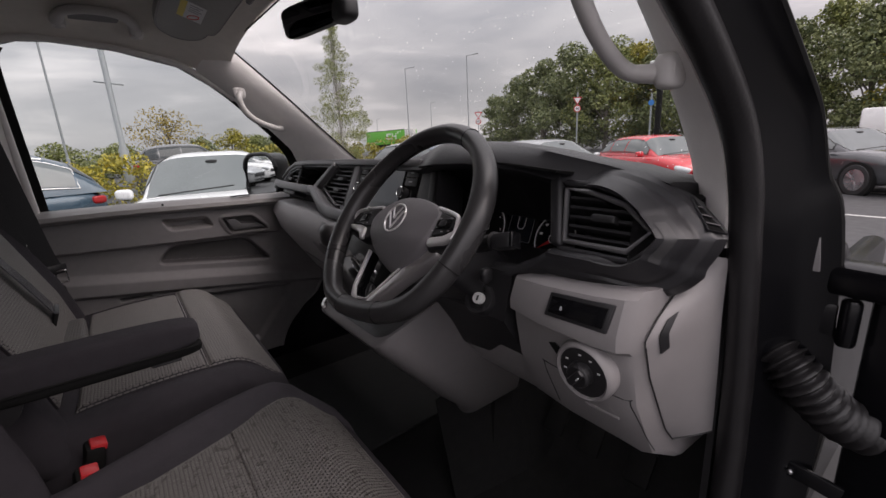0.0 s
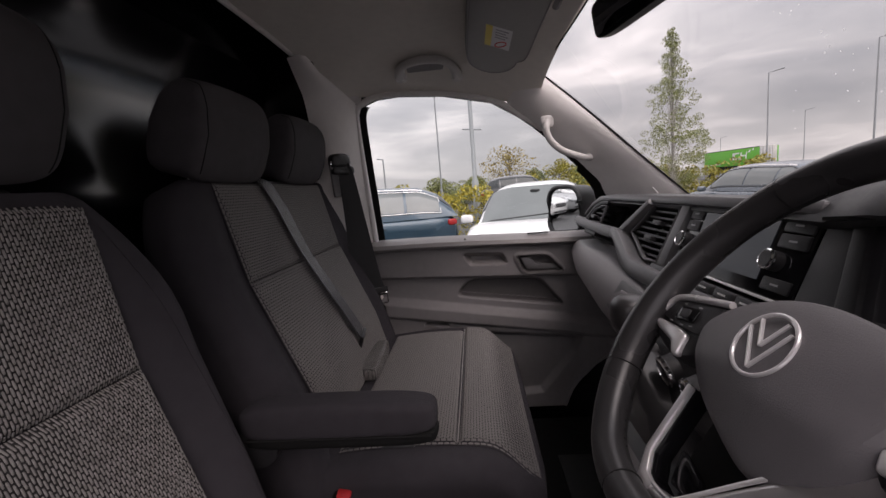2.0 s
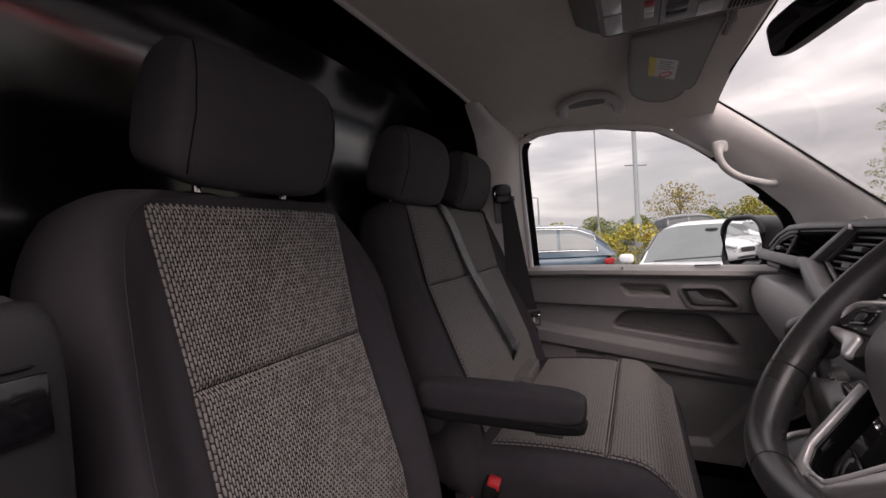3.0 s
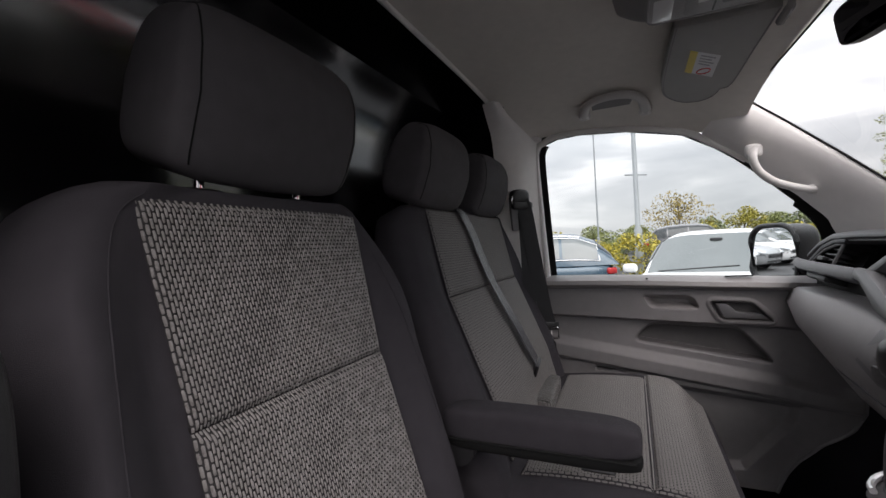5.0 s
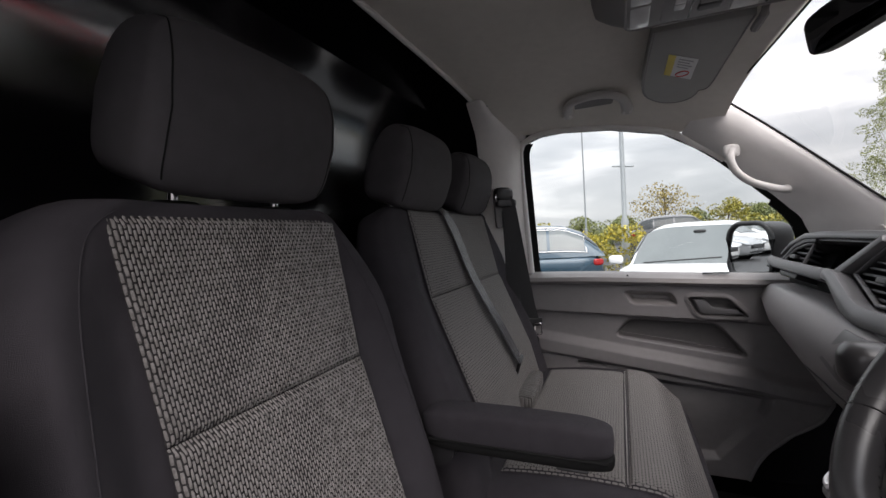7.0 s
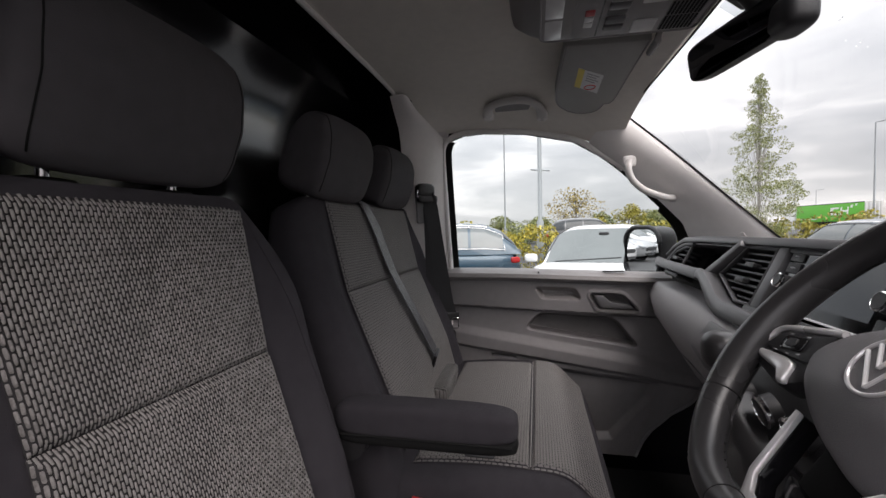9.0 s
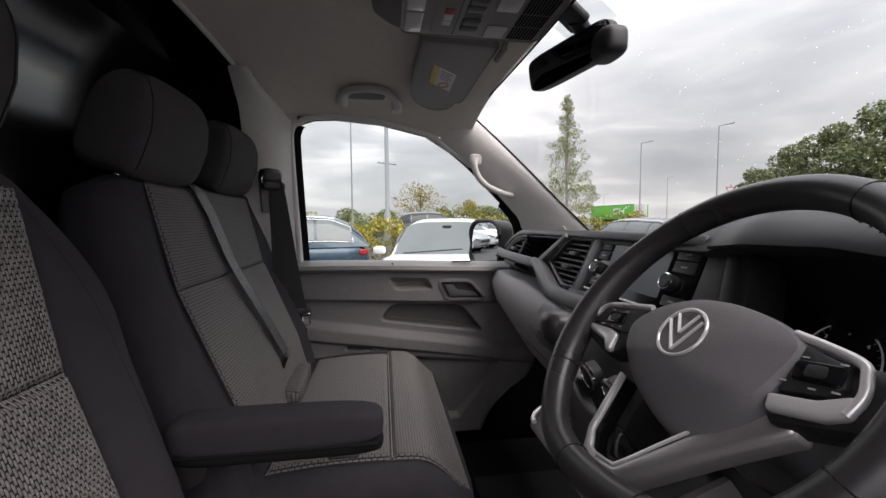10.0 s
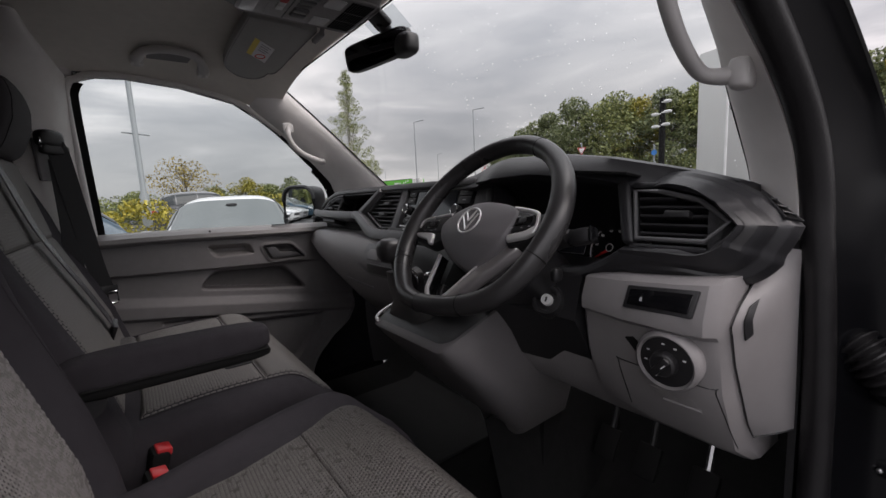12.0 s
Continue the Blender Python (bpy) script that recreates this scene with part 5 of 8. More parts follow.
SEC2 = {
    0.30: [(0.34, 1.10), (0.200, 1.10), (0.190, 1.096), (0.190, 1.090), (0.190, 1.084), (0.192, 1.078), (0.195, 1.075), (0.21, 1.06), (0.24, 1.03), (0.27, 1.015), (0.40, 1.01)],
    0.50: [(0.34, 1.20), (0.180, 1.20), (0.168, 1.192), (0.165, 1.186), (0.165, 1.180), (0.167, 1.174), (0.168, 1.16), (0.19, 1.10), (0.22, 1.05), (0.27, 1.005), (0.40, 1.00)],
    0.528: [(0.30, 1.302), (0.172, 1.302), (0.160, 1.294), (0.152, 1.268), (0.151, 1.252), (0.156, 1.244), (0.157, 1.222), (0.168, 1.16), (0.20, 1.08), (0.272, 1.003), (0.40, 1.00)],
    0.548: [(0.30, 1.304), (0.150, 1.305), (0.134, 1.298), (0.120, 1.264), (0.121, 1.248), (0.133, 1.240), (0.135, 1.222), (0.147, 1.16), (0.19, 1.07), (0.276, 1.001), (0.40, 1.00)],
    0.62: [(0.30, 1.308), (0.140, 1.310), (0.124, 1.303), (0.108, 1.264), (0.109, 1.246), (0.123, 1.237), (0.126, 1.222), (0.142, 1.155), (0.19, 1.06), (0.282, 0.998), (0.40, 0.99)],
    0.70: [(0.30, 1.312), (0.142, 1.315), (0.126, 1.308), (0.107, 1.264), (0.108, 1.244), (0.122, 1.235), (0.125, 1.222), (0.142, 1.150), (0.20, 1.05), (0.288, 0.992), (0.40, 0.985)],
    0.738: [(0.30, 1.314), (0.148, 1.318), (0.132, 1.311), (0.115, 1.264), (0.116, 1.242), (0.128, 1.234), (0.131, 1.222), (0.149, 1.150), (0.21, 1.04), (0.296, 0.988), (0.40, 0.98)],
    0.750: [(0.30, 1.314), (0.158, 1.319), (0.143, 1.311), (0.127, 1.264), (0.128, 1.242), (0.138, 1.234), (0.141, 1.222), (0.158, 1.150), (0.218, 1.04), (0.30, 0.989), (0.40, 0.982)],
    0.757: [(0.31, 1.314), (0.178, 1.318), (0.164, 1.308), (0.150, 1.264), (0.151, 1.242), (0.157, 1.234), (0.160, 1.222), (0.178, 1.150), (0.24, 1.04), (0.31, 0.992), (0.40, 0.985)],
}
part("knee_panel", loft([low_section(x, p) for x, p in sorted(SEC2.items())]), GREY, dash, "light grey panel under the instruments", smooth=32)


def side_cap(u, v):
    z = lerp(1.352, 1.052, v) - 0.018 * u * smoothstep(0.2, 0.0, v)
    f0 = Vector((0.760, interp(z, [1.05, 1.084, 1.15, 1.195, 1.258, 1.285, 1.303, 1.337], [0.262, 0.232, 0.195, 0.170, 0.148, 0.185, 0.225, 0.272]), z))
    f1 = Vector((0.798, 0.285 + 0.02 * smoothstep(1.3, 1.05, z), z + 0.012))
    return f0.lerp(f1, u) + Vector((0.002, -0.001, 0)) * math.sin(math.pi * u)


sc = part("side_cover", sheet(side_cap, 16, 30, 0.006), GREY, dash, "light grey end cover with a dark slot")
part("cover_slot", sheet(lambda u, v: side_cap(lerp(0.17, 0.28, u), lerp(0.245, 0.40, v) + 0.02 * (0.5 - u)) + Vector((0.0015, -0.0035, 0)), 4, 6, 0.002), DASH2, sc, "dark slot")
part("cover_edge", tube([side_cap(0.0, v) + Vector((0.001, -0.003, 0)) for v in np.linspace(0.08, 1, 24)] + [side_cap(u, 1.0) + Vector((0.0, -0.002, 0)) for u in np.linspace(0.1, 1, 8)], 0.0011, 6), DASH2, sc, "dark joint line")
# seams of the small lid below the light switch
LID = [(0.600, 1.168), (0.740, 1.162), (0.752, 1.120), (0.756, 1.075)]


def knee_y(x, z):
    xs = sorted(SEC2)
    ys = []
    for xx in xs:
        pts = SEC2[xx][2:10]
        ys.append(interp(z, [p[1] for p in pts[::-1]], [p[0] for p in pts[::-1]]))
    return interp(x, xs, ys)


def kf(u, v, d):
    s = (knee_y(u, v + 0.01) - knee_y(u, v - 0.01)) / 0.02
    n_ = Vector((0, -1, s)).normalized()
    return Vector((u, knee_y(u, v), v)) + n_ * d


lidp = smooth_path([(0.604, 1.075, 0), (0.604, 1.160, 0), (0.612, 1.167, 0), (0.735, 1.160, 0), (0.744, 1.150, 0), (0.752, 1.045, 0)], 5)
part("lid_joint", tube([kf(p.x, p.y, 0.0003) for p in lidp], 0.0009, 6), DASH2, dash, "dark joint of the small lid")
part("lid_grip", prism([(0.650, 1.134), (0.712, 1.132), (0.722, 1.112), (0.668, 1.114)], kf, -0.004, 0.0006, 0.0004), DOORL, dash, "dished finger grip of the lid")
part("lid_grip_lip", tube([kf(0.668, 1.114, 0.001), kf(0.722, 1.112, 0.001)], 0.0028, 8), GREY, dash)
# light switch
ls = thing("light_switch", (0.692, 0.12, 1.196), "round black headlamp switch in a grey rim", "light switch")
LM = Matrix.Translation((0.692, 0.122, 1.196)) @ Matrix.Rotation(radians(96), 4, "X")
part("rim", lathe([(0.034, -0.02), (0.0455, -0.012), (0.0460, 0.000), (0.0440, 0.009), (0.0405, 0.012), (0.0375, 0.009), (0.037, 0.0)], LM, 44), GREY, ls, "grey raised rim")
part("face", lathe([(0.0372, 0.0), (0.0372, 0.008), (0.034, 0.009), (0.02, 0.009)], LM, 40), DASH2, ls)
part("knob", lathe([(0.019, 0.008), (0.018, 0.020), (0.015, 0.023)], LM, 32), DASH2, ls, "black turning knob")
kb = box((0, 0, 0.024), (0.012, 0.034, 0.010), 0.004)
kb.transform(LM @ Matrix.Rotation(radians(-40), 4, "Z"))
part("grip", kb, DASH2, ls)
for a in (150, 185, 95, 60, 20, 240):
    mk = box((0.028 * math.cos(radians(a)), 0.028 * math.sin(radians(a)), 0.0094), (0.0042, 0.0022, 0.0008), 0.0)
    mk.transform(LM)
    part("mark", mk, PRINT, ls)
mk = box((0.003, 0.006, 0.0295), (0.0018, 0.008, 0.0006), 0.0)
mk.transform(LM @ Matrix.Rotation(radians(-40), 4, "Z"))
part("pointer", mk, PRINT, ls)
part("dimmer", prism([(0.622, 1.212), (0.636, 1.216), (0.652, 1.200), (0.654, 1.184), (0.640, 1.188)], kf, -0.004, 0.002, 0.001), RUBBER, ls, "dark dimmer notch")
# blank switch strip with one symbol key
bs = thing("switch_strip", (0.682, 0.115, 1.282), "black switch strip with a white traction symbol", "switch strip")
part("bezel", prism([(0.632, 1.298), (0.730, 1.303), (0.726, 1.266), (0.630, 1.266)], kf, -0.006, 0.0045, 0.002), DASH2, bs)
part("plate", prism([(0.637, 1.293), (0.724, 1.297), (0.721, 1.271), (0.636, 1.271)], kf, 0.002, 0.0056, 0.001), GLOSSB, bs)
part("symbol", prism([(0.6545, 1.278), (0.6585, 1.278), (0.6575, 1.2835), (0.6555, 1.2835)], kf, 0.0056, 0.0062, 0.0), PRINTG, bs)
# dark hollow between pad and grey panel
part("hollow", prism(rrect(0.60, 0.752, 1.296, 1.345, 0.006), lambda u, v, d: Vector((u, 0.235 - d, v)), -0.02, 0.0, 0.002), GLOSSB, dash, "black storage hollow")

# passenger slot above the light grey panel, and its switch box
part("slot", prism([(-0.80, 1.326), (-0.20, 1.322), (-0.24, 1.345), (-0.36, 1.362), (-0.80, 1.364)], lambda u, v, d: Vector((u, 0.205 - d, v)), -0.03, 0.0, 0.002), RUBBER, dash, "dark shelf slot")


def glove_y(x, z):
    xs = sorted(SEC)
    return interp(x, xs, [interp(z, [p[1] for p in SEC[k][2:][::-1]], [p[0] for p in SEC[k][2:][::-1]]) for k in xs])


def gf(u, v, d):
    s = (glove_y(u, v + 0.01) - glove_y(u, v - 0.01)) / 0.02
    return Vector((u, glove_y(u, v), v)) + Vector((0, -1, s)).normalized() * d


sb = thing("switch_box", (-0.13, 0.1, 1.27), "grey switch panel with two blank keys", "switch panel")
part("frame", prism([(-0.215, 1.306), (0.02, 1.296), (0.02, 1.215), (-0.185, 1.212), (-0.262, 1.238)], gf, -0.006, 0.004, 0.003), DARKSIL, sb)
for k in range(2):
    part("key", prism(rrect(-0.190 + 0.075 * k, -0.125 + 0.075 * k, 1.258, 1.288, 0.004), gf, 0.0, 0.008, 0.002), DOORG, sb)
part("socket", prism(rrect(-0.185, -0.04, 1.222, 1.248, 0.004), gf, 0.0, 0.007, 0.002), DASH2, sb)
part("glove_joint", tube([gf(x, 1.165 - 0.02 * (x + 0.7) * 0.4, 0.0008) for x in np.linspace(-0.74, -0.22, 24)], 0.0016, 6), DASH2, dash)

# centre stack with heating knobs
cs = thing("heater_panel", (0.13, 0.08, 1.26), "black heater control panel with chrome-ringed knobs", "heater panel")
part("panel", loft([[Vector((x, 0.20, 1.318)), Vector((x, 0.098, 1.318)), Vector((x, 0.082, 1.300)), Vector((x, 0.052, 1.215)), Vector((x, 0.06, 1.20)), Vector((x, 0.20, 1.19))] for x in (0.005, 0.02, 0.20, 0.265)]), DASH2, cs)
for u in (0.060, 0.130, 0.200):
    KM = Matrix.Translation((u, 0.066, 1.258)) @ Matrix.Rotation(radians(108), 4, "X")
    part("knob", lathe([(0.022, 0.0), (0.021, 0.018), (0.018, 0.020)], KM, 32), DASH2, cs)
    part("knob_ring", lathe([(0.0215, 0.014), (0.0232, 0.016), (0.0225, 0.020), (0.0185, 0.0215), (0.018, 0.019)], KM, 32), CHROME, cs, "chrome knob ring")

# gear lever console
gc = thing("gear_console", (0.14, 0.05, 0.7), "dark grey gear lever console with silver edge", "gear console")


def gl(z, x0, x1, yf, yb, r=0.05, n=6):
    pts = []
    for cx_, cy_, a0 in ((x1 - r, yf + r, 270), (x1 - r, yb - r, 0), (x0 + r, yb - r, 90), (x0 + r, yf + r, 180)):
        pts += [Vector((cx_ + r * math.cos(radians(a0 + 90 * k / n)), cy_ + r * math.sin(radians(a0 + 90 * k / n)), z)) for k in range(n + 1)]
    return pts


def tilt(lp, a):
    return [Vector((p.x, p.y, p.z + a * (p.y - 0.0))) for p in lp]


lo = [tilt(gl(0.80, 0.10, 0.24, 0.26, 0.42, 0.04), 0.0), tilt(gl(0.84, 0.085, 0.28, 0.25, 0.46, 0.05), 0.0), tilt(gl(0.93, 0.05, 0.32, 0.15, 0.45, 0.06), 0.05), tilt(gl(1.02, 0.025, 0.35, 0.07, 0.42, 0.05), 0.15), tilt(gl(1.10, 0.014, 0.345, 0.005, 0.36, 0.045), 0.30), tilt(gl(1.138, 0.018, 0.33, -0.018, 0.30, 0.035), 0.35), tilt(gl(1.146, 0.022, 0.326, -0.014, 0.296, 0.035), 0.35)]
part("body", loft(lo), mat("charcoal_console_plastic", (0.15, 0.140, 0.142), 0.5, bump=0.3, bscale=800, var=0.06), gc, "charcoal plastic console body", smooth=50)
part("edge", tube([p + Vector((0, 0, 0.004)) for p in tilt(gl(1.146, 0.022, 0.326, -0.014, 0.296, 0.035), 0.35) if p.x < 0.215], 0.0045, 8), SATIN, gc, "satin silver edge")
part("top_plate", loft([tilt(gl(1.147, 0.030, 0.318, -0.004, 0.290, 0.03), 0.35), tilt(gl(1.152, 0.036, 0.310, 0.004, 0.285, 0.03), 0.35)]), DASH2, gc)
gt = [tilt(gl(1.154, 0.045, 0.205, 0.012, 0.17, 0.03), 0.35), tilt(gl(1.185, 0.055, 0.165, 0.02, 0.14, 0.03), 0.3), tilt(gl(1.200, 0.050, 0.150, 0.016, 0.12, 0.03), 0.2), tilt(gl(1.222, 0.050, 0.125, 0.018, 0.095, 0.02), 0.1), tilt(gl(1.236, 0.046, 0.112, 0.016, 0.080, 0.02), 0), tilt(gl(1.262, 0.044, 0.088, 0.018, 0.062, 0.015), 0)]
part("gaiter", loft(gt), LEATHER, gc, "soft black leather gaiter", smooth=60)
part("lever", tube([(0.070, 0.045, 1.24), (0.060, 0.036, 1.30)], 0.010, 10), DASH2, gc)
part("knob", pillow((0.050, 0.034, 1.314), (0.062, 0.066, 0.062), 0.75, 0.85, nu=24, nv=16, shape=lambda p: (p.x * (1 + 0.1 * p.z), p.y, p.z)), LEATHER, gc, "black leather gear knob")
part("tunnel", loft([[Vector((x, y, 0.60)) for x, y in ((0.08, 0.30), (0.30, 0.30), (0.30, 0.80), (0.08, 0.80))], [Vector((x, y, 0.86)) for x, y in ((0.12, 0.36), (0.26, 0.36), (0.26, 0.80), (0.12, 0.80))]]), CARPET, gc)
part("tunnel_fairing", sheet(lambda u, v: Vector((lerp(0.30, 0.36, u) - 0.10 * v, lerp(0.18, 0.62, u) + 0.02 * v, lerp(0.60, lerp(0.86, 1.0, u), v))), 12, 12, 0.006), CARPET, gc)

# steering column, ignition and stalks
WC = Vector((0.4017, 0.0132, 1.3915))
WN = Vector((0, -0.7848, 0.6198)).normalized()
WU = Vector((0, 0.6198, 0.7848)).normalized()
WT = radians(9.5)  # the wheel stands a little turned


def wf(u, v, d):
    """The wheel's plane: u across, v up the wheel, d towards the driver."""
    u, v = u * math.cos(WT) - v * math.sin(WT), u * math.sin(WT) + v * math.cos(WT)
    return WC + Vector((1, 0, 0)) * u + WU * v + WN * d


col = thing("steering_column", (0.40, 0.10, 1.28), "black steering column shroud with ignition lock", "steering column")
part("shroud", loft([[wf(u * s, v * s2 - 0.01, d) for u, v in rrect(-0.065, 0.070, -0.050, 0.050, 0.03)] for d, s, s2 in ((-0.26, 1.15, 1.1), (-0.18, 1.15, 1.1), (-0.09, 1.0, 1.0), (-0.06, 0.85, 0.85))]), DASH2, col, smooth=50)
part("lower_cover", loft([[Vector((x, y, z)) for x, y, z in row] for row in (
    ((0.285, 0.14, 1.30), (0.535, 0.14, 1.30), (0.535, 0.30, 1.30), (0.285, 0.30, 1.30)),
    ((0.29, 0.115, 1.22), (0.535, 0.118, 1.22), (0.535, 0.32, 1.22), (0.29, 0.32, 1.22)),
    ((0.31, 0.18, 1.09), (0.53, 0.20, 1.10), (0.53, 0.33, 1.09), (0.31, 0.33, 1.08)))]), DASH2, col, "black lower column cover")
IM = Matrix.Translation((0.481, 0.112, 1.249)) @ Matrix.Rotation(radians(62), 4, "X") @ Matrix.Rotation(radians(18), 4, "Y")
part("lock_collar", lathe([(0.030, -0.03), (0.030, -0.004), (0.026, 0.004), (0.020, 0.004), (0.018, -0.004)], IM, 32), DASH2, col, "black ignition collar")
part("lock_barrel", lathe([(0.0105, -0.01), (0.0105, 0.005), (0.0095, 0.007)], IM, 28), mat("bright_lock_face", (0.75, 0.75, 0.74), 0.35, 0.2, bump=0.02), col, "bright ignition barrel")
kk = box((0, 0, 0.0072), (0.0032, 0.009, 0.001), 0.0)
kk.transform(IM)
part("key_slot", kk, RUBBER, col, "dark key slot")
st = thing("indicator_stalk", (0.5, 0.12, 1.36), "black column stalk with printed end", "column stalk")
part("arm", tube(smooth_path([(0.43, 0.09, 1.335), (0.50, 0.090, 1.352), (0.556, 0.082, 1.370)], 5), [0.011] * 5 + [0.013] * 5 + [0.015], 12), DASH2, st)
part("end", box((0.576, 0.080, 1.373), (0.036, 0.024, 0.025), 0.006, (-20, -12, 8)), DASH2, st)
part("end_cap", box((0.5955, 0.0825, 1.3775), (0.005, 0.0235, 0.0245), 0.002, (-20, -12, 8)), GLOSSB, st, "gloss black end cap")
part("end_line", tube([(0.562, 0.0742, 1.3815), (0.593, 0.0778, 1.3890)], 0.0009, 6), SATIN, st, "fine bright line along the stalk")
for ex, ez in ((0.570, 1.3765), (0.578, 1.3785), (0.574, 1.3715), (0.584, 1.3745)):
    part("end_print", box((ex, 0.0685 + (ex - 0.570) * 0.12 + (ez - 1.3715) * 0.28, ez), (0.0045, 0.0010, 0.0016), 0.0, (-20, -12, 8)), PRINTG, st)
st2 = thing("wiper_stalk", (0.3, 0.12, 1.36), "black wiper stalk behind the wheel", "column stalk")
part("arm", tube(smooth_path([(0.36, 0.09, 1.335), (0.30, 0.105, 1.348), (0.25, 0.112, 1.355)], 5), 0.012, 12), DASH2, st2)
part("end", box((0.235, 0.114, 1.358), (0.045, 0.028, 0.030), 0.008, (0, 12, -10)), DASH2, st2)
lk = thing("column_lever", (0.50, 0.10, 1.30), "small black lever on the column side", "column lever")
part("lever", pillow((0.508, 0.105, 1.300), (0.016, 0.024, 0.026), 0.7, 0.7, nu=16, nv=12), DASH2, lk)

# ---- steering wheel ----
whl = thing("steering_wheel", WC, "black leather steering wheel with flattened base and satin silver spokes", "steering wheel")
RIM = []
for k in range(96):
    a = 2 * math.pi * k / 96
    u, v = 0.177 * math.cos(a), 0.177 * math.sin(a)
    flat = -0.168
    if v < flat + 0.03:
        t = (flat + 0.03 - v) / 0.056
        v = flat + 0.03 - 0.034 * math.tanh(1.2 * t)
    RIM.append((u, v))
rads = [0.0165 + 0.0020 * max(0.0, math.cos(4 * math.pi * k / 96)) for k in range(96)]
rim = part("rim", tube([wf(u, v, 0.004) for u, v in RIM], rads, 18, closed=True, flat=1.06, up=tuple(WN)), LEATHER, whl, "stitched black leather rim", smooth=80)
for a in (58, 122, 205, 252, 288, 335):
    k = int(a / 360 * 96)
    (u, v), (u2, v2) = RIM[k], RIM[(k + 1) % 96]
    t = (wf(u2, v2, 0.004) - wf(u, v, 0.004)).normalized()
    s = t.cross(WN).normalized()
    rr = rads[k] + 0.0002
    part("seam", tube([wf(u, v, 0.004) + s * rr * math.cos(q) + WN * rr * math.sin(q) for q in np.linspace(0, 2 * math.pi, 24)[:-1]], 0.0011, 5, closed=True), RUBBER, rim)
# stitches on the inner side of the grips
sti = bmesh.new()
for k in range(96):
    if 12 < (k * 360 / 96) % 180 < 58 or (k * 360 / 96) % 180 > 140:
        u, v = RIM[k]
        c = wf(u * 0.918, v * 0.918, -0.002)
        box(tuple(c), (0.0012, 0.0012, 0.006), 0.0, (40, 0, math.degrees(math.atan2(v, u))), bm=sti)
part("stitching", sti, RUBBER, rim, "dark stitching", kind="stuff")
# airbag cover
HUBP = [(-0.086, 0.004), (-0.070, 0.025), (-0.045, 0.038), (-0.012, 0.046), (0.020, 0.045), (0.050, 0.038), (0.080, 0.027), (0.099, 0.014), (0.102, 0.002), (0.094, -0.022), (0.080, -0.050), (0.056, -0.072), (0.030, -0.086), (0.005, -0.087), (-0.030, -0.070), (-0.055, -0.052), (-0.074, -0.028)]
hp = [(p.x, p.y) for p in smooth_path([(u, v, 0) for u, v in HUBP], 4, closed=True)]
HL = []
for d, s in ((-0.050, 0.80), (-0.040, 0.97), (-0.010, 1.0), (0.002, 0.985), (0.007, 0.94), (0.0095, 0.86), (0.0118, 0.72), (0.0132, 0.55), (0.0143, 0.40), (0.0150, 0.25), (0.0154, 0.10)):
    HL.append([wf(lerp(0.006, u, s), lerp(-0.012, v, s), d - 0.34 * max(0.0, -0.030 - 0.10 * u - lerp(-0.012, v, s))) for u, v in hp])
hub = part("airbag_cover", loft(HL), HUB, whl, "matt dark grey airbag cover", smooth=30)


def hz(u, v):
    r = math.hypot(u / 0.08, v / 0.075)
    return interp(r, [0, 0.45, 0.72, 0.9], [0.0157, 0.0147, 0.0122, 0.0082])


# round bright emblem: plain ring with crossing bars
EC = (0.0, 0.0)
part("emblem_ring", tube([wf(EC[0] + 0.0255 * math.cos(a), EC[1] + 0.0255 * math.sin(a), hz(EC[0] + 0.0255 * math.cos(a), EC[1] + 0.0255 * math.sin(a)) + 0.0005) for a in np.linspace(0, 2 * math.pi, 48)[:-1]], 0.0017, 8, closed=True), SATIN, hub, "bright emblem ring")
for (u0, v0), (u1, v1) in (((-0.019, 0.012), (0.0, -0.020)), ((0.019, 0.012), (0.0, -0.020)), ((-0.012, 0.019), (0.0, -0.002)), ((0.012, 0.019), (0.0, -0.002))):
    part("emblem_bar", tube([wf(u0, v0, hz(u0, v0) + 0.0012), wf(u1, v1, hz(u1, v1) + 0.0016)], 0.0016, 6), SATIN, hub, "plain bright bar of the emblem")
# spokes: the wheel hangs a little off centre, so each side has its own height
SPOKES = (  # black body, button pad, bright edge, silver key, rocker centre
    ([(-0.066, 0.034), (-0.150, 0.031), (-0.168, 0.004), (-0.168, -0.014), (-0.112, -0.034), (-0.070, -0.020)],
     [(-0.074, 0.026), (-0.145, 0.024), (-0.157, 0.005), (-0.110, -0.004), (-0.080, -0.006)],
     [(-0.070, 0.031), (-0.120, 0.031), (-0.149, 0.028), (-0.160, 0.016), (-0.164, 0.002)],
     [(-0.165, 0.001), (-0.158, -0.009), (-0.120, -0.020), (-0.108, -0.033), (-0.100, -0.031), (-0.103, -0.008), (-0.120, -0.003)], (-0.116, 0.011)),
    ([(0.084, 0.022), (0.136, 0.006), (0.160, 0.006), (0.164, -0.030), (0.142, -0.042), (0.090, -0.052), (0.078, -0.030)],
     [(0.099, 0.012), (0.128, 0.001), (0.133, -0.016), (0.124, -0.025), (0.094, -0.028)],
     [(0.088, 0.020), (0.112, 0.013), (0.135, 0.004), (0.140, -0.006), (0.142, -0.020), (0.138, -0.034)],
     [(0.087, -0.031), (0.119, -0.028), (0.136, -0.020), (0.143, -0.020), (0.140, -0.035), (0.127, -0.041), (0.090, -0.045)], (0.115, -0.010)))
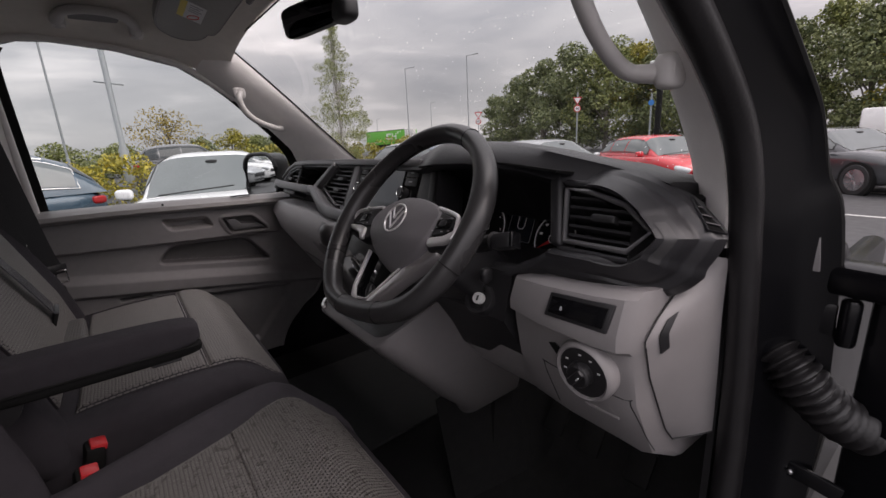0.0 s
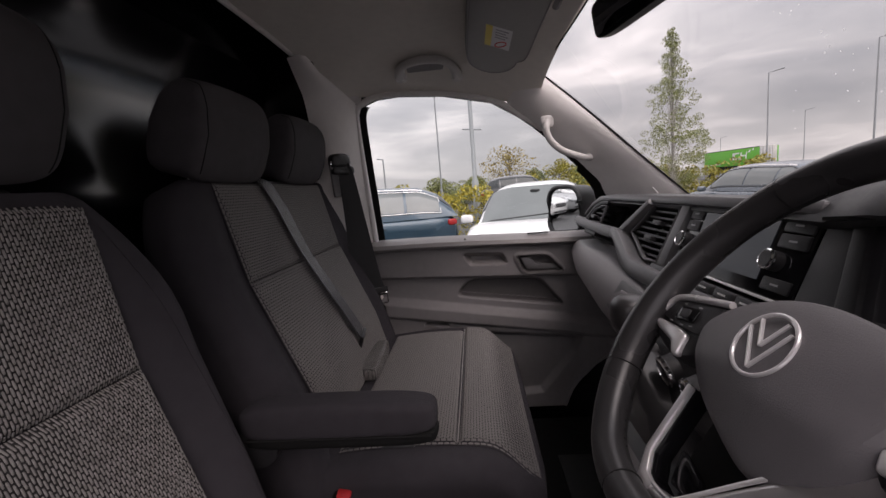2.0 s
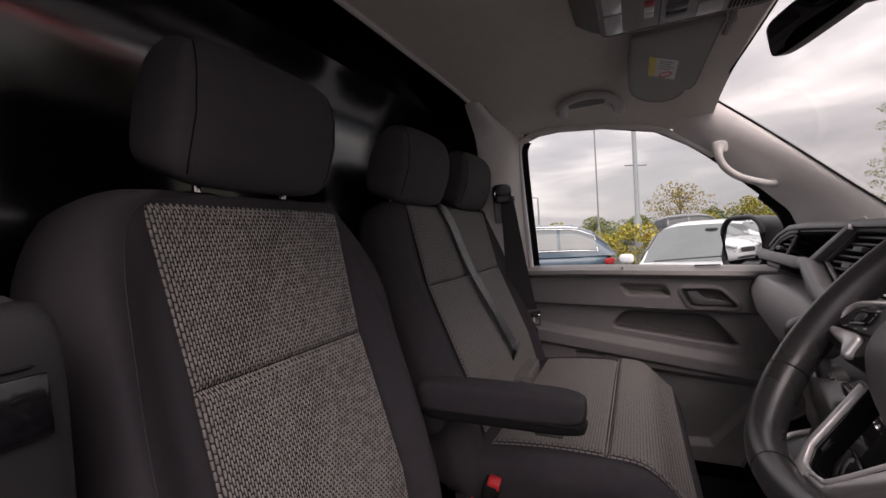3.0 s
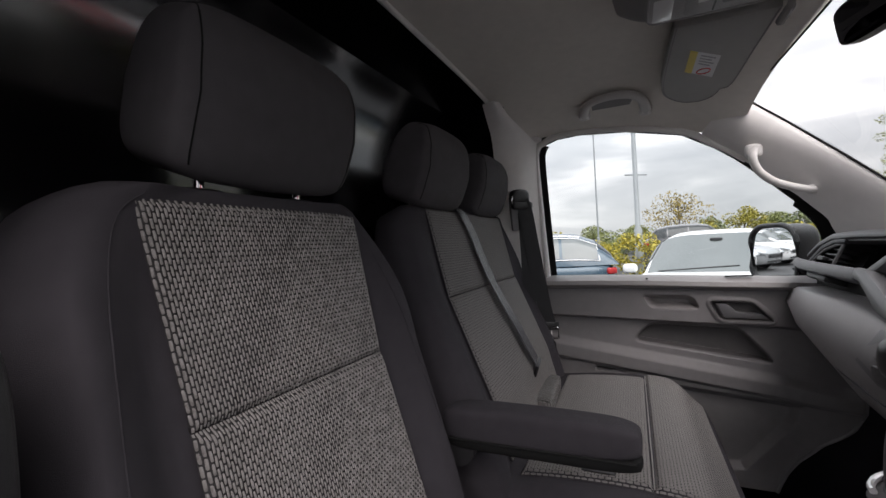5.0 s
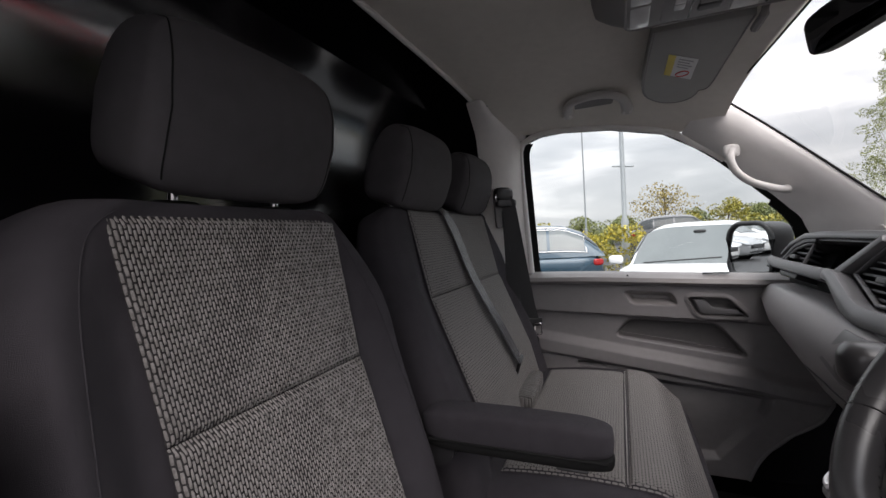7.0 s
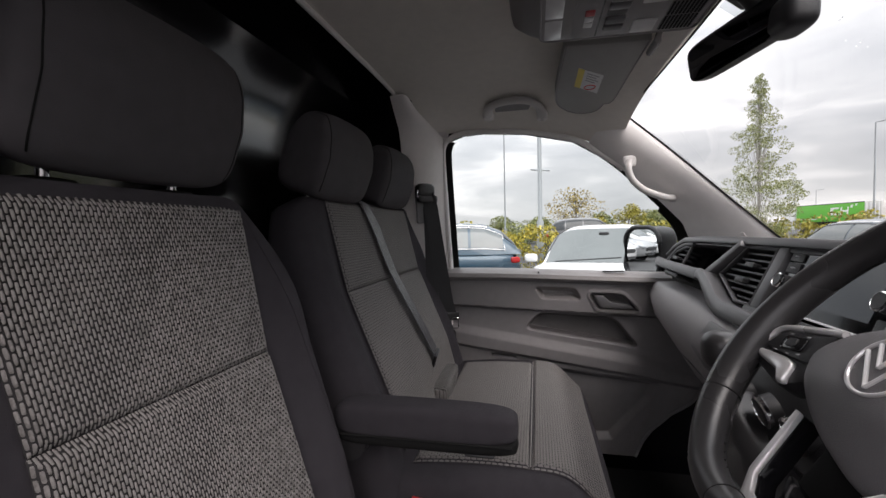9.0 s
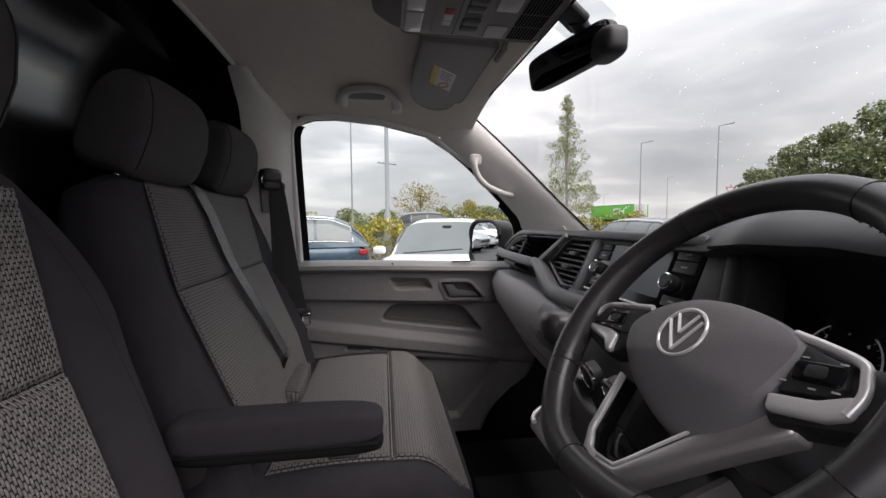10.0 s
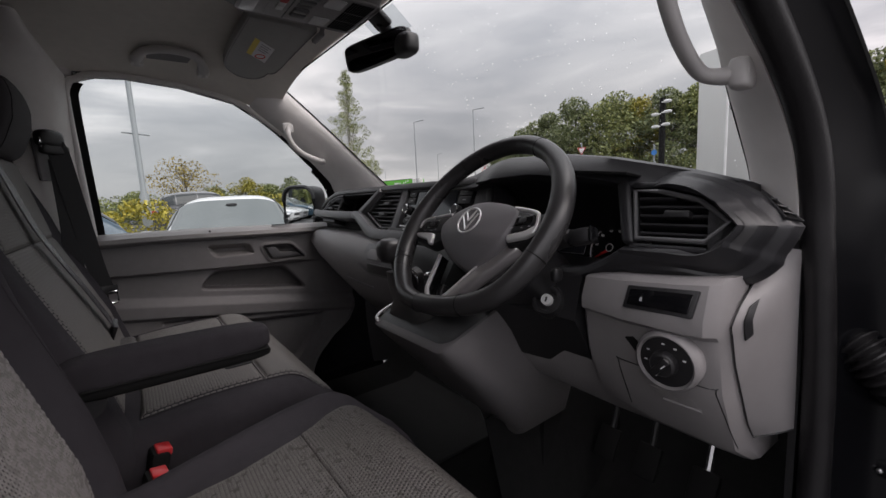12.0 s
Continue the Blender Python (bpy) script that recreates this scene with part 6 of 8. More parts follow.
for body_, pad_, edge_, key_, rock_ in SPOKES:
    lw = lambda u, v, d: wf(u, v, d - 0.006)
    sp_ = part("side_spoke", prism(body_, lw, -0.024, 0.004, 0.006), DASH2, whl, "black spoke")
    part("button_pad", prism(pad_, lw, 0.002, 0.010, 0.002), DASH2, sp_, "black button pad")
    part("spoke_edge", tube([lw(p.x, p.y, 0.008) for p in smooth_path([(u, v, 0) for u, v in edge_], 6)], 0.0036, 10), SATIN, sp_, "silver pad edge")
    part("lower_key", prism(key_, lw, 0.000, 0.010, 0.004, 3), SATIN, sp_, "satin silver key")
    ru, rv_ = rock_
    kp = part("rocker", prism(rrect(ru - 0.016, ru + 0.016, rv_ - 0.008, rv_ + 0.008, 0.004), lw, 0.009, 0.0125, 0.0015), GLOSSB, sp_, "gloss black rocker")
    part("rocker_cap", prism(rrect(ru - 0.007, ru + 0.007, rv_ - 0.005, rv_ + 0.005, 0.003), lw, 0.0122, 0.0142, 0.001), DASH2, kp)
    for bu, bv in ((-0.012, 0.011), (0.012, 0.010), (-0.020, -0.010), (0.014, -0.011), (0.0, -0.012)):
        part("button_print", prism(rrect(ru + bu - 0.0024, ru + bu + 0.0024, rv_ + bv - 0.0007, rv_ + bv + 0.0007, 0.0003), lw, 0.0095, 0.0105, 0.0), PRINTG, sp_)
# lower spoke: a thin bright frame down one side, a broad satin leg up the other
part("lower_spoke", prism([(-0.070, -0.046), (0.060, -0.046), (0.030, -0.090), (-0.016, -0.138), (-0.062, -0.138), (-0.072, -0.098)], wf, -0.050, -0.040, 0.006), RUBBER, whl, "dark lower spoke body")
part("lower_bar", prism([(0.072, -0.044), (0.098, -0.036), (0.108, -0.050), (0.078, -0.074), (0.050, -0.0975), (0.002, -0.140), (-0.012, -0.150), (-0.060, -0.150), (-0.050, -0.138), (-0.024, -0.137), (0.030, -0.083)], wf, -0.034, -0.010, 0.008, 4), SATINL, whl, "broad satin silver lower spoke")
LEFTBAR = [(-0.074, -0.050), (-0.082, -0.047), (-0.083, -0.118), (-0.072, -0.144), (-0.052, -0.148), (-0.050, -0.138), (-0.064, -0.134), (-0.0745, -0.118)]
part("lower_bar", prism(LEFTBAR, wf, -0.016, -0.010, 0.002), SATIN, whl, "narrow satin silver lower spoke")
part("lower_bar_side", prism(shrink(LEFTBAR, 0.02), wf, -0.034, -0.016, 0.001), GLOSSB, whl, "gloss black spoke flank")
part("lower_bar_edge", tube(smooth_path([wf(u, v, -0.0105) for u, v in ((0.090, -0.031), (0.071, -0.044), (0.030, -0.082), (-0.018, -0.132), (-0.030, -0.138), (-0.050, -0.138))], 6), 0.0018, 8), SATIN, whl, "bright spoke edge")
part("chin", prism([(-0.066, -0.100), (-0.030, -0.112), (-0.022, -0.132), (-0.056, -0.132)], wf, -0.036, -0.026, 0.004), GLOSSB, whl, "gloss black inlay between the spokes")
part("boss", lathe([(0.06, -0.12), (0.065, -0.08), (0.06, -0.045)], Matrix.Translation(WC) @ WN.to_track_quat("Z", "Y").to_matrix().to_4x4(), 32), DASH2, whl)

# pedals
for px, lab in ((0.36, "black rubber clutch pedal in the footwell"), (0.47, "black rubber brake pedal in the footwell"), (0.60, "black rubber accelerator pedal on a steel arm")):
    pd = thing("pedal", (px, 0.52, 0.72), lab, "pedal", "pedals")
    part("pad", box((px, 0.505, 0.745), (0.06, 0.018, 0.085), 0.006, (-35, 0, 0)), RUBBER, pd)
    part("arm", tube(smooth_path([(px, 0.525, 0.76), (px, 0.57, 0.90), (px, 0.56, 1.05)], 5), 0.008, 8), STEEL if px > 0.55 else DASH2, pd)


# ---- seats ----
def back_y(z, kind):
    if kind == "driver":
        return interp(z, [0.95, 1.10, 1.334, 1.553, 1.62], [-0.565, -0.585, -0.655, -0.703, -0.722])
    return interp(z, [0.95, 1.141, 1.379, 1.58, 1.62], [-0.520, -0.570, -0.668, -0.715, -0.728])


def back_section(z, x0, x1, kind, T, bol, bw, n=120):
    """One level of a backrest: rounded outline with side bolsters standing proud of the middle."""
    cx_, hw = (x0 + x1) / 2, (x1 - x0) / 2
    y0 = back_y(z, kind)
    lp = []
    for k in range(n):
        th = 2 * math.pi * k / n
        c, s = math.cos(th), math.sin(th)
        x = hw * math.copysign(abs(c) ** 0.42, c)
        y = T / 2 * math.copysign(abs(s) ** 0.5, s)
        if s > 0:
            e = hw - abs(x)
            y += bol * smoothstep(bw + 0.018, bw - 0.055, e) * smoothstep(-0.012, 0.030, e)
        lp.append(Vector((cx_ + x, y0 - T / 2 + y, z)))
    return lp


def backrest(x0, x1, kind, bol, bw, top=1.575):
    """Straight sides below, shoulders rounded over to the top."""
    loops = []
    zs = [0.945, 0.955, 0.98, 1.05, 1.15, 1.25, 1.33, 1.40, 1.44, 1.47, 1.495, 1.52, 1.54, 1.555, 1.570, 1.582, 1.592, 1.600, 1.605]
    for z in zs:
        zz = z if z < 1.33 else 1.33 + (z - 1.33) * (top - 1.33) / 0.275
        f = smoothstep(1.40, 1.60, z)
        q = min(1.0, max(0.0, (z - 1.455) / 0.152))
        in_ = 0.016 * f + 0.085 * (1 - math.sqrt(1 - q ** 2.6)) + 0.018 * smoothstep(0.98, 0.945, z)
        T = 0.125 - 0.02 * f - 0.055 * smoothstep(1.57, 1.606, z) - 0.03 * smoothstep(0.98, 0.945, z)
        loops.append(back_section(zz, x0 + in_, x1 - in_, kind, T, bol * (1 - 0.75 * f), bw))
    return loft(loops)


def beads(place, normal, width, left, right, v0, v1, pu=0.0036, pv=0.0113, rise=0.0017, seed=1, uneven=0.15):
    """Raised oval stitches in staggered columns; place(u, v) is the cloth's face, v the way the stitches run,
    left(v) and right(v) the panel's edges, which the columns follow."""
    V, F = [], []
    N = Vector(normal).normalized()
    su, hu = (-0.335, -0.20, 0.0, 0.20, 0.335), (0.0, 0.74, 1.0, 0.74, 0.0)
    sv, hv, wv = (-0.43, -0.36, -0.20, 0.20, 0.36, 0.43), (0.0, 0.60, 1.0, 1.0, 0.60, 0.0), (0.62, 0.90, 1.0, 1.0, 0.90, 0.62)
    nu, nv = int(width / pu), int((v1 - v0) / pv) + 1
    R = random.Random(seed)
    for i in range(nu):
        for j in range(-1, nv + 1):
            cv = v0 + (j + (0.5 if i % 2 else 1.0)) * pv
            if cv + pv * 0.3 < v0 or cv - pv * 0.3 > v1:
                continue
            base, k_, tl = len(V), rise * R.uniform(1 - uneven, 1 + uneven), R.uniform(-0.0004, 0.0004)
            for b_, hb, w_ in zip(sv, hv, wv):
                v = min(v1, max(v0, cv + b_ * pv))
                a0, a1 = left(v), right(v)
                for a_, ha in zip(su, hu):
                    u = lerp(a0, a1, (i + 0.5 + a_ * w_) / nu) + tl * b_
                    V.append(place(u, v) + N * (k_ * min(ha, hb) + 0.0002))
            for r_ in range(5):
                for c_ in range(4):
                    o = base + r_ * 5 + c_
                    F.append((o, o + 1, o + 6, o + 5))
    me = bpy.data.meshes.new("stitches")
    me.from_pydata(V, [], F)
    for p in me.polygons:
        p.use_smooth = True
    return me


def bead_part(me, material, parent):
    me.materials.append(material)
    ob = new("raised_stitches", me)
    ob.parent = parent
    if parent.parent is None and not parent["local"]:
        ob.matrix_parent_inverse = parent.matrix_basis.inverted()
    return tagged(ob, "raised oval grey stitches", "", "", "stuff")


def face_patch(x0, x1, z0, z1, kind, proud, nx=24, nz=22, taper=0.0):
    """A cloth panel lying on a backrest's face, with softly sunk edges."""
    def fn(u, v):
        z = lerp(z0, z1, v)
        a, c = lerp(x0, x0 + taper, v), lerp(x1, x1 - taper, v)
        x = lerp(a, c, u)
        e = min(x - a, c - x, (z - z0) * 1.0, (z1 - z) * 1.0)
        return Vector((x, back_y(z, kind) + 0.003 + proud * smoothstep(-0.002, 0.010, e) + 0.0006 * math.sin(u * 9 + v * 4), z))
    return sheet(fn, nx, nz, -0.010)


def cushion(x0, x1, y0, y1, z, bol, bw, front=0.16, n=64, edge=None):
    """A seat cushion lofted from back to front, rounded over its front edge."""
    loops = []
    for k in range(17):
        t = k / 16
        y = lerp(y0, y1, t)
        drop = 0.085 * smoothstep(y1 - 0.13, y1 + 0.015, y) ** 1.6
        zt = z + 0.018 * math.sin(math.pi * min(1, t * 1.1)) * 0.8 - drop + 0.010 * t
        H = front - drop * 0.6
        sh = 0.025 * smoothstep(y1 - 0.06, y1, y)
        lp = []
        for q in range(n):
            th = 2 * math.pi * q / n
            c, s = math.cos(th), math.sin(th)
            xl = edge(y) if edge else x0
            hw = (x1 - xl) / 2 - sh
            x, dz = hw * math.copysign(abs(c) ** 0.38, c), H / 2 * math.copysign(abs(s) ** 0.32, s)
            if s > 0:
                e = hw - abs(x)
                dz += bol * smoothstep(bw + 0.03, bw - 0.02, e) * smoothstep(-0.01, 0.03, e)
            lp.append(Vector(((xl + x1) / 2 + x, y, zt - H / 2 + dz)))
        loops.append(lp)
    loops.append([lerp(p, sum(loops[-1], Vector()) / n, 0.25) + Vector((0, 0.012, 0)) for p in loops[-1]])
    return loft(loops)


def cushion_patch(x0, x1, y0, y1, zf, proud=0.013, nx=40, ny=30, edge=None):
    def fn(u, v):
        y = lerp(y0, y1, v)
        xl = edge(y) if edge else x0
        x = lerp(xl, x1, u)
        e = min(x - xl, x1 - x, y - y0, y1 - y)
        return Vector((x, y, zf(x, y) + proud * smoothstep(-0.002, 0.014, e) - 0.007))
    return sheet(fn, nx, ny, -0.002)


def headrest(c, size, label, group, lean=19.0):
    hr = thing("headrest", c, label, "headrest", group)
    m = Matrix.Rotation(radians(-lean), 4, "X")
    body = pillow((0, 0, 0), size, 0.30, 0.24, nu=80, nv=36, shape=lambda p: (p.x * (1 - 0.06 * max(0, p.z) ** 2), (p.y + 0.16 * (1 - p.x * p.x) * (p.y > 0)) * (1 - 0.60 * max(0, p.z) ** 1.7 - 0.16 * max(0, -p.z) ** 2.5), p.z * (1 - 0.05 * p.x * p.x)))
    body.transform(Matrix.Translation(c) @ m)
    tree = BVHTree.FromBMesh(body)
    part("pad", body, CLOTHH, hr, smooth=80)
    for sx in (-1, 1):
        sp_ = []
        for k in range(33):
            q = lerp(-0.97, 0.99, k / 32)
            hit = tree.ray_cast(Vector((c[0] + sx * size[0] * (0.436 - 0.026 * max(0, q) ** 2 - 0.02 * abs(q) ** 8), c[1] + 0.5, c[2] + q * size[2] / 2 * 0.94)), Vector((0, -1, 0)))[0]
            if hit:
                sp_.append(hit + Vector((0, 0.0002, 0)))
        part("piping", tube(sp_, 0.0010, 6), RUBBER, hr, "dark seam")
        px = c[0] + sx * 0.0775
        part("post", tube([(px, c[1] - 0.030, c[2] - size[2] / 2 - 0.05), (px, c[1] - 0.020, c[2] - size[2] / 2 + 0.03)], 0.006, 12), CHROME, hr, "chrome post")
        part("guide", pillow((px, c[1] - 0.026, c[2] - size[2] / 2 - 0.014), (0.062, 0.032, 0.014), 0.5, 0.6, nu=16, nv=8), RUBBER, hr, "black post guide")
    return hr


# driver seat
ds = thing("driver_seat", (0.378, -0.35, 0.62), "driver seat in charcoal cloth with woven grey inserts", "car seat")
dx0, dx1 = 0.128, 0.640
bk_ = backrest(dx0, dx1, "driver", 0.050, 0.080, 1.568)
skin = BVHTree.FromBMesh(bk_)
dback = part("backrest", bk_, CLOTH, ds, "charcoal cloth backrest", smooth=70)
for pth in ([(0.612, 1.05), (0.606, 1.20), (0.598, 1.34), (0.588, 1.43), (0.572, 1.50), (0.555, 1.538), (0.530, 1.558)], [(0.156, 1.05), (0.162, 1.20), (0.170, 1.34), (0.180, 1.43), (0.196, 1.50), (0.213, 1.538), (0.236, 1.558)]):
    sp_ = []
    for p in smooth_path([(x, z, 0) for x, z in pth], 6):
        hit = skin.ray_cast(Vector((p.x, 0.2, p.y)), Vector((0, -1, 0)))[0]
        if hit:
            sp_.append(hit + Vector((0, 0.0004, 0)))
    part("seam", tube(sp_, 0.0008, 6), CLOTH, dback, "stitched seam")
for x0_, x1_, z0_, z1_, pr_, tp_, lab in ((0.222, 0.529, 1.3355, 1.552, 0.006, -0.013, "upper woven grey panel"), (0.218, 0.534, 1.02, 1.3345, 0.009, 0.004, "lower woven grey panel")):
    ins_ = part("back_insert", face_patch(x0_, x1_, z0_, z1_, "driver", pr_, 48, 40, tp_), UNDER, ds, lab)
    lf = lambda v, q=(x0_, z0_, z1_, tp_): q[0] + q[3] * (v - q[1]) / (q[2] - q[1])
    rt = lambda v, q=(x1_, z0_, z1_, tp_): q[0] - q[3] * (v - q[1]) / (q[2] - q[1])
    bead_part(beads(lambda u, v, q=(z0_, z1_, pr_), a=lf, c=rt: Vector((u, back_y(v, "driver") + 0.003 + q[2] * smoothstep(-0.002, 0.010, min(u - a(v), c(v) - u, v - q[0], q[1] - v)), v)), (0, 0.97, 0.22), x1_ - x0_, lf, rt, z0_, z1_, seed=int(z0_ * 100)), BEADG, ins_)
part("cushion", cushion(0.158, 0.635, -0.60, -0.068, 1.012, 0.020, 0.055, edge=lambda y: interp(y, [-0.60, -0.50, -0.41, -0.265, -0.20, -0.15, -0.10, -0.068], [0.19, 0.185, 0.160, 0.108, 0.090, 0.088, 0.105, 0.125])), CLOTH, ds, "charcoal cloth seat cushion", smooth=70)


def dz(x, y):
    t = (y + 0.60) / 0.532
    drop = 0.085 * smoothstep(-0.068 - 0.13, -0.068 + 0.015, y) ** 1.6
    return 1.012 + 0.0144 * math.sin(math.pi * min(1, t * 1.1)) - drop + 0.010 * t


def dedge(y):
    """The far edge of the driver's seat panel flares towards the front."""
    return interp(y, [-0.535, -0.40, -0.35, -0.29, -0.25, -0.22, -0.18, -0.14, -0.09], [0.285, 0.278, 0.264, 0.242, 0.220, 0.198, 0.180, 0.176, 0.200])


for y0_, y1_, lab in ((-0.535, -0.272, "woven grey seat panel"), (-0.2865, -0.066, "woven grey front seat panel")):
    ins_ = part("seat_insert", cushion_patch(0.214, 0.545, y0_, y1_, dz, 0.009, edge=dedge), UNDER, ds, lab)
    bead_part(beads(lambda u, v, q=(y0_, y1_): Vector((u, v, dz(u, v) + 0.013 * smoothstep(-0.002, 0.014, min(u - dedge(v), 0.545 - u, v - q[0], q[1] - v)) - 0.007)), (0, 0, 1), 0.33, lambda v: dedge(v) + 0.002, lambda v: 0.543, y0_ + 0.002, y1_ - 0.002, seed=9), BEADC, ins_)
part("base", box((0.38, -0.36, 0.74), (0.44, 0.46, 0.28), 0.02), DASH2, ds, "black seat base")
for sx, x in ((-1, 0.098), (1, 0.707)):
    if sx < 0:
        arm = pillow((x, -0.442, 1.190), (0.064, 0.318, 0.060), 0.45, 0.38, nu=32, nv=20, shape=lambda p: (p.x, p.y, p.z * (1 - 0.10 * (p.y > 0) * p.y)))
        a1 = part("armrest", arm, CLOTH, ds, "padded charcoal armrest folded down", smooth=70)
        part("armrest_base", pillow((x, -0.440, 1.160), (0.060, 0.314, 0.026), 0.5, 0.35, nu=28, nv=12), RUBBER, a1, "black plastic armrest underside")
        part("armrest_joint", tube([(x + 0.0318, y, 1.168) for y in np.linspace(-0.585, -0.292, 12)], 0.0022, 6), RUBBER, a1)
        part("armrest_catch", box((x + 0.010, -0.345, 1.147), (0.03, 0.05, 0.008), 0.004), DASH2, a1)
    else:
        arm = pillow((x, -0.645, 1.285), (0.082, 0.085, 0.370), 0.38, 0.45, nu=32, nv=22)
        a2 = part("armrest", arm, CLOTH, ds, "charcoal armrest folded upright", smooth=70)
        part("armrest_base", pillow((x - 0.004, -0.606, 1.283), (0.074, 0.064, 0.362), 0.30, 0.42, nu=28, nv=22), DASH2, a2, "black plastic armrest underside")
        part("armrest_catch", box((x - 0.006, -0.577, 1.392), (0.040, 0.012, 0.046), 0.004, (6, 0, 0)), GLOSSB, a2, "glossy black catch")
        part("armrest_band", tube([(x - 0.004 + 0.0375 * math.cos(a), -0.606 + 0.0325 * math.sin(a), 1.420) for a in np.linspace(0, 2 * math.pi, 25)[:-1]], 0.0016, 5, closed=True), RUBBER, a2, "dark joint line")
part("recliner_pivot", lathe([(0.034, 0.0), (0.034, 0.02), (0.028, 0.026)], Matrix.Translation((0.120, -0.575, 1.150)) @ Matrix.Rotation(radians(-90), 4, "Y"), 24), DASH2, ds)
headrest((0.368, -0.716, 1.677), (0.285, 0.112, 0.190), "charcoal cloth headrest of the driver seat", "headrests")

# passenger bench
pb = thing("passenger_bench", (-0.36, -0.35, 0.62), "double passenger bench in charcoal cloth with woven grey inserts", "bench seat")
part("backrest", backrest(-0.795, 0.040, "bench", 0.026, 0.110, 1.592), CLOTH, pb, "charcoal cloth backrest", smooth=70)
for x0_, z0_, z1_, lab in ((-0.650, 1.3795, 1.584, "upper woven grey panel"), (-0.655, 1.03, 1.3785, "lower woven grey panel")):
    ins_ = part("back_insert", face_patch(x0_, -0.085, z0_, z1_, "bench", 0.005, 36, 24), CLOTH, pb, lab)
    bead_part(beads(lambda u, v, q=(x0_, z0_, z1_): Vector((u, back_y(v, "bench") + 0.003 + 0.005 * smoothstep(-0.002, 0.010, min(u - q[0], -0.085 - u, v - q[1], q[2] - v)), v)), (0, 0.95, 0.3), -0.085 - x0_, lambda v, a=x0_: a, lambda v: -0.085, z0_, z1_, pu=0.0048, pv=0.0122, rise=0.0020, uneven=0.03, seed=int(z0_ * 100)), BEADB, ins_)
part("cushion", cushion(-0.790, 0.018, -0.575, -0.105, 1.022, 0.008, 0.05, 0.20), CLOTH, pb, "charcoal cloth bench cushion", smooth=70)


def bz(x, y):
    t = (y + 0.575) / 0.47
    drop = 0.085 * smoothstep(-0.105 - 0.13, -0.105 + 0.015, y) ** 1.6
    return 1.022 + 0.0144 * math.sin(math.pi * min(1, t * 1.1)) - drop + 0.010 * t


for x0_, y0_, y1_, lab in ((-0.700, -0.510, -0.269, "woven grey seat panel"), (-0.735, -0.267, -0.105, "woven grey front seat panel")):
    ins_ = part("seat_insert", cushion_patch(x0_, -0.048, y0_, y1_, bz, 0.009, 40, 44), CLOTH, pb, lab)
    bead_part(beads(lambda u, v, q=(x0_, y0_, y1_): Vector((u, v, bz(u, v) + 0.011 * smoothstep(-0.002, 0.010, min(u - q[0], -0.048 - u, v - q[1], q[2] - v)) - 0.007)), (0, 0, 1), -0.048 - x0_, lambda v, a=x0_: a, lambda v: -0.048, y0_, y1_, pu=0.0048, pv=0.0122, rise=0.0020, uneven=0.03, seed=int(-y0_ * 100)), BEADB, ins_)
part("seam", tube([(x, -0.268, bz(x, -0.268) + 0.0005) for x in np.linspace(-0.72, -0.05, 40)], 0.0013, 6), SEAMG, pb, "pale stitched seam")
part("base", box((-0.37, -0.36, 0.76), (0.74, 0.42, 0.32), 0.02), DASH2, pb, "black bench base")
part("joint_roll", pillow((-0.47, -0.532, 1.048), (0.230, 0.060, 0.050), 0.45, 0.30, pose(0, 0, 0, 0, 0, 3)), WEAVEFC, pb, "small woven bolster at the seat joint")
headrest((-0.138, -0.716, 1.683), (0.262, 0.112, 0.186), "charcoal cloth headrest of the middle seat", "headrests")
headrest((-0.505, -0.716, 1.683), (0.262, 0.112, 0.186), "charcoal cloth headrest of the outer seat", "headrests")


# ---- belts ----
def ribbon(pts, width, side, thick=0.0014, n=8):
    P = smooth_path(pts, n)
    S = Vector(side).normalized()
    loops = []
    for i, p in enumerate(P):
        t = (P[min(i + 1, len(P) - 1)] - P[max(i - 1, 0)]).normalized()
        s = (S - t * S.dot(t)).normalized()
        q = t.cross(s)
        loops.append([p + s * width / 2 + q * thick, p - s * width / 2 + q * thick, p - s * width / 2 - q * thick, p + s * width / 2 - q * thick])
    return loft(loops)


mb = thing("seat_belt", (-0.36, -0.6, 1.1), "black lap and shoulder belt across the middle seat back", "seat belt", "belts")
part("webbing", ribbon([(-0.235, -0.760, 1.600), (-0.258, -0.708, 1.594), (-0.292, -0.682, 1.540), (-0.337, -0.645, 1.400), (-0.386, -0.580, 1.240), (-0.414, -0.548, 1.155)], 0.045, (1.0, -0.10, 0.2)), BELT, mb)
part("tongue", box((-0.420, -0.548, 1.135), (0.044, 0.010, 0.040), 0.002, (-20, 20, 0)), DASH2, mb, "black tongue cover")
ob_ = thing("seat_belt", (-0.70, -0.62, 1.3), "black belt hanging from the passenger door pillar", "seat belt", "belts")
part("webbing", ribbon([(-0.668, -0.628, 1.640), (-0.680, -0.618, 1.600), (-0.705, -0.602, 1.450), (-0.738, -0.580, 1.250), (-0.752, -0.565, 1.180)], 0.048, (0.35, -1, 0)), BELTB, ob_)
part("webbing", ribbon([(-0.690, -0.625, 1.600), (-0.705, -0.625, 1.40), (-0.735, -0.64, 1.10), (-0.745, -0.655, 0.90)], 0.046, (0.35, -1, 0)), BELTB, ob_)
part("tongue", box((-0.752, -0.560, 1.190), (0.050, 0.010, 0.030), 0.003, (0, 0, -60)), DASH2, ob_, "black tongue cover")
tq = tube([Vector((-0.752, -0.553, 1.166)) + Vector((0.4 * u, -0.9 * u, v)) for u, v in rrect(-0.014, 0.014, -0.020, 0.018, 0.004)], 0.003, 6, closed=True)
part("tongue_plate", tq, CHROME, ob_, "bright steel belt tongue")
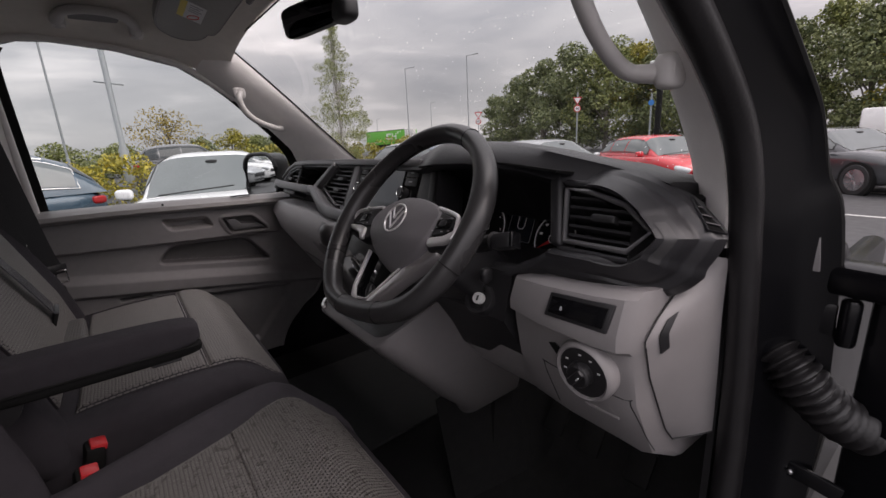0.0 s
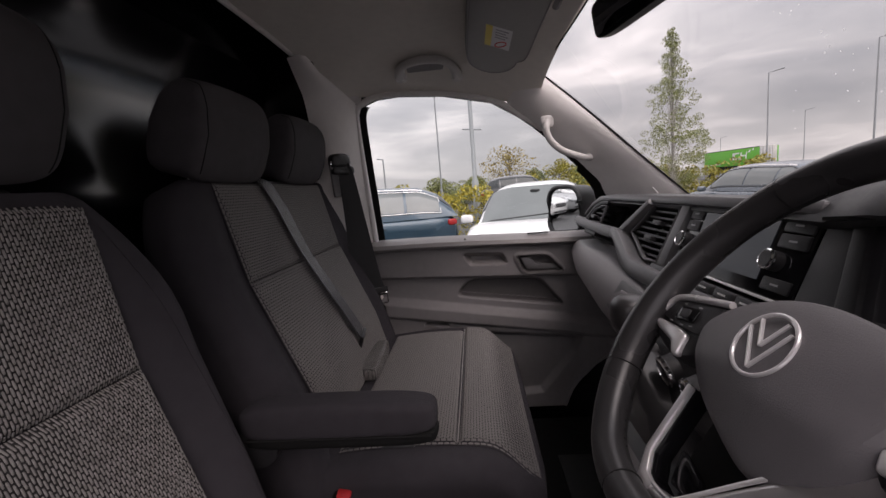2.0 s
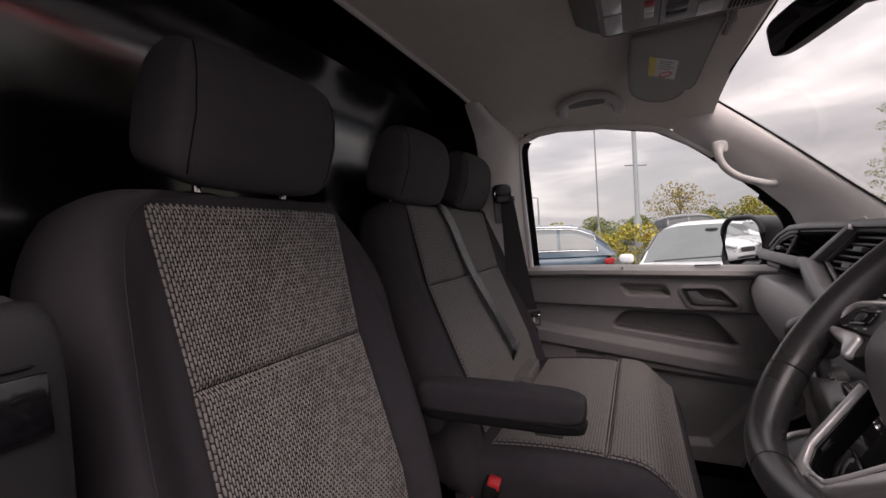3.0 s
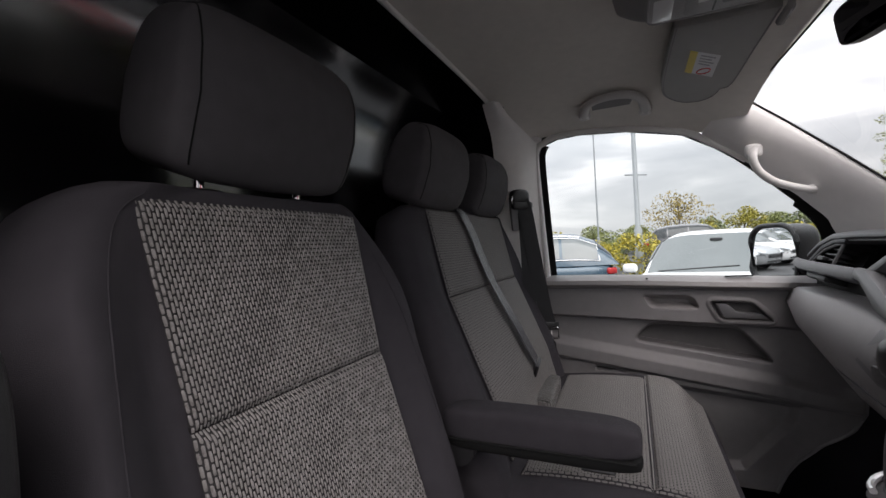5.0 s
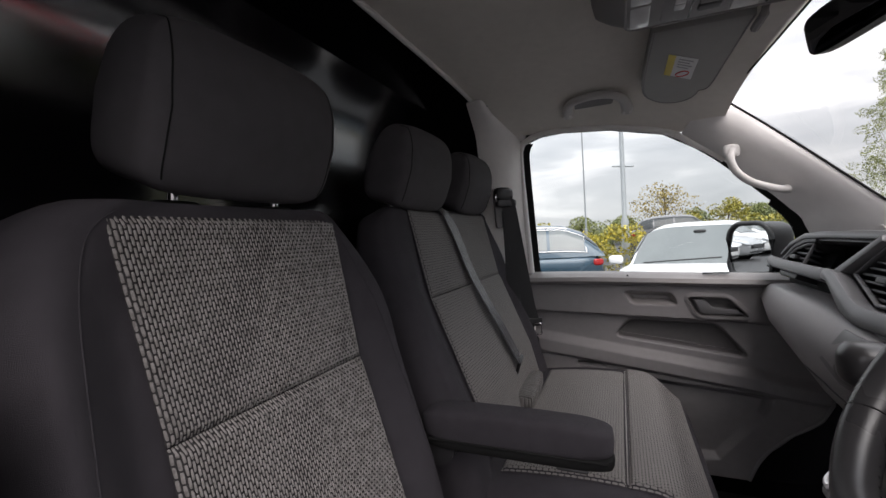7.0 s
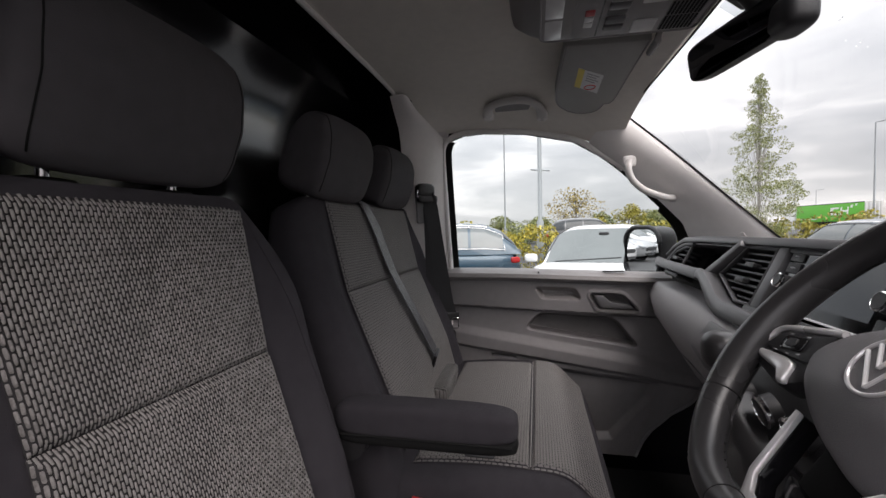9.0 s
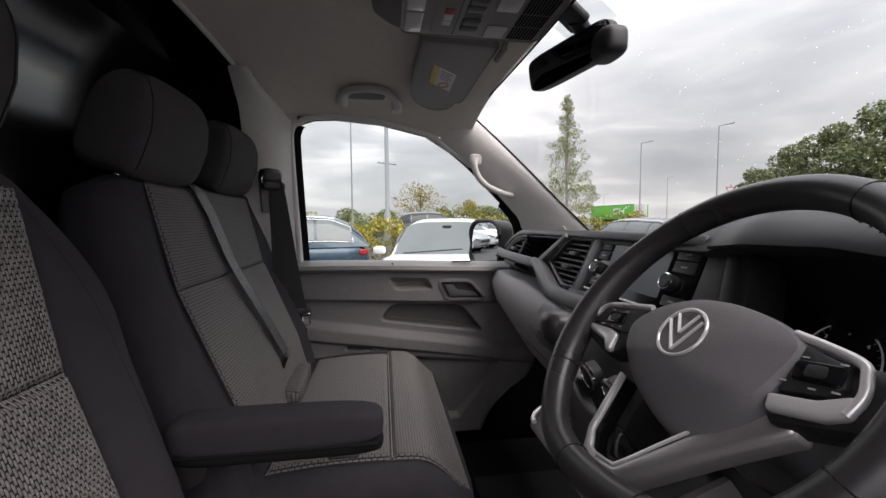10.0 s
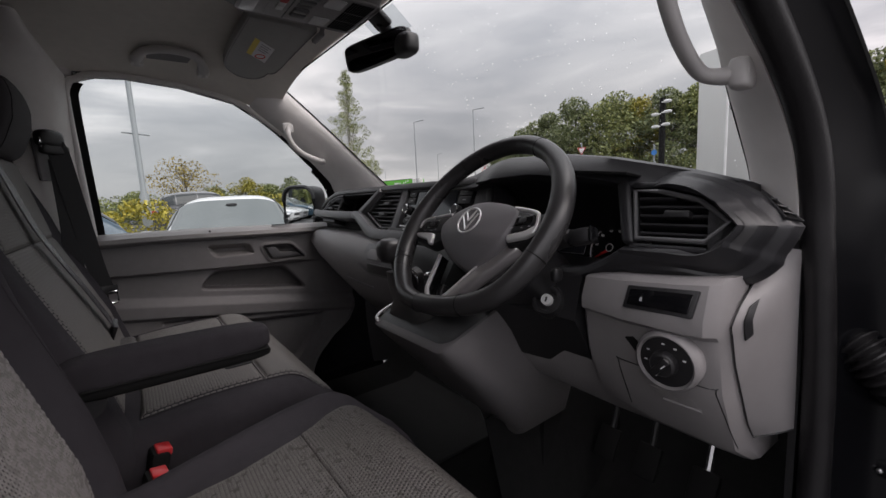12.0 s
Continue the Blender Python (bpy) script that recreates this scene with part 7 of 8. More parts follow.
part("buckle_block", pillow((-0.748, -0.575, 1.110), (0.04, 0.05, 0.06), 0.5, 0.5, nu=16, nv=12), RUBBER, ob_)
bg = thing("belt_guide", (-0.665, -0.64, 1.64), "black belt guide with a chrome bolt on the pillar", "belt guide")
part("cover", pillow((-0.668, -0.635, 1.655), (0.075, 0.040, 0.050), 0.6, 0.6, pose(0, 0, 0, 0, 0, -35), nu=24, nv=14), DASH2, bg)
part("loop", pillow((-0.672, -0.628, 1.625), (0.088, 0.026, 0.030), 0.5, 0.5, pose(0, 0, 0, 0, 0, -35), nu=24, nv=12), DASH2, bg)
part("bolt_ring", tube([Vector((-0.640, -0.648, 1.642)) + Vector((0.010 * math.cos(a), -0.004 * math.cos(a), 0.014 * math.sin(a))) for a in np.linspace(0, 2 * math.pi, 20)[:-1]], 0.003, 6, closed=True), CHROME, bg, "chrome ring")
part("slide", box((-0.700, -0.655, 1.60), (0.055, 0.012, 0.12), 0.005, (0, 4, -35)), DOORG, bg, "grey height slide")
for n_, (bx, by) in enumerate(((0.031, -0.480), (0.118, -0.490))):
    bk = thing("belt_buckle", (bx, by, 0.95), "black belt buckle with a red release button", "belt buckle", "buckles")
    part("case", box((bx, by - 0.012, 0.955), (0.046, 0.032, 0.075), 0.008, (-12, 0, 8)), RUBBER, bk)
    part("button", box((bx, by, 0.988), (0.036, 0.026, 0.014), 0.003, (-12, 0, 8)), RED, bk, "red release button")
    part("stem", box((bx, by - 0.03, 0.86), (0.03, 0.012, 0.14), 0.004, (-8, 0, 0)), RUBBER, bk)


# ---- outside ----
def polar(az, d, z=0.0):
    """A place by its bearing to the left of straight ahead and its distance from the cab."""
    return Vector((0.9 - d * math.sin(radians(az)), -0.3 + d * math.cos(radians(az)), z))


ASPH = mat("worn_asphalt", (0.060, 0.060, 0.062), 0.75, bump=0.8, bscale=60, var=0.35, scale=6.0, big=0.25, spec=0.4)
g = sheet(lambda u, v: Vector((math.copysign(abs(2 * u - 1) ** 3, 2 * u - 1) * 1500, math.copysign(abs(2 * v - 1) ** 3, 2 * v - 1) * 1500, -0.02)), 40, 40)
part("ground", g, ASPH, None, "worn damp grey asphalt of a car park", kind="structure", category="ground")
LINE = mat("worn_white_paint", (0.55, 0.55, 0.53), 0.7, bump=0.3, bscale=80, var=0.3, scale=14)
for k, (a, c) in enumerate((((-8.6, 9.6), (4.0, 9.2)), ((-9.5, 12.9), (3.5, 12.5)), ((-2.2, 16.5), (5.0, 10.2)))):
    A_, C_ = Vector((*a, -0.014)), Vector((*c, -0.014))
    t = (C_ - A_).normalized()
    s = Vector((-t.y, t.x, 0)) * 0.05
    bb = bmesh.new()
    bb.faces.new([bb.verts.new(p) for p in (A_ + s, A_ - s, C_ - s, C_ + s)])
    part("bay_line", bb, LINE, None, "worn white painted parking line", kind="structure", category="road marking")

TYRE = mat("tyre_rubber", (0.018, 0.018, 0.019), 0.7, bump=0.3, bscale=120)
ALLOY = mat("alloy_wheel", (0.45, 0.45, 0.47), 0.3, 0.9, bump=0.02)
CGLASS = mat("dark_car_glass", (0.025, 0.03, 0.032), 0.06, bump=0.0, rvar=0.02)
# reflected sky is put into this glass's base colour
CGLASSL = mat("sky_painted_glass", (0.115, 0.13, 0.13), 0.05, bump=0.0, spec=0.8, rvar=0.02)
LAMPR = mat("red_lamp_glass", (0.40, 0.02, 0.02), 0.15, bump=0.0)
LAMPC = mat("clear_lamp_glass", (0.60, 0.62, 0.64), 0.12, 0.3, bump=0.0)
BLACKP = mat("black_bumper_plastic", (0.02, 0.02, 0.021), 0.55, bump=0.2)


ROOFS = {  # side outline of the cabin: along the car (0 tail, 1 nose) and height (0 belt, 1 roof)
    "hatch": [(0.02, 0.0), (0.06, 0.35), (0.13, 0.80), (0.22, 0.95), (0.36, 1.0), (0.50, 0.985), (0.58, 0.90), (0.76, 0.0)],
    "estate": [(0.0, 0.0), (0.025, 0.34), (0.075, 0.70), (0.15, 0.92), (0.36, 1.0), (0.50, 0.985), (0.58, 0.90), (0.755, 0.0)],
    "saloon": [(0.10, 0.0), (0.20, 0.50), (0.30, 0.90), (0.40, 1.0), (0.50, 0.985), (0.57, 0.90), (0.745, 0.0)],
    "mpv": [(0.01, 0.0), (0.03, 0.45), (0.08, 0.90), (0.18, 1.0), (0.40, 1.0), (0.55, 0.93), (0.62, 0.80), (0.84, 0.0)],
}


def car(m, paint, label, L=4.4, W=1.80, H=1.50, style="hatch", glass=None, hood=1.02, trim=None, category="car"):
    """A parked car facing its own +x, on the ground at m: body, cabin, panes, wheels, lamps, mirrors."""
    c = thing("parked_car", m, label, category, "parked cars", local=True)
    hl, zb = L / 2, hood - 0.05
    RX, RZ = [lerp(-hl, hl, p[0]) for p in ROOFS[style]], [p[1] for p in ROOFS[style]]
    x0, x1 = RX[0], RX[-1]
    ST = [(-hl, 0.66, 0.42, zb - 0.22), (-hl + 0.05, 0.80, 0.30, zb - 0.08), (-hl + 0.20, 0.91, 0.25, zb - 0.01), (-hl + 0.55, 0.975, 0.22, zb), (-0.6, 1.0, 0.20, zb), (0.2, 1.0, 0.20, zb - 0.005), (hl - 1.25, 1.0, 0.20, zb - 0.01), (hl - 0.95, 0.99, 0.21, hood - 0.07), (hl - 0.55, 0.95, 0.22, hood - 0.13), (hl - 0.25, 0.87, 0.24, hood - 0.21), (hl - 0.08, 0.76, 0.28, hood - 0.31), (hl, 0.62, 0.40, hood - 0.45)]
    loops = []
    for x, w, z0, z1 in ST:
        w *= W / 2
        half = [(0.86, z0), (0.96, z0 + 0.07), (1.0, z0 + 0.24), (0.985, lerp(z0, z1, 0.60)), (1.0, lerp(z0, z1, 0.72)), (0.985, z1 - 0.09), (0.94, z1 - 0.025), (0.82, z1 + 0.008), (0.5, z1 + 0.030)]
        loops.append([Vector((x, w * k, z)) for k, z in half] + [Vector((x, -w * k, z)) for k, z in half[::-1]])
    part("body", loft(loops), paint, c, smooth=42)

    def gh(x, a, off=0.0):
        """The cabin's skin: a from -90 (one belt) over the roof to 90 (the other)."""
        hgt = max(0.0, interp(x, RX, RZ)) * (H - zb)
        wid = W / 2 * 0.945 * (1 - 0.10 * smoothstep(x1 - 0.9, x1, x) - 0.10 * smoothstep(x0 + 0.8, x0, x))
        sn, cs_ = math.sin(radians(a)), math.cos(radians(a))
        v = abs(cs_) ** 0.62
        y = wid * math.copysign(abs(sn) ** 0.42, sn) * (1 - 0.20 * v * hgt / (H - zb))
        return Vector((x, y + math.copysign(off, sn), zb - 0.02 + hgt * v + off * 0.6))
    xs = [lerp(x0, x1, k / 30) for k in range(31)]
    part("roof", loft([[gh(x, a) for a in np.linspace(-90, 90, 27)] for x in xs], cap=False, closed=False), paint, c, smooth=50)
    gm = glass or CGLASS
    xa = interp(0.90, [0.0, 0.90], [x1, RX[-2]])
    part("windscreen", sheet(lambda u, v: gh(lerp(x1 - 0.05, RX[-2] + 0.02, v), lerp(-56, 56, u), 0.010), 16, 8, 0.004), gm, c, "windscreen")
    xr = RX[2] if style != "saloon" else RX[2]
    part("rear_window", sheet(lambda u, v: gh(lerp(x0 + 0.10, xr, v), lerp(-50, 50, u), 0.010), 12, 6, 0.004), CGLASS, c, "rear window")
    side = ((0.10, 0.27), (0.285, 0.52), (0.535, 0.86)) if style != "saloon" else ((0.16, 0.27), (0.285, 0.52), (0.535, 0.86))
    for sy in (-1, 1):
        def top_a(x):
            hh = interp(x, RX, RZ) * (H - zb)
            return interp(hh, [0.0, 0.10, 0.25, 0.55], [89, 84, 62, 44])
        for u0, u1 in side:
            part("side_window", sheet(lambda u, v: gh(lerp(x0, x1, lerp(u0, u1, u)), sy * lerp(85, top_a(lerp(x0, x1, lerp(u0, u1, u))), v), 0.008), 12, 6, 0.004), gm, c, "side window pane")
        tr_ = [gh(lerp(x0, x1, q), sy * 86.5, 0.012) for q in np.linspace(0.09, 0.87, 16)] + [gh(lerp(x0, x1, q), sy * max(30, top_a(lerp(x0, x1, q)) - 2), 0.012) for q in np.linspace(0.86, 0.10, 22)]
        part("window_trim", tube(tr_, 0.0085, 6, closed=True), trim or BLACKP, c, "bright window surround" if trim else "")
        if style == "estate":
            part("roof_rail", tube([gh(lerp(x0, x1, q), sy * 36, 0.035) for q in np.linspace(0.18, 0.66, 12)], 0.014, 6), SATIN, c, "silver roof rail")
        part("headlamp", pillow((hl - 0.17, sy * W * 0.375, hood - 0.33), (0.36, 0.26, 0.13), 0.6, 0.6, pose(0, 0, 0, 0, 14, -sy * 35), nu=16, nv=10), LAMPC, c, "clear headlamp")
        part("tail_lamp", pillow((-hl + 0.14, sy * W * 0.425, zb - 0.13), (0.20, 0.10, 0.12), 0.55, 0.55, pose(0, 0, 0, 0, 0, sy * 25), nu=14, nv=10), LAMPR, c, "red tail lamp")
        part("door_mirror", pillow((x1 - 0.42, sy * (W / 2 + 0.10), zb + 0.05), (0.11, 0.21, 0.14), 0.65, 0.65, nu=16, nv=12), paint, c)
        part("door_line", tube([Vector((-0.25, sy * (W / 2 + 0.001), 0.30)), Vector((-0.22, sy * (W / 2 * 0.987), zb - 0.06))], 0.005, 4), RUBBER, c)
        for q in (0.05, -0.95):
            part("door_handle", pillow((q, sy * (W / 2 * 0.99), zb - 0.15), (0.17, 0.04, 0.03), 0.6, 0.6, nu=10, nv=8), paint, c)
        for xx in (-hl + 0.85, hl - 0.88):
            wm = Matrix.Translation((xx, sy * (W / 2 - 0.10), 0.32)) @ Matrix.Rotation(radians(-90 * sy), 4, "X")
            part("wheel_arch", lathe([(0.385, 0.0), (0.385, 0.103), (0.30, 0.104)], wm, 28), RUBBER, c, "dark wheel arch")
            ty = part("tyre", lathe([(0.22, 0.0), (0.31, 0.0), (0.328, 0.03), (0.328, 0.10), (0.31, 0.118), (0.235, 0.122), (0.22, 0.10)], wm, 28), TYRE, c, "black tyre")
            rb = lathe([(0.225, 0.112), (0.21, 0.09), (0.08, 0.07), (0.03, 0.09)], wm, 28)
            for k in range(5):
                for dq in (-7, 7):
                    sp_ = box((0.125, 0, 0.105), (0.19, 0.024, 0.022), 0.006)
                    sp_.transform(wm @ Matrix.Rotation(radians(72 * k + dq), 4, "Z"))
                    rb = join(rb, sp_)
            part("rim", rb, ALLOY, ty, "alloy rim")
    part("grille", pillow((hl - 0.030, 0, hood - 0.46), (0.10, W * 0.50, 0.17), 0.4, 0.4, nu=16, nv=10), BLACKP, c, "black grille")
    part("bumper_intake", pillow((hl - 0.075, 0, 0.37), (0.14, W * 0.62, 0.12), 0.4, 0.4, nu=16, nv=10), BLACKP, c)
    for k, dx in enumerate((-0.45, 0.12)):
        part("wiper", tube([gh(x1 - 0.06, -30 + 40 * k, 0.02), gh(x1 - 0.14, 4 + 40 * k, 0.02)], 0.008, 5), BLACKP, c)
    part("mirror_pod", pillow(gh(RX[-2] + 0.12, 0, -0.02), (0.12, 0.16, 0.06), 0.6, 0.6, nu=12, nv=8), BLACKP, c)
    return c


def paint(name, col, coat=0.8, metal=0.0, rough=0.25):
    return mat(name, col, rough, metal, bump=0.0, coat=coat, var=0.03, rvar=0.04)


def heading(x, y, deg, z=-0.02):
    return pose(x, y, z, 0, 0, deg)


WHITE = paint("white_paint", (0.78, 0.78, 0.78))
SILV = paint("silver_paint", (0.42, 0.43, 0.44), 0.6, 0.5, 0.3)
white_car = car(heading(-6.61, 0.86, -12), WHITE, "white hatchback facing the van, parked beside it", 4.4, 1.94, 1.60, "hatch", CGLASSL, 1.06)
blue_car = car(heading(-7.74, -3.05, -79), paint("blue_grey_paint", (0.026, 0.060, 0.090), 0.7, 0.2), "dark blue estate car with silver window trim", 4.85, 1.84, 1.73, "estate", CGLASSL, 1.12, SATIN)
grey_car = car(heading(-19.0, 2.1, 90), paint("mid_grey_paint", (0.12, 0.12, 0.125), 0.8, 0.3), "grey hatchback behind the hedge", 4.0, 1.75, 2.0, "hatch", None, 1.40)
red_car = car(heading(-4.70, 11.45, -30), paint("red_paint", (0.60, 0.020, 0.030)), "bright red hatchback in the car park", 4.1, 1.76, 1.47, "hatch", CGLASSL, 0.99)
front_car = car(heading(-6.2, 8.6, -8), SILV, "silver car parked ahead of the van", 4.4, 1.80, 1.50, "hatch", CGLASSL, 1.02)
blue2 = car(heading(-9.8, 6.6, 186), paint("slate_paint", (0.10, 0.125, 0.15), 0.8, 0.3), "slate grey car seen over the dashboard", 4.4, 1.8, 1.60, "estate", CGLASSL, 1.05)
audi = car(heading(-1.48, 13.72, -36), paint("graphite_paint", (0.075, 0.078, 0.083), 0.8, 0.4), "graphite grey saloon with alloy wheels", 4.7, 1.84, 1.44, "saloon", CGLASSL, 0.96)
black_car = car(heading(-6.3, 29.5, 20), paint("black_paint", (0.012, 0.012, 0.014)), "black people carrier behind a planted verge", 4.4, 1.8, 1.66, "mpv", None, 1.05)
van_far = thing("parked_van", heading(-1.6, 33, 0), "white van far off under the trees", "van", "parked cars", local=True)
part("body", box((0, 0, 1.25), (4.8, 1.9, 1.9), 0.15), WHITE, van_far)
part("window", box((1.2, -0.955, 1.60), (1.0, 0.03, 0.55), 0.01), CGLASS, van_far)
for xx in (-1.4, 1.4):
    part("tyre", lathe([(0.05, 0), (0.32, 0), (0.32, 0.16), (0.05, 0.17)], Matrix.Translation((xx, -0.80, 0.33)) @ Matrix.Rotation(radians(90), 4, "X"), 20), TYRE, van_far)
# row of cars seen in the exterior mirror
for k in range(7):
    c2 = copy_thing((white_car, front_car, blue_car)[(0, 1, 0, 0, 1, 2, 0)[k]], heading(-7.6, -15.0 - 3.0 * k, 8))
    tagged(c2, "car in a row of parked cars behind the van", "car", "parked cars")


# planting
def leaf_mat(name, a, c_):
    m = bpy.data.materials.new(name)
    m.use_nodes = True
    n, l = m.node_tree.nodes, m.node_tree.links
    b_ = n["Principled BSDF"]
    b_.inputs["Roughness"].default_value = 0.6
    b_.inputs["Subsurface Weight"].default_value = 0.0
    ge, rp = n.new("ShaderNodeNewGeometry"), n.new("ShaderNodeValToRGB")
    rp.color_ramp.elements[0].color, rp.color_ramp.elements[1].color = (*a, 1), (*c_, 1)
    l.new(ge.outputs["Random Per Island"], rp.inputs[0])
    co, no, mx = n.new("ShaderNodeTexCoord"), n.new("ShaderNodeTexNoise"), n.new("ShaderNodeMixRGB")
    no.inputs["Scale"].default_value = 0.5
    l.new(co.outputs["Object"], no.inputs["Vector"])
    mx.blend_type, mx.inputs[0].default_value = "MULTIPLY", 0.35
    l.new(rp.outputs[0], mx.inputs[1])
    l.new(no.outputs[0], mx.inputs[2])
    l.new(mx.outputs[0], b_.inputs["Base Color"])
    return m


BARK = mat("grey_bark", (0.16, 0.14, 0.12), 0.9, bump=0.8, bscale=30, var=0.4, scale=12)
BIRCHB = mat("birch_bark", (0.42, 0.40, 0.37), 0.8, bump=0.5, bscale=30, var=0.4, scale=9)
LGREEN = leaf_mat("green_leaves", (0.11, 0.145, 0.050), (0.33, 0.35, 0.11))
LDARK = leaf_mat("dark_green_leaves", (0.085, 0.115, 0.048), (0.27, 0.30, 0.125))
LBIRCH = leaf_mat("birch_leaves", (0.15, 0.19, 0.06), (0.36, 0.38, 0.13))
LYEL = leaf_mat("yellowing_leaves", (0.20, 0.20, 0.035), (0.50, 0.42, 0.06))
LAUT = leaf_mat("autumn_leaves", (0.20, 0.15, 0.025), (0.46, 0.34, 0.07))
LHEDGE = leaf_mat("hedge_leaves", (0.22, 0.22, 0.03), (0.66, 0.52, 0.06))


def leaves(clumps, per, size, seed, flat=0.7):
    """Many small leaves scattered through clumps (x, y, z, radius), as one mesh."""
    R = np.random.RandomState(seed)
    V, F = [], []
    for cx_, cy_, cz_, r in clumps:
        n = max(4, int(per * r * r))
        d = R.normal(size=(n, 3))
        d /= np.linalg.norm(d, axis=1)[:, None]
        rad = r * R.uniform(0.55, 1.0, n) ** 0.6
        c0 = np.array([cx_, cy_, cz_]) + d * rad[:, None] * np.array([1, 1, flat])
        a = R.normal(size=(n, 3))
        a /= np.linalg.norm(a, axis=1)[:, None]
        e = np.cross(a, R.normal(size=(n, 3)))
        e /= np.linalg.norm(e, axis=1)[:, None]
        s = size * R.uniform(0.6, 1.3, n)[:, None]
        for k in range(n):
            i = len(V)
            V += [tuple(c0[k] - a[k] * s[k]), tuple(c0[k] + e[k] * s[k] * 0.55), tuple(c0[k] + a[k] * s[k]), tuple(c0[k] - e[k] * s[k] * 0.55)]
            F.append((i, i + 1, i + 2, i + 3))
    me = bpy.data.meshes.new("crown")
    me.from_pydata(V, [], F)
    return me


def tree(name, at, h, spread, trunk, bark, leafm, label, seed, per=120, size=0.10, base=0.30, slim=1.0, nclump=26, group="trees"):
    """Tapered trunk with limbs, and a crown of leaf clumps with an uneven outline."""
    R = random.Random(seed)
    t = thing(name, at, label, "tree", group, local=True)
    bm_ = tube(smooth_path([(0, 0, 0), (R.uniform(-.05, .05) * h * .3, R.uniform(-.05, .05) * h * .3, h * 0.4), (R.uniform(-.05, .05) * h * .4, R.uniform(-.05, .05) * h * .4, h * 0.92)], 6), [lerp(trunk, trunk * 0.12, k / 12) for k in range(13)], 8)
    clumps = []
    for k in range(nclump):
        q = R.uniform(0, 1) ** 0.85
        z = h * lerp(base, 1.0, q)
        env = spread * (math.sin(math.pi * min(0.97, 0.22 + 0.78 * q)) ** 0.65 if slim == 1.0 else min(1.0, (1.03 - q) / 0.66) * (0.62 + 0.38 * min(1.0, q / 0.28)))
        a = R.uniform(0, 2 * math.pi)
        rr = env * R.uniform(0.25, 0.95)
        x, y = rr * math.cos(a), rr * math.sin(a)
        clumps.append((x, y, z, spread * R.uniform(0.20, 0.42) * (1.0 if slim == 1.0 else 0.68 - 0.42 * q)))
        if k % 2 == 0:
            bm_ = tube(smooth_path([(0, 0, max(0.15 * h, z - 0.28 * h)), (x * 0.45, y * 0.45, z - 0.10 * h), (x, y, z)], 3), [trunk * 0.30, trunk * 0.26, trunk * 0.22, trunk * 0.18, trunk * 0.14, trunk * 0.10, trunk * 0.05], 5, bm=bm_)
    part("trunk", bm_, bark, t)
    me = leaves(clumps, per, size, seed)
    me.materials.append(leafm)
    cr = new("crown", me)
    cr.parent = t
    tagged(cr, "", "", "", "")
    return t


tree("birch_tree", polar(65.6, 18, -0.02), 6.55, 1.30, 0.032, BIRCHB, LBIRCH, "slender young birch with sparse green leaves", 3, 3000, 0.023, 0.09, 0.5, 260)
tree("small_tree", polar(84.9, 26, -0.02), 3.6, 1.75, 0.085, BARK, LAUT, "small spreading tree with bronze autumn leaves", 8, 150, 0.055, 0.50, 1.0, 48)
tree("small_tree", polar(78.6, 33, -0.02), 3.1, 1.35, 0.09, BARK, LYEL, "small yellowing tree beyond the hedge", 9, 420, 0.075, 0.25, 1.0, 36)
tree("small_tree", polar(73.3, 30, -0.02), 2.7, 1.3, 0.09, BARK, LDARK, "round dark green tree beyond the hedge", 10, 520, 0.07, 0.12, 1.0, 36)
tree("small_tree", polar(94.5, 40, -0.02), 2.3, 2.2, 0.09, BARK, LGREEN, "low green tree beyond the hedge", 14, 330, 0.09, 0.05, 1.0, 40)
tree("small_tree", polar(89.5, 44, -0.02), 2.2, 2.4, 0.09, BARK, LGREEN, "low green tree beyond the hedge", 15, 330, 0.09, 0.05, 1.0, 40)
tree("small_tree", polar(81.5, 46, -0.02), 2.6, 2.4, 0.09, BARK, LDARK, "low dark green tree beyond the hedge", 16, 330, 0.09, 0.05, 1.0, 40)
tree("small_tree", polar(76.0, 48, -0.02), 2.7, 2.4, 0.09, BARK, LGREEN, "low green tree beyond the hedge", 17, 330, 0.09, 0.05, 1.0, 40)
# tall trees ahead and to the right
for k, (az, d, h, sp_, lm) in enumerate(((45.3, 58, 6.6, 2.4, LDARK), (42.6, 54, 8.0, 3.4, LDARK), (39.3, 51, 9.2, 3.7, LDARK), (35.8, 48, 9.6, 4.0, LDARK), (31.8, 46, 9.4, 3.9, LGREEN), (28.3, 47, 9.3, 3.4, LYEL), (25.2, 45, 9.6, 3.8, LDARK), (21.4, 45, 9.6, 3.8, LGREEN), (17.6, 46, 9.6, 3.6, LDARK), (14.2, 44, 8.7, 3.2, LDARK), (11.6, 46, 10.0, 3.2, LGREEN), (8.2, 42, 9.2, 3.2, LDARK), (4.5, 42, 9.6, 3.4, LYEL), (0.5, 42, 9.5, 3.6, LDARK), (-4.5, 42, 9.5, 3.6, LGREEN))):
    tree("tall_tree", polar(az, d, -0.02), h, sp_, 0.26, BARK, lm, ("tall dense dark green tree", "tall dense green tree", "tall tree turning yellow")[(LDARK, LGREEN, LYEL).index(lm)], 30 + k, 190, 0.135, 0.06, 1.0, 52, "woodland edge")


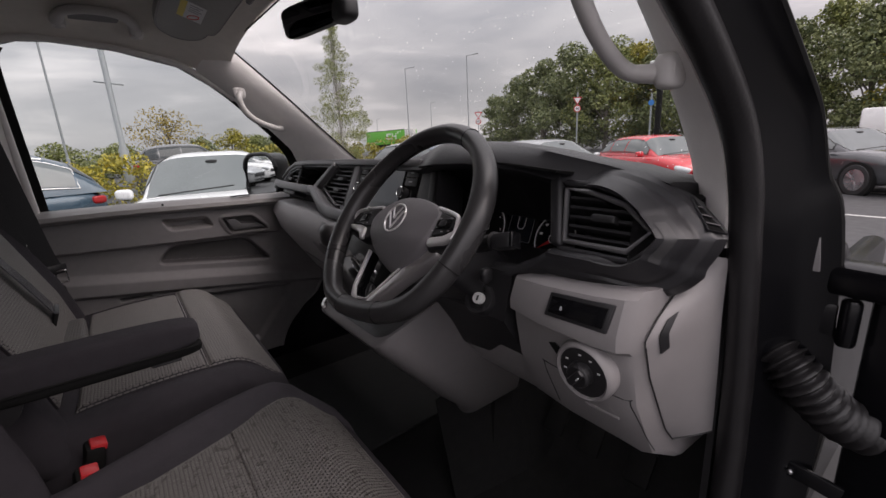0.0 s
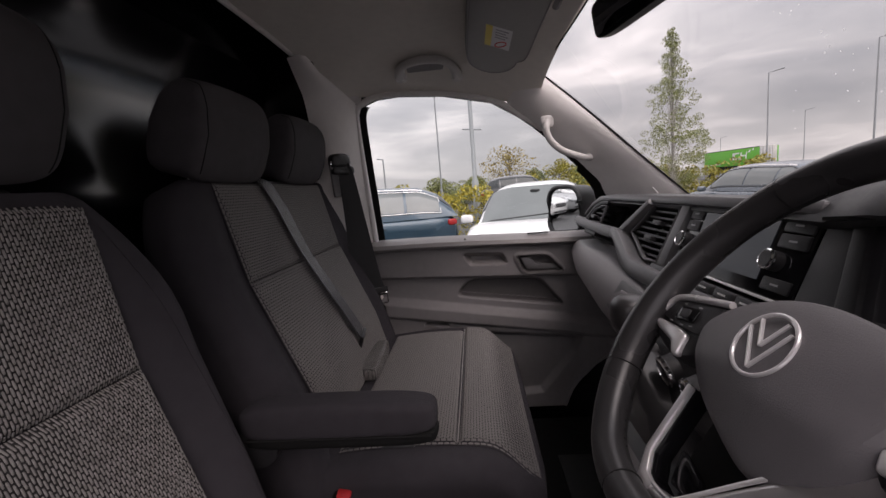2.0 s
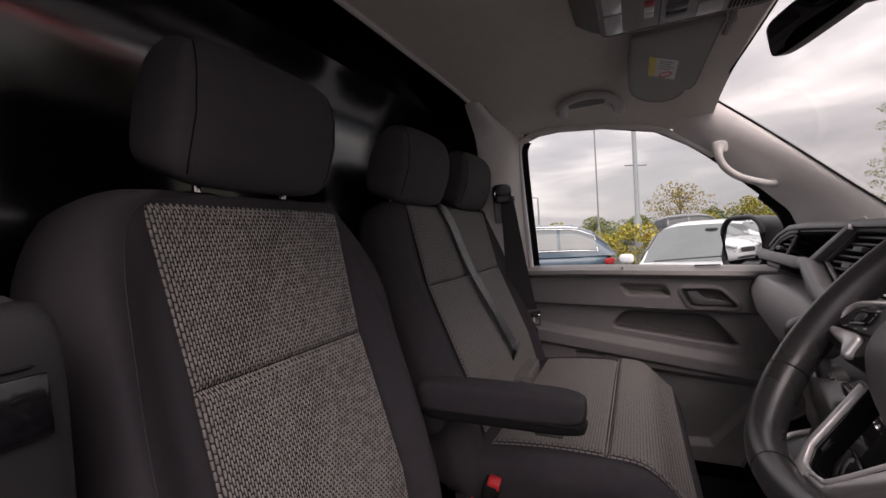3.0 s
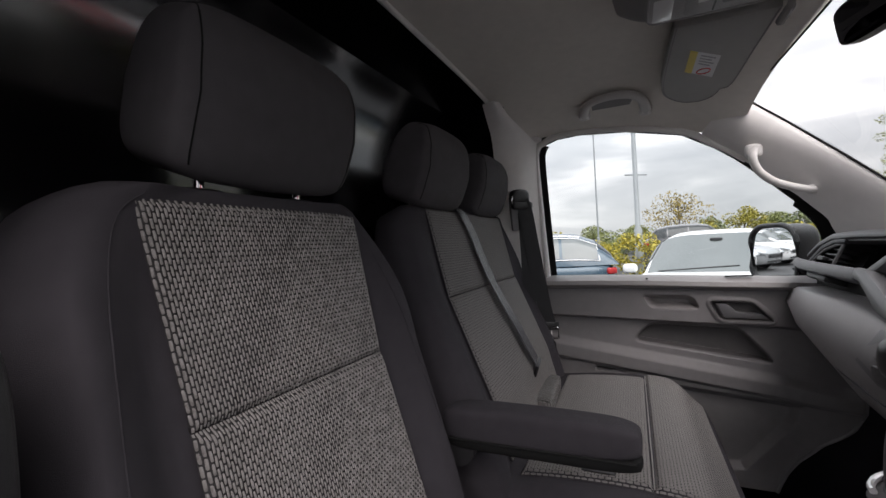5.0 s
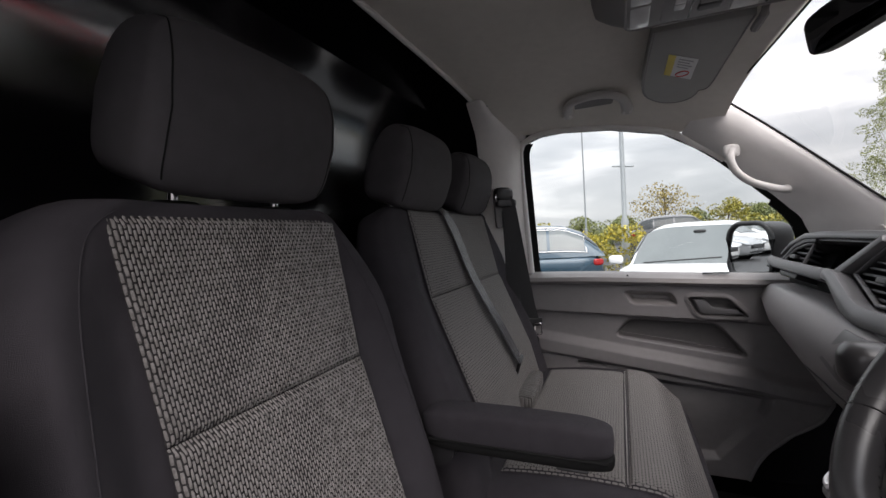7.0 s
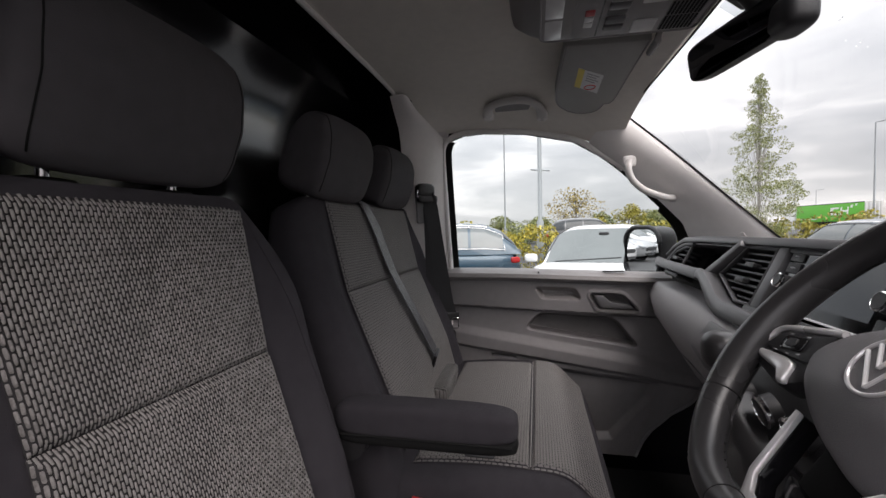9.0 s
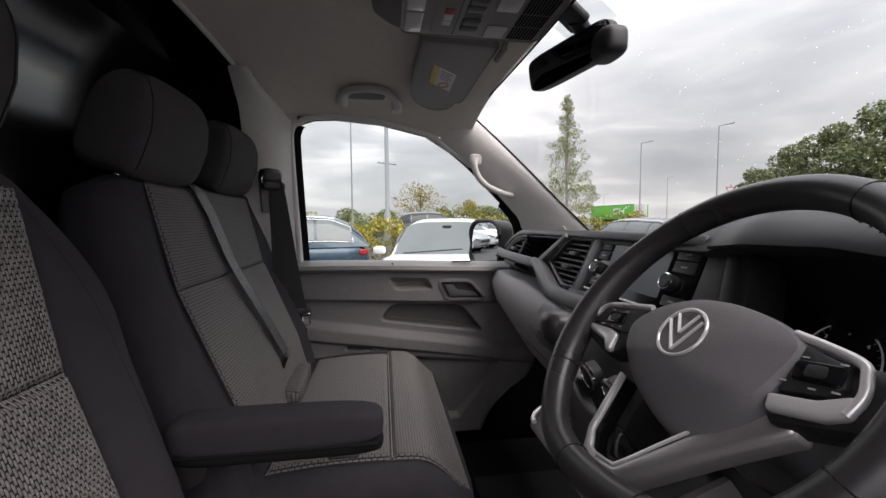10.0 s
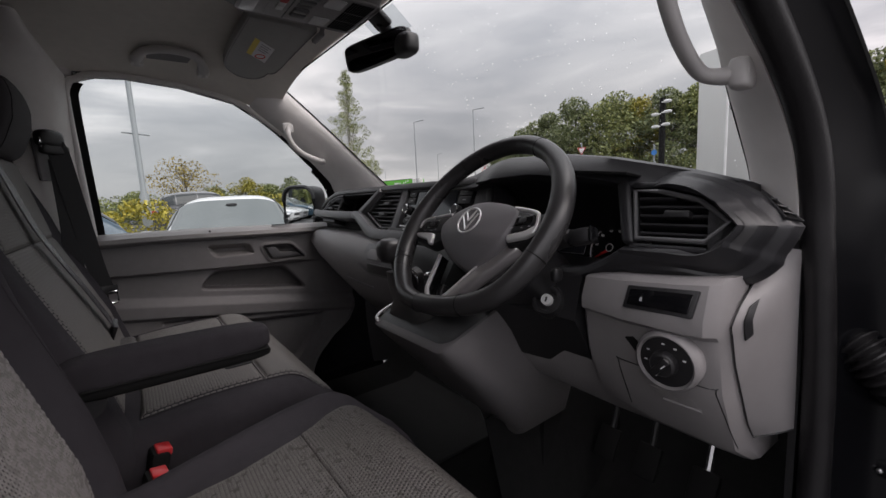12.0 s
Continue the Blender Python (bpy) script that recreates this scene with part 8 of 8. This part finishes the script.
def hedge(name, pts, w, h, leafm, label, seed, per=260, size=0.055, step=0.40):
    R = random.Random(seed)
    cl = []
    for a, c_ in zip(pts, pts[1:]):
        A_, C_ = Vector(a), Vector(c_)
        n = int((C_ - A_).length / step)
        for k in range(n):
            p = A_.lerp(C_, k / n)
            for q in range(3):
                cl.append((p.x + R.uniform(-w, w) / 2, p.y + R.uniform(-0.2, 0.2), R.uniform(0.15, 1.0) * h * R.uniform(0.75, 1.0), R.uniform(0.22, 0.38)))
    me = leaves(cl, per, size, seed)
    me.materials.append(leafm)
    ob = new(name, me)
    return tagged(ob, label, "hedge", "", "stuff")


hedge("hedge", [(-12.4, -9.0), (-12.4, 3.6)], 1.0, 1.62, LHEDGE, "clipped hedge with yellow and bronze autumn leaves", 41, 950, 0.05, 0.24)
hedge("hedge", [(-20.5, -12.0), (-20.5, 14.0)], 1.4, 2.0, LYEL, "loose yellow-green hedge farther back", 42, 560, 0.075, 0.40)
hedge("hedge", [(-17.5, 8.2), (-13.5, 8.6), (-12.0, 9.5)], 1.0, 1.75, LYEL, "yellow-green bushes ahead of the van", 43, 650, 0.06, 0.3)
hedge("hedge", [(-7.0, 23.2), (-3.0, 23.6)], 0.6, 0.55, LAUT, "low reddish shrubs in a planted verge", 44, 260, 0.06)
GRASS = mat("verge_grass", (0.075, 0.105, 0.028), 0.9, bump=1.0, bscale=25, var=0.4, scale=8)
part("verge", box((-5.2, 24.6, 0.06), (9.0, 3.6, 0.16), 0.03), GRASS, None, "grass verge inside a low kerb", kind="structure", category="verge")
KERB = mat("concrete_kerb", (0.30, 0.29, 0.27), 0.85, bump=0.5, bscale=60, var=0.2)
for k in range(9):
    part("kerb", box((-9.2 + k * 1.0, 22.74, 0.055), (0.985, 0.13, 0.17), 0.015), KERB, None, "grey concrete kerb stone", kind="structure", category="kerb")

# posts, lamps and signs
GALV = mat("galvanised_steel", (0.30, 0.32, 0.33), 0.55, 0.15, bump=0.1, bscale=60, var=0.1)


def lamp_post(at, h, arm_az, label, r=0.055, arm=0.9):
    p = thing("street_lamp", at, label, "street lamp", "lamp posts", local=True)
    part("pole", tube([(0, 0, 0), (0, 0, 1.6), (0, 0, 1.62), (0, 0, h)], [r * 1.6, r * 1.6, r, r * 0.65], 10), GALV, p)
    d = Vector((-math.sin(radians(arm_az)), math.cos(radians(arm_az)), 0.12))
    part("head", tube([Vector((0, 0, h)), Vector((0, 0, h)) + d * arm * 0.35, Vector((0, 0, h + 0.02)) + d * arm], [r * 0.7, 0.06, 0.10], 8, flat=0.45), GALV, p, "flat lamp head")
    return p


lamp_post(polar(48.9, 36, -0.02), 8.1, -35, "tall grey street lamp with flat head")
lamp_post(polar(56.8, 40, -0.02), 8.0, -40, "tall grey street lamp with flat head")
lamp_post(polar(53.8, 72, -0.02), 7.8, -40, "distant grey street lamp")
lamp_post(polar(62.6, 80, -0.02), 6.8, -40, "distant grey street lamp")
lamp_post(polar(60.9, 86, -0.02), 6.4, -40, "distant grey street lamp")
lamp_post(polar(93.9, 18.5, -0.02), 7.8, 60, "thin grey lamp post beside the hedge", 0.035)
lamp_post(polar(101.4, 22, -0.02), 3.35, 130, "short lamp post with floodlight beyond the blue car", 0.05, 0.5)
fp_ = thing("flag_pole", Vector((-13.0, -0.12, -0.02)), "thick grey post with a short cross bar", "post", local=True)
part("pole", tube([(0, 0, 0), (0, 0, 1.75), (0, 0, 1.85), (0, 0, 8.5)], [0.115, 0.115, 0.068, 0.055], 14), GALV, fp_)
part("cross_bar", tube([(0, -0.29, 3.42), (0, 0.31, 3.36)], 0.022, 8), GALV, fp_)

SIGNW = mat("sign_white", (0.75, 0.75, 0.75), 0.4, bump=0.0)
SIGNR = mat("sign_red", (0.55, 0.03, 0.04), 0.4, bump=0.0)
SIGNB = mat("sign_blue", (0.03, 0.20, 0.55), 0.4, bump=0.0)


def road_sign(at, face_az, h, label, plates):
    s = thing("road_sign", at, label, "road sign", "road signs", local=True)
    part("pole", tube([(0, 0, 0), (0, 0, h + 0.3)], 0.038, 10), GALV, s)
    rot = Matrix.Rotation(radians(face_az), 4, "Z")
    for kind, z, r in plates:
        if kind == "give_way":
            tri_ = lambda q: [(0, -q), (q * 0.92, q * 0.6), (-q * 0.92, q * 0.6)]
            for nm, q, d, mm in (("plate", r, 0.0, SIGNR), ("plate_face", r * 0.72, 0.012, SIGNW)):
                bb = prism(tri_(q), lambda u, v, dd: rot @ Vector((u, -0.05 - d - dd, z + v)), 0.0, 0.01, 0.0)
                part(nm, bb, mm, s)
        else:
            for nm, q, d, mm in (("plate", r, 0.0, SIGNR if kind == "limit" else SIGNB), ("plate_face", r * 0.76, 0.012, SIGNW if kind == "limit" else SIGNB)):
                bb = prism([(q * math.cos(a), q * math.sin(a)) for a in np.linspace(0, 2 * math.pi, 25)[:-1]], lambda u, v, dd: rot @ Vector((u, -0.05 - d - dd, z + v)), 0.0, 0.01, 0.0)
                part(nm, bb, mm, s)
            if kind == "limit":
                text("numerals", "40", r * 0.95, rot @ Matrix.Translation((0, -0.078, z)) @ Matrix.Rotation(radians(90), 4, "X"), RUBBER, s)
    return s


road_sign(polar(35.15, 24, -0.02), 32, 3.4, "give way sign above a red-ringed 40 sign on a pole", [("give_way", 3.30, 0.25), ("limit", 2.88, 0.18)])
road_sign(polar(47.6, 34, -0.02), 38, 3.5, "give way sign above a red-ringed 40 sign on a pole", [("give_way", 3.45, 0.32), ("limit", 2.95, 0.22)])
road_sign(polar(26.8, 21, -0.02), 20, 2.8, "round blue sign on a thin pole", [("blue", 2.74, 0.12)])
cc = thing("camera_column", polar(26.0, 22, -0.02), "tall black column with white surveillance cameras", "camera column", local=True)
part("column", tube([(0, 0, 0), (0, 0, 5.2)], 0.13, 12), RUBBER, cc)
for z, dx in ((5.0, 0.30), (4.55, 0.32), (4.5, -0.25), (4.0, 0.25), (3.95, -0.22)):
    part("camera_unit", pillow((dx, -0.18, z), (0.34, 0.16, 0.14), 0.6, 0.6, nu=14, nv=8), SIGNW, cc, "white camera housing")
    part("bracket", tube([(0, -0.10, z), (dx, -0.18, z)], 0.03, 6), SIGNW, cc)

# container trailer
tr = thing("lorry_trailer", (-56, 33, 0), "green curtain-sided lorry trailer with plain white marks", "lorry")
GREEN = mat("bright_green_curtain", (0.10, 0.42, 0.035), 0.5, bump=0.2, bscale=8, var=0.06)
TA, TB, TC = polar(62.4, 73), polar(57.4, 65), polar(56.6, 64.6)
ax = (TB - TA).normalized()
nx_ = Vector((ax.y, -ax.x, 0))


def tf(u, v, d):
    return TA + ax * u + nx_ * d + Vector((0, 0, v))


TL = (TB - TA).length
part("box", prism([(0, 1.55), (TL, 1.55), (TL, 3.64), (0, 3.64)], tf, -2.4, 0.0, 0.02), GREEN, tr, "bright green curtain side")
wa = (TC - TB).normalized()
wn_ = Vector((wa.y, -wa.x, 0))
part("doors", prism([(0, 1.5), (1.40, 1.5), (1.40, 3.67), (0, 3.67)], lambda u, v, d: TB + wa * u + wn_ * d + Vector((0, 0, v)), -1.0, 0.03, 0.02), mat("dirty_white_doors", (0.55, 0.54, 0.52), 0.6, bump=0.2, var=0.2, scale=3), tr, "dirty white rear doors")
for k in range(4):
    part("door_rib", prism([(0.15 + 0.34 * k, 1.6), (0.24 + 0.34 * k, 1.6), (0.24 + 0.34 * k, 3.57), (0.15 + 0.34 * k, 3.57)], lambda u, v, d: TB + wa * u + wn_ * d + Vector((0, 0, v)), 0.03, 0.09, 0.0), SIGNW, tr)
part("frame_bar", prism([(0, 1.45), (TL, 1.45), (TL, 1.56), (0, 1.56)], tf, -0.1, 0.03, 0.0), RUBBER, tr)
part("frame_bar", prism([(0, 3.62), (TL, 3.62), (TL, 3.69), (0, 3.69)], tf, -0.1, 0.03, 0.0), RUBBER, tr)
for u0, u1, v0, v1 in ((TL * 0.56, TL * 0.66, 2.3, 2.5), (TL * 0.54, TL * 0.58, 2.3, 3.2), (TL * 0.56, TL * 0.66, 3.0, 3.2), (TL * 0.68, TL * 0.70, 2.3, 3.2), (TL * 0.70, TL * 0.77, 2.65, 2.85), (TL * 0.77, TL * 0.79, 2.3, 3.2), (TL * 0.82, TL * 0.845, 3.1, 3.4), (TL * 0.88, TL * 0.90, 3.3, 3.5), (TL * 0.07, TL * 0.34, 1.85, 1.93)):
    part("white_mark", prism([(u0, v0), (u1, v0), (u1 + 0.15, v1), (u0 + 0.15, v1)], tf, 0.0, 0.02, 0.0), SIGNW, tr, "plain white mark")
part("chassis", prism([(0.5, 0.9), (TL, 0.9), (TL, 1.45), (0.5, 1.45)], tf, -1.8, -0.3, 0.02), RUBBER, tr)
for u in (1.2, TL - 3.4, TL - 2.2, TL - 1.0):
    part("wheel", lathe([(0.1, 0), (0.5, 0), (0.5, 0.3), (0.1, 0.3)], Matrix.Translation(tf(u, 0.5, -0.35)) @ Matrix.Rotation(math.atan2(ax.y, ax.x), 4, "Z") @ Matrix.Rotation(radians(90), 4, "X"), 20), TYRE, tr)
part("cab", prism([(-2.3, 0.6), (-0.3, 0.6), (-0.3, 3.4), (-1.8, 3.4), (-2.3, 2.2)], tf, -2.3, 0.0, 0.08), SIGNW, tr, "white tractor cab")

# totem sign beside the car park
tt = thing("totem_sign", polar(19.6, 20.5, -0.02), "tall pale grey totem sign with dark lettering", "totem sign")
PALE = mat("pale_grey_panel", (0.56, 0.57, 0.56), 0.4, bump=0.05, bscale=40, var=0.04)
PALE2 = mat("silver_grey_panel", (0.40, 0.405, 0.40), 0.4, bump=0.05, bscale=40, var=0.04)
P0, P1_, P2_ = polar(22.4, 21.2), polar(19.6, 20.4), polar(17.0, 21.0)
a1 = (P1_ - P0)
a2 = (P2_ - P1_)


def tface(A_, C_):
    t = (C_ - A_).normalized()
    n_ = Vector((t.y, -t.x, 0))
    return (lambda u, v, d: A_ + t * u + n_ * d + Vector((0, 0, v))), (C_ - A_).length


f1, l1 = tface(P0, P1_)
f2, l2 = tface(P1_, P2_)
part("panel", prism([(0, 0), (l1 - 0.03, 0), (l1 - 0.03, 6.6), (0, 6.6)], f1, -0.35, 0.0, 0.02), PALE, tt, "pale grey panel")
part("panel", prism([(0.03, 0), (l2, 0), (l2, 6.6), (0.03, 6.6)], f2, -0.35, 0.0, 0.02), PALE2, tt, "silver grey lettered panel")
part("corner_strip", tube([P1_ + Vector((0, 0, 0)), P1_ + Vector((0, 0, 6.6))], 0.045, 10), SIGNW, tt, "bright corner strip")
t2 = a2.normalized()
TM = Matrix.Translation(f2(l2 * 0.42, 4.20, 0.006)) @ Matrix((((t2.x), 0, t2.y, 0), (t2.y, 0, -t2.x, 0), (0, 1, 0, 0), (0, 0, 0, 1)))
text("lettering", "Vehicles", 0.26, TM, RUBBER, tt, "dark lettering")
part("lettering_bar", prism([(l2 * 0.12, 4.72), (l2 * 0.78, 4.72), (l2 * 0.78, 4.92), (l2 * 0.12, 4.92)], f2, 0.0, 0.008, 0.0), RUBBER, tt, "dark unreadable line")
# low building and trees seen only in the exterior mirror
bd = thing("showroom_building", (-10, -46, 0), "low pale showroom building behind the van", "building")
part("wall", box((-12, -48, 2.4), (16, 6, 4.8), 0.05), mat("pale_cladding", (0.45, 0.45, 0.44), 0.6, bump=0.2, var=0.08, scale=2), bd)
part("roof", box((-12, -48, 4.95), (16.6, 6.6, 0.3), 0.05), BLACKP, bd)
for k in range(5):
    part("window", box((-18.2 + 3.1 * k, -44.97, 1.9), (2.4, 0.06, 2.4), 0.02), CGLASS, bd)
tree("tall_tree", Vector((-6.2, -38, -0.02)), 7.5, 2.6, 0.2, BARK, LGREEN, "tall dense green tree", 71, 110, 0.16, 0.12, 1.0, 34, "woodland edge")
tree("tall_tree", Vector((-1.2, -42, -0.02)), 8.0, 2.8, 0.2, BARK, LDARK, "tall dense dark green tree", 72, 110, 0.16, 0.12, 1.0, 34, "woodland edge")

# the van's own outside, round and behind the cab
vb = thing("van_body", (0, 0, 0), "plain black panel van standing on the car park", "van", kind="structure")
part("cargo_box", loft([[Vector((s * w, y, z)) for s, w, z in ((-1, 0.90, 0.38), (1, 0.90, 0.38), (1, 0.93, 1.10), (1, 0.86, 1.85), (1, 0.74, 1.985), (-1, 0.74, 1.985), (-1, 0.86, 1.85), (-1, 0.93, 1.10))] for y in (-3.55, -3.5, -1.06)]), BODYB, vb, "black cargo body")
part("bonnet", loft([[Vector((s * w, y, z)) for s, w, z in ((-1, 0.78, 0.36), (1, 0.78, 0.36), (1, 0.80, 0.80), (1, 0.74, zt), (-1, 0.74, zt), (-1, 0.80, 0.80))] for y, zt in ((0.86, 1.16), (1.25, 1.08), (1.52, 0.98), (1.62, 0.80))]), BODYB, vb, "black bonnet and nose")
part("underbody", box((0, -0.1, 0.50), (1.60, 1.95, 0.16), 0.02), RUBBER, vb, "dark underbody")
for sx in (-1, 1):
    for yy in (1.02, -2.55):
        wm = Matrix.Translation((sx * 0.68, yy, 0.31)) @ Matrix.Rotation(radians(90 * sx), 4, "Y")
        ty = part("tyre", lathe([(0.20, 0.0), (0.30, 0.0), (0.33, 0.03), (0.33, 0.17), (0.30, 0.20), (0.21, 0.20)], wm, 28), TYRE, vb, "black tyre")
        part("rim", lathe([(0.21, 0.18), (0.10, 0.15), (0.03, 0.17)], wm, 24), ALLOY, ty, "wheel rim")
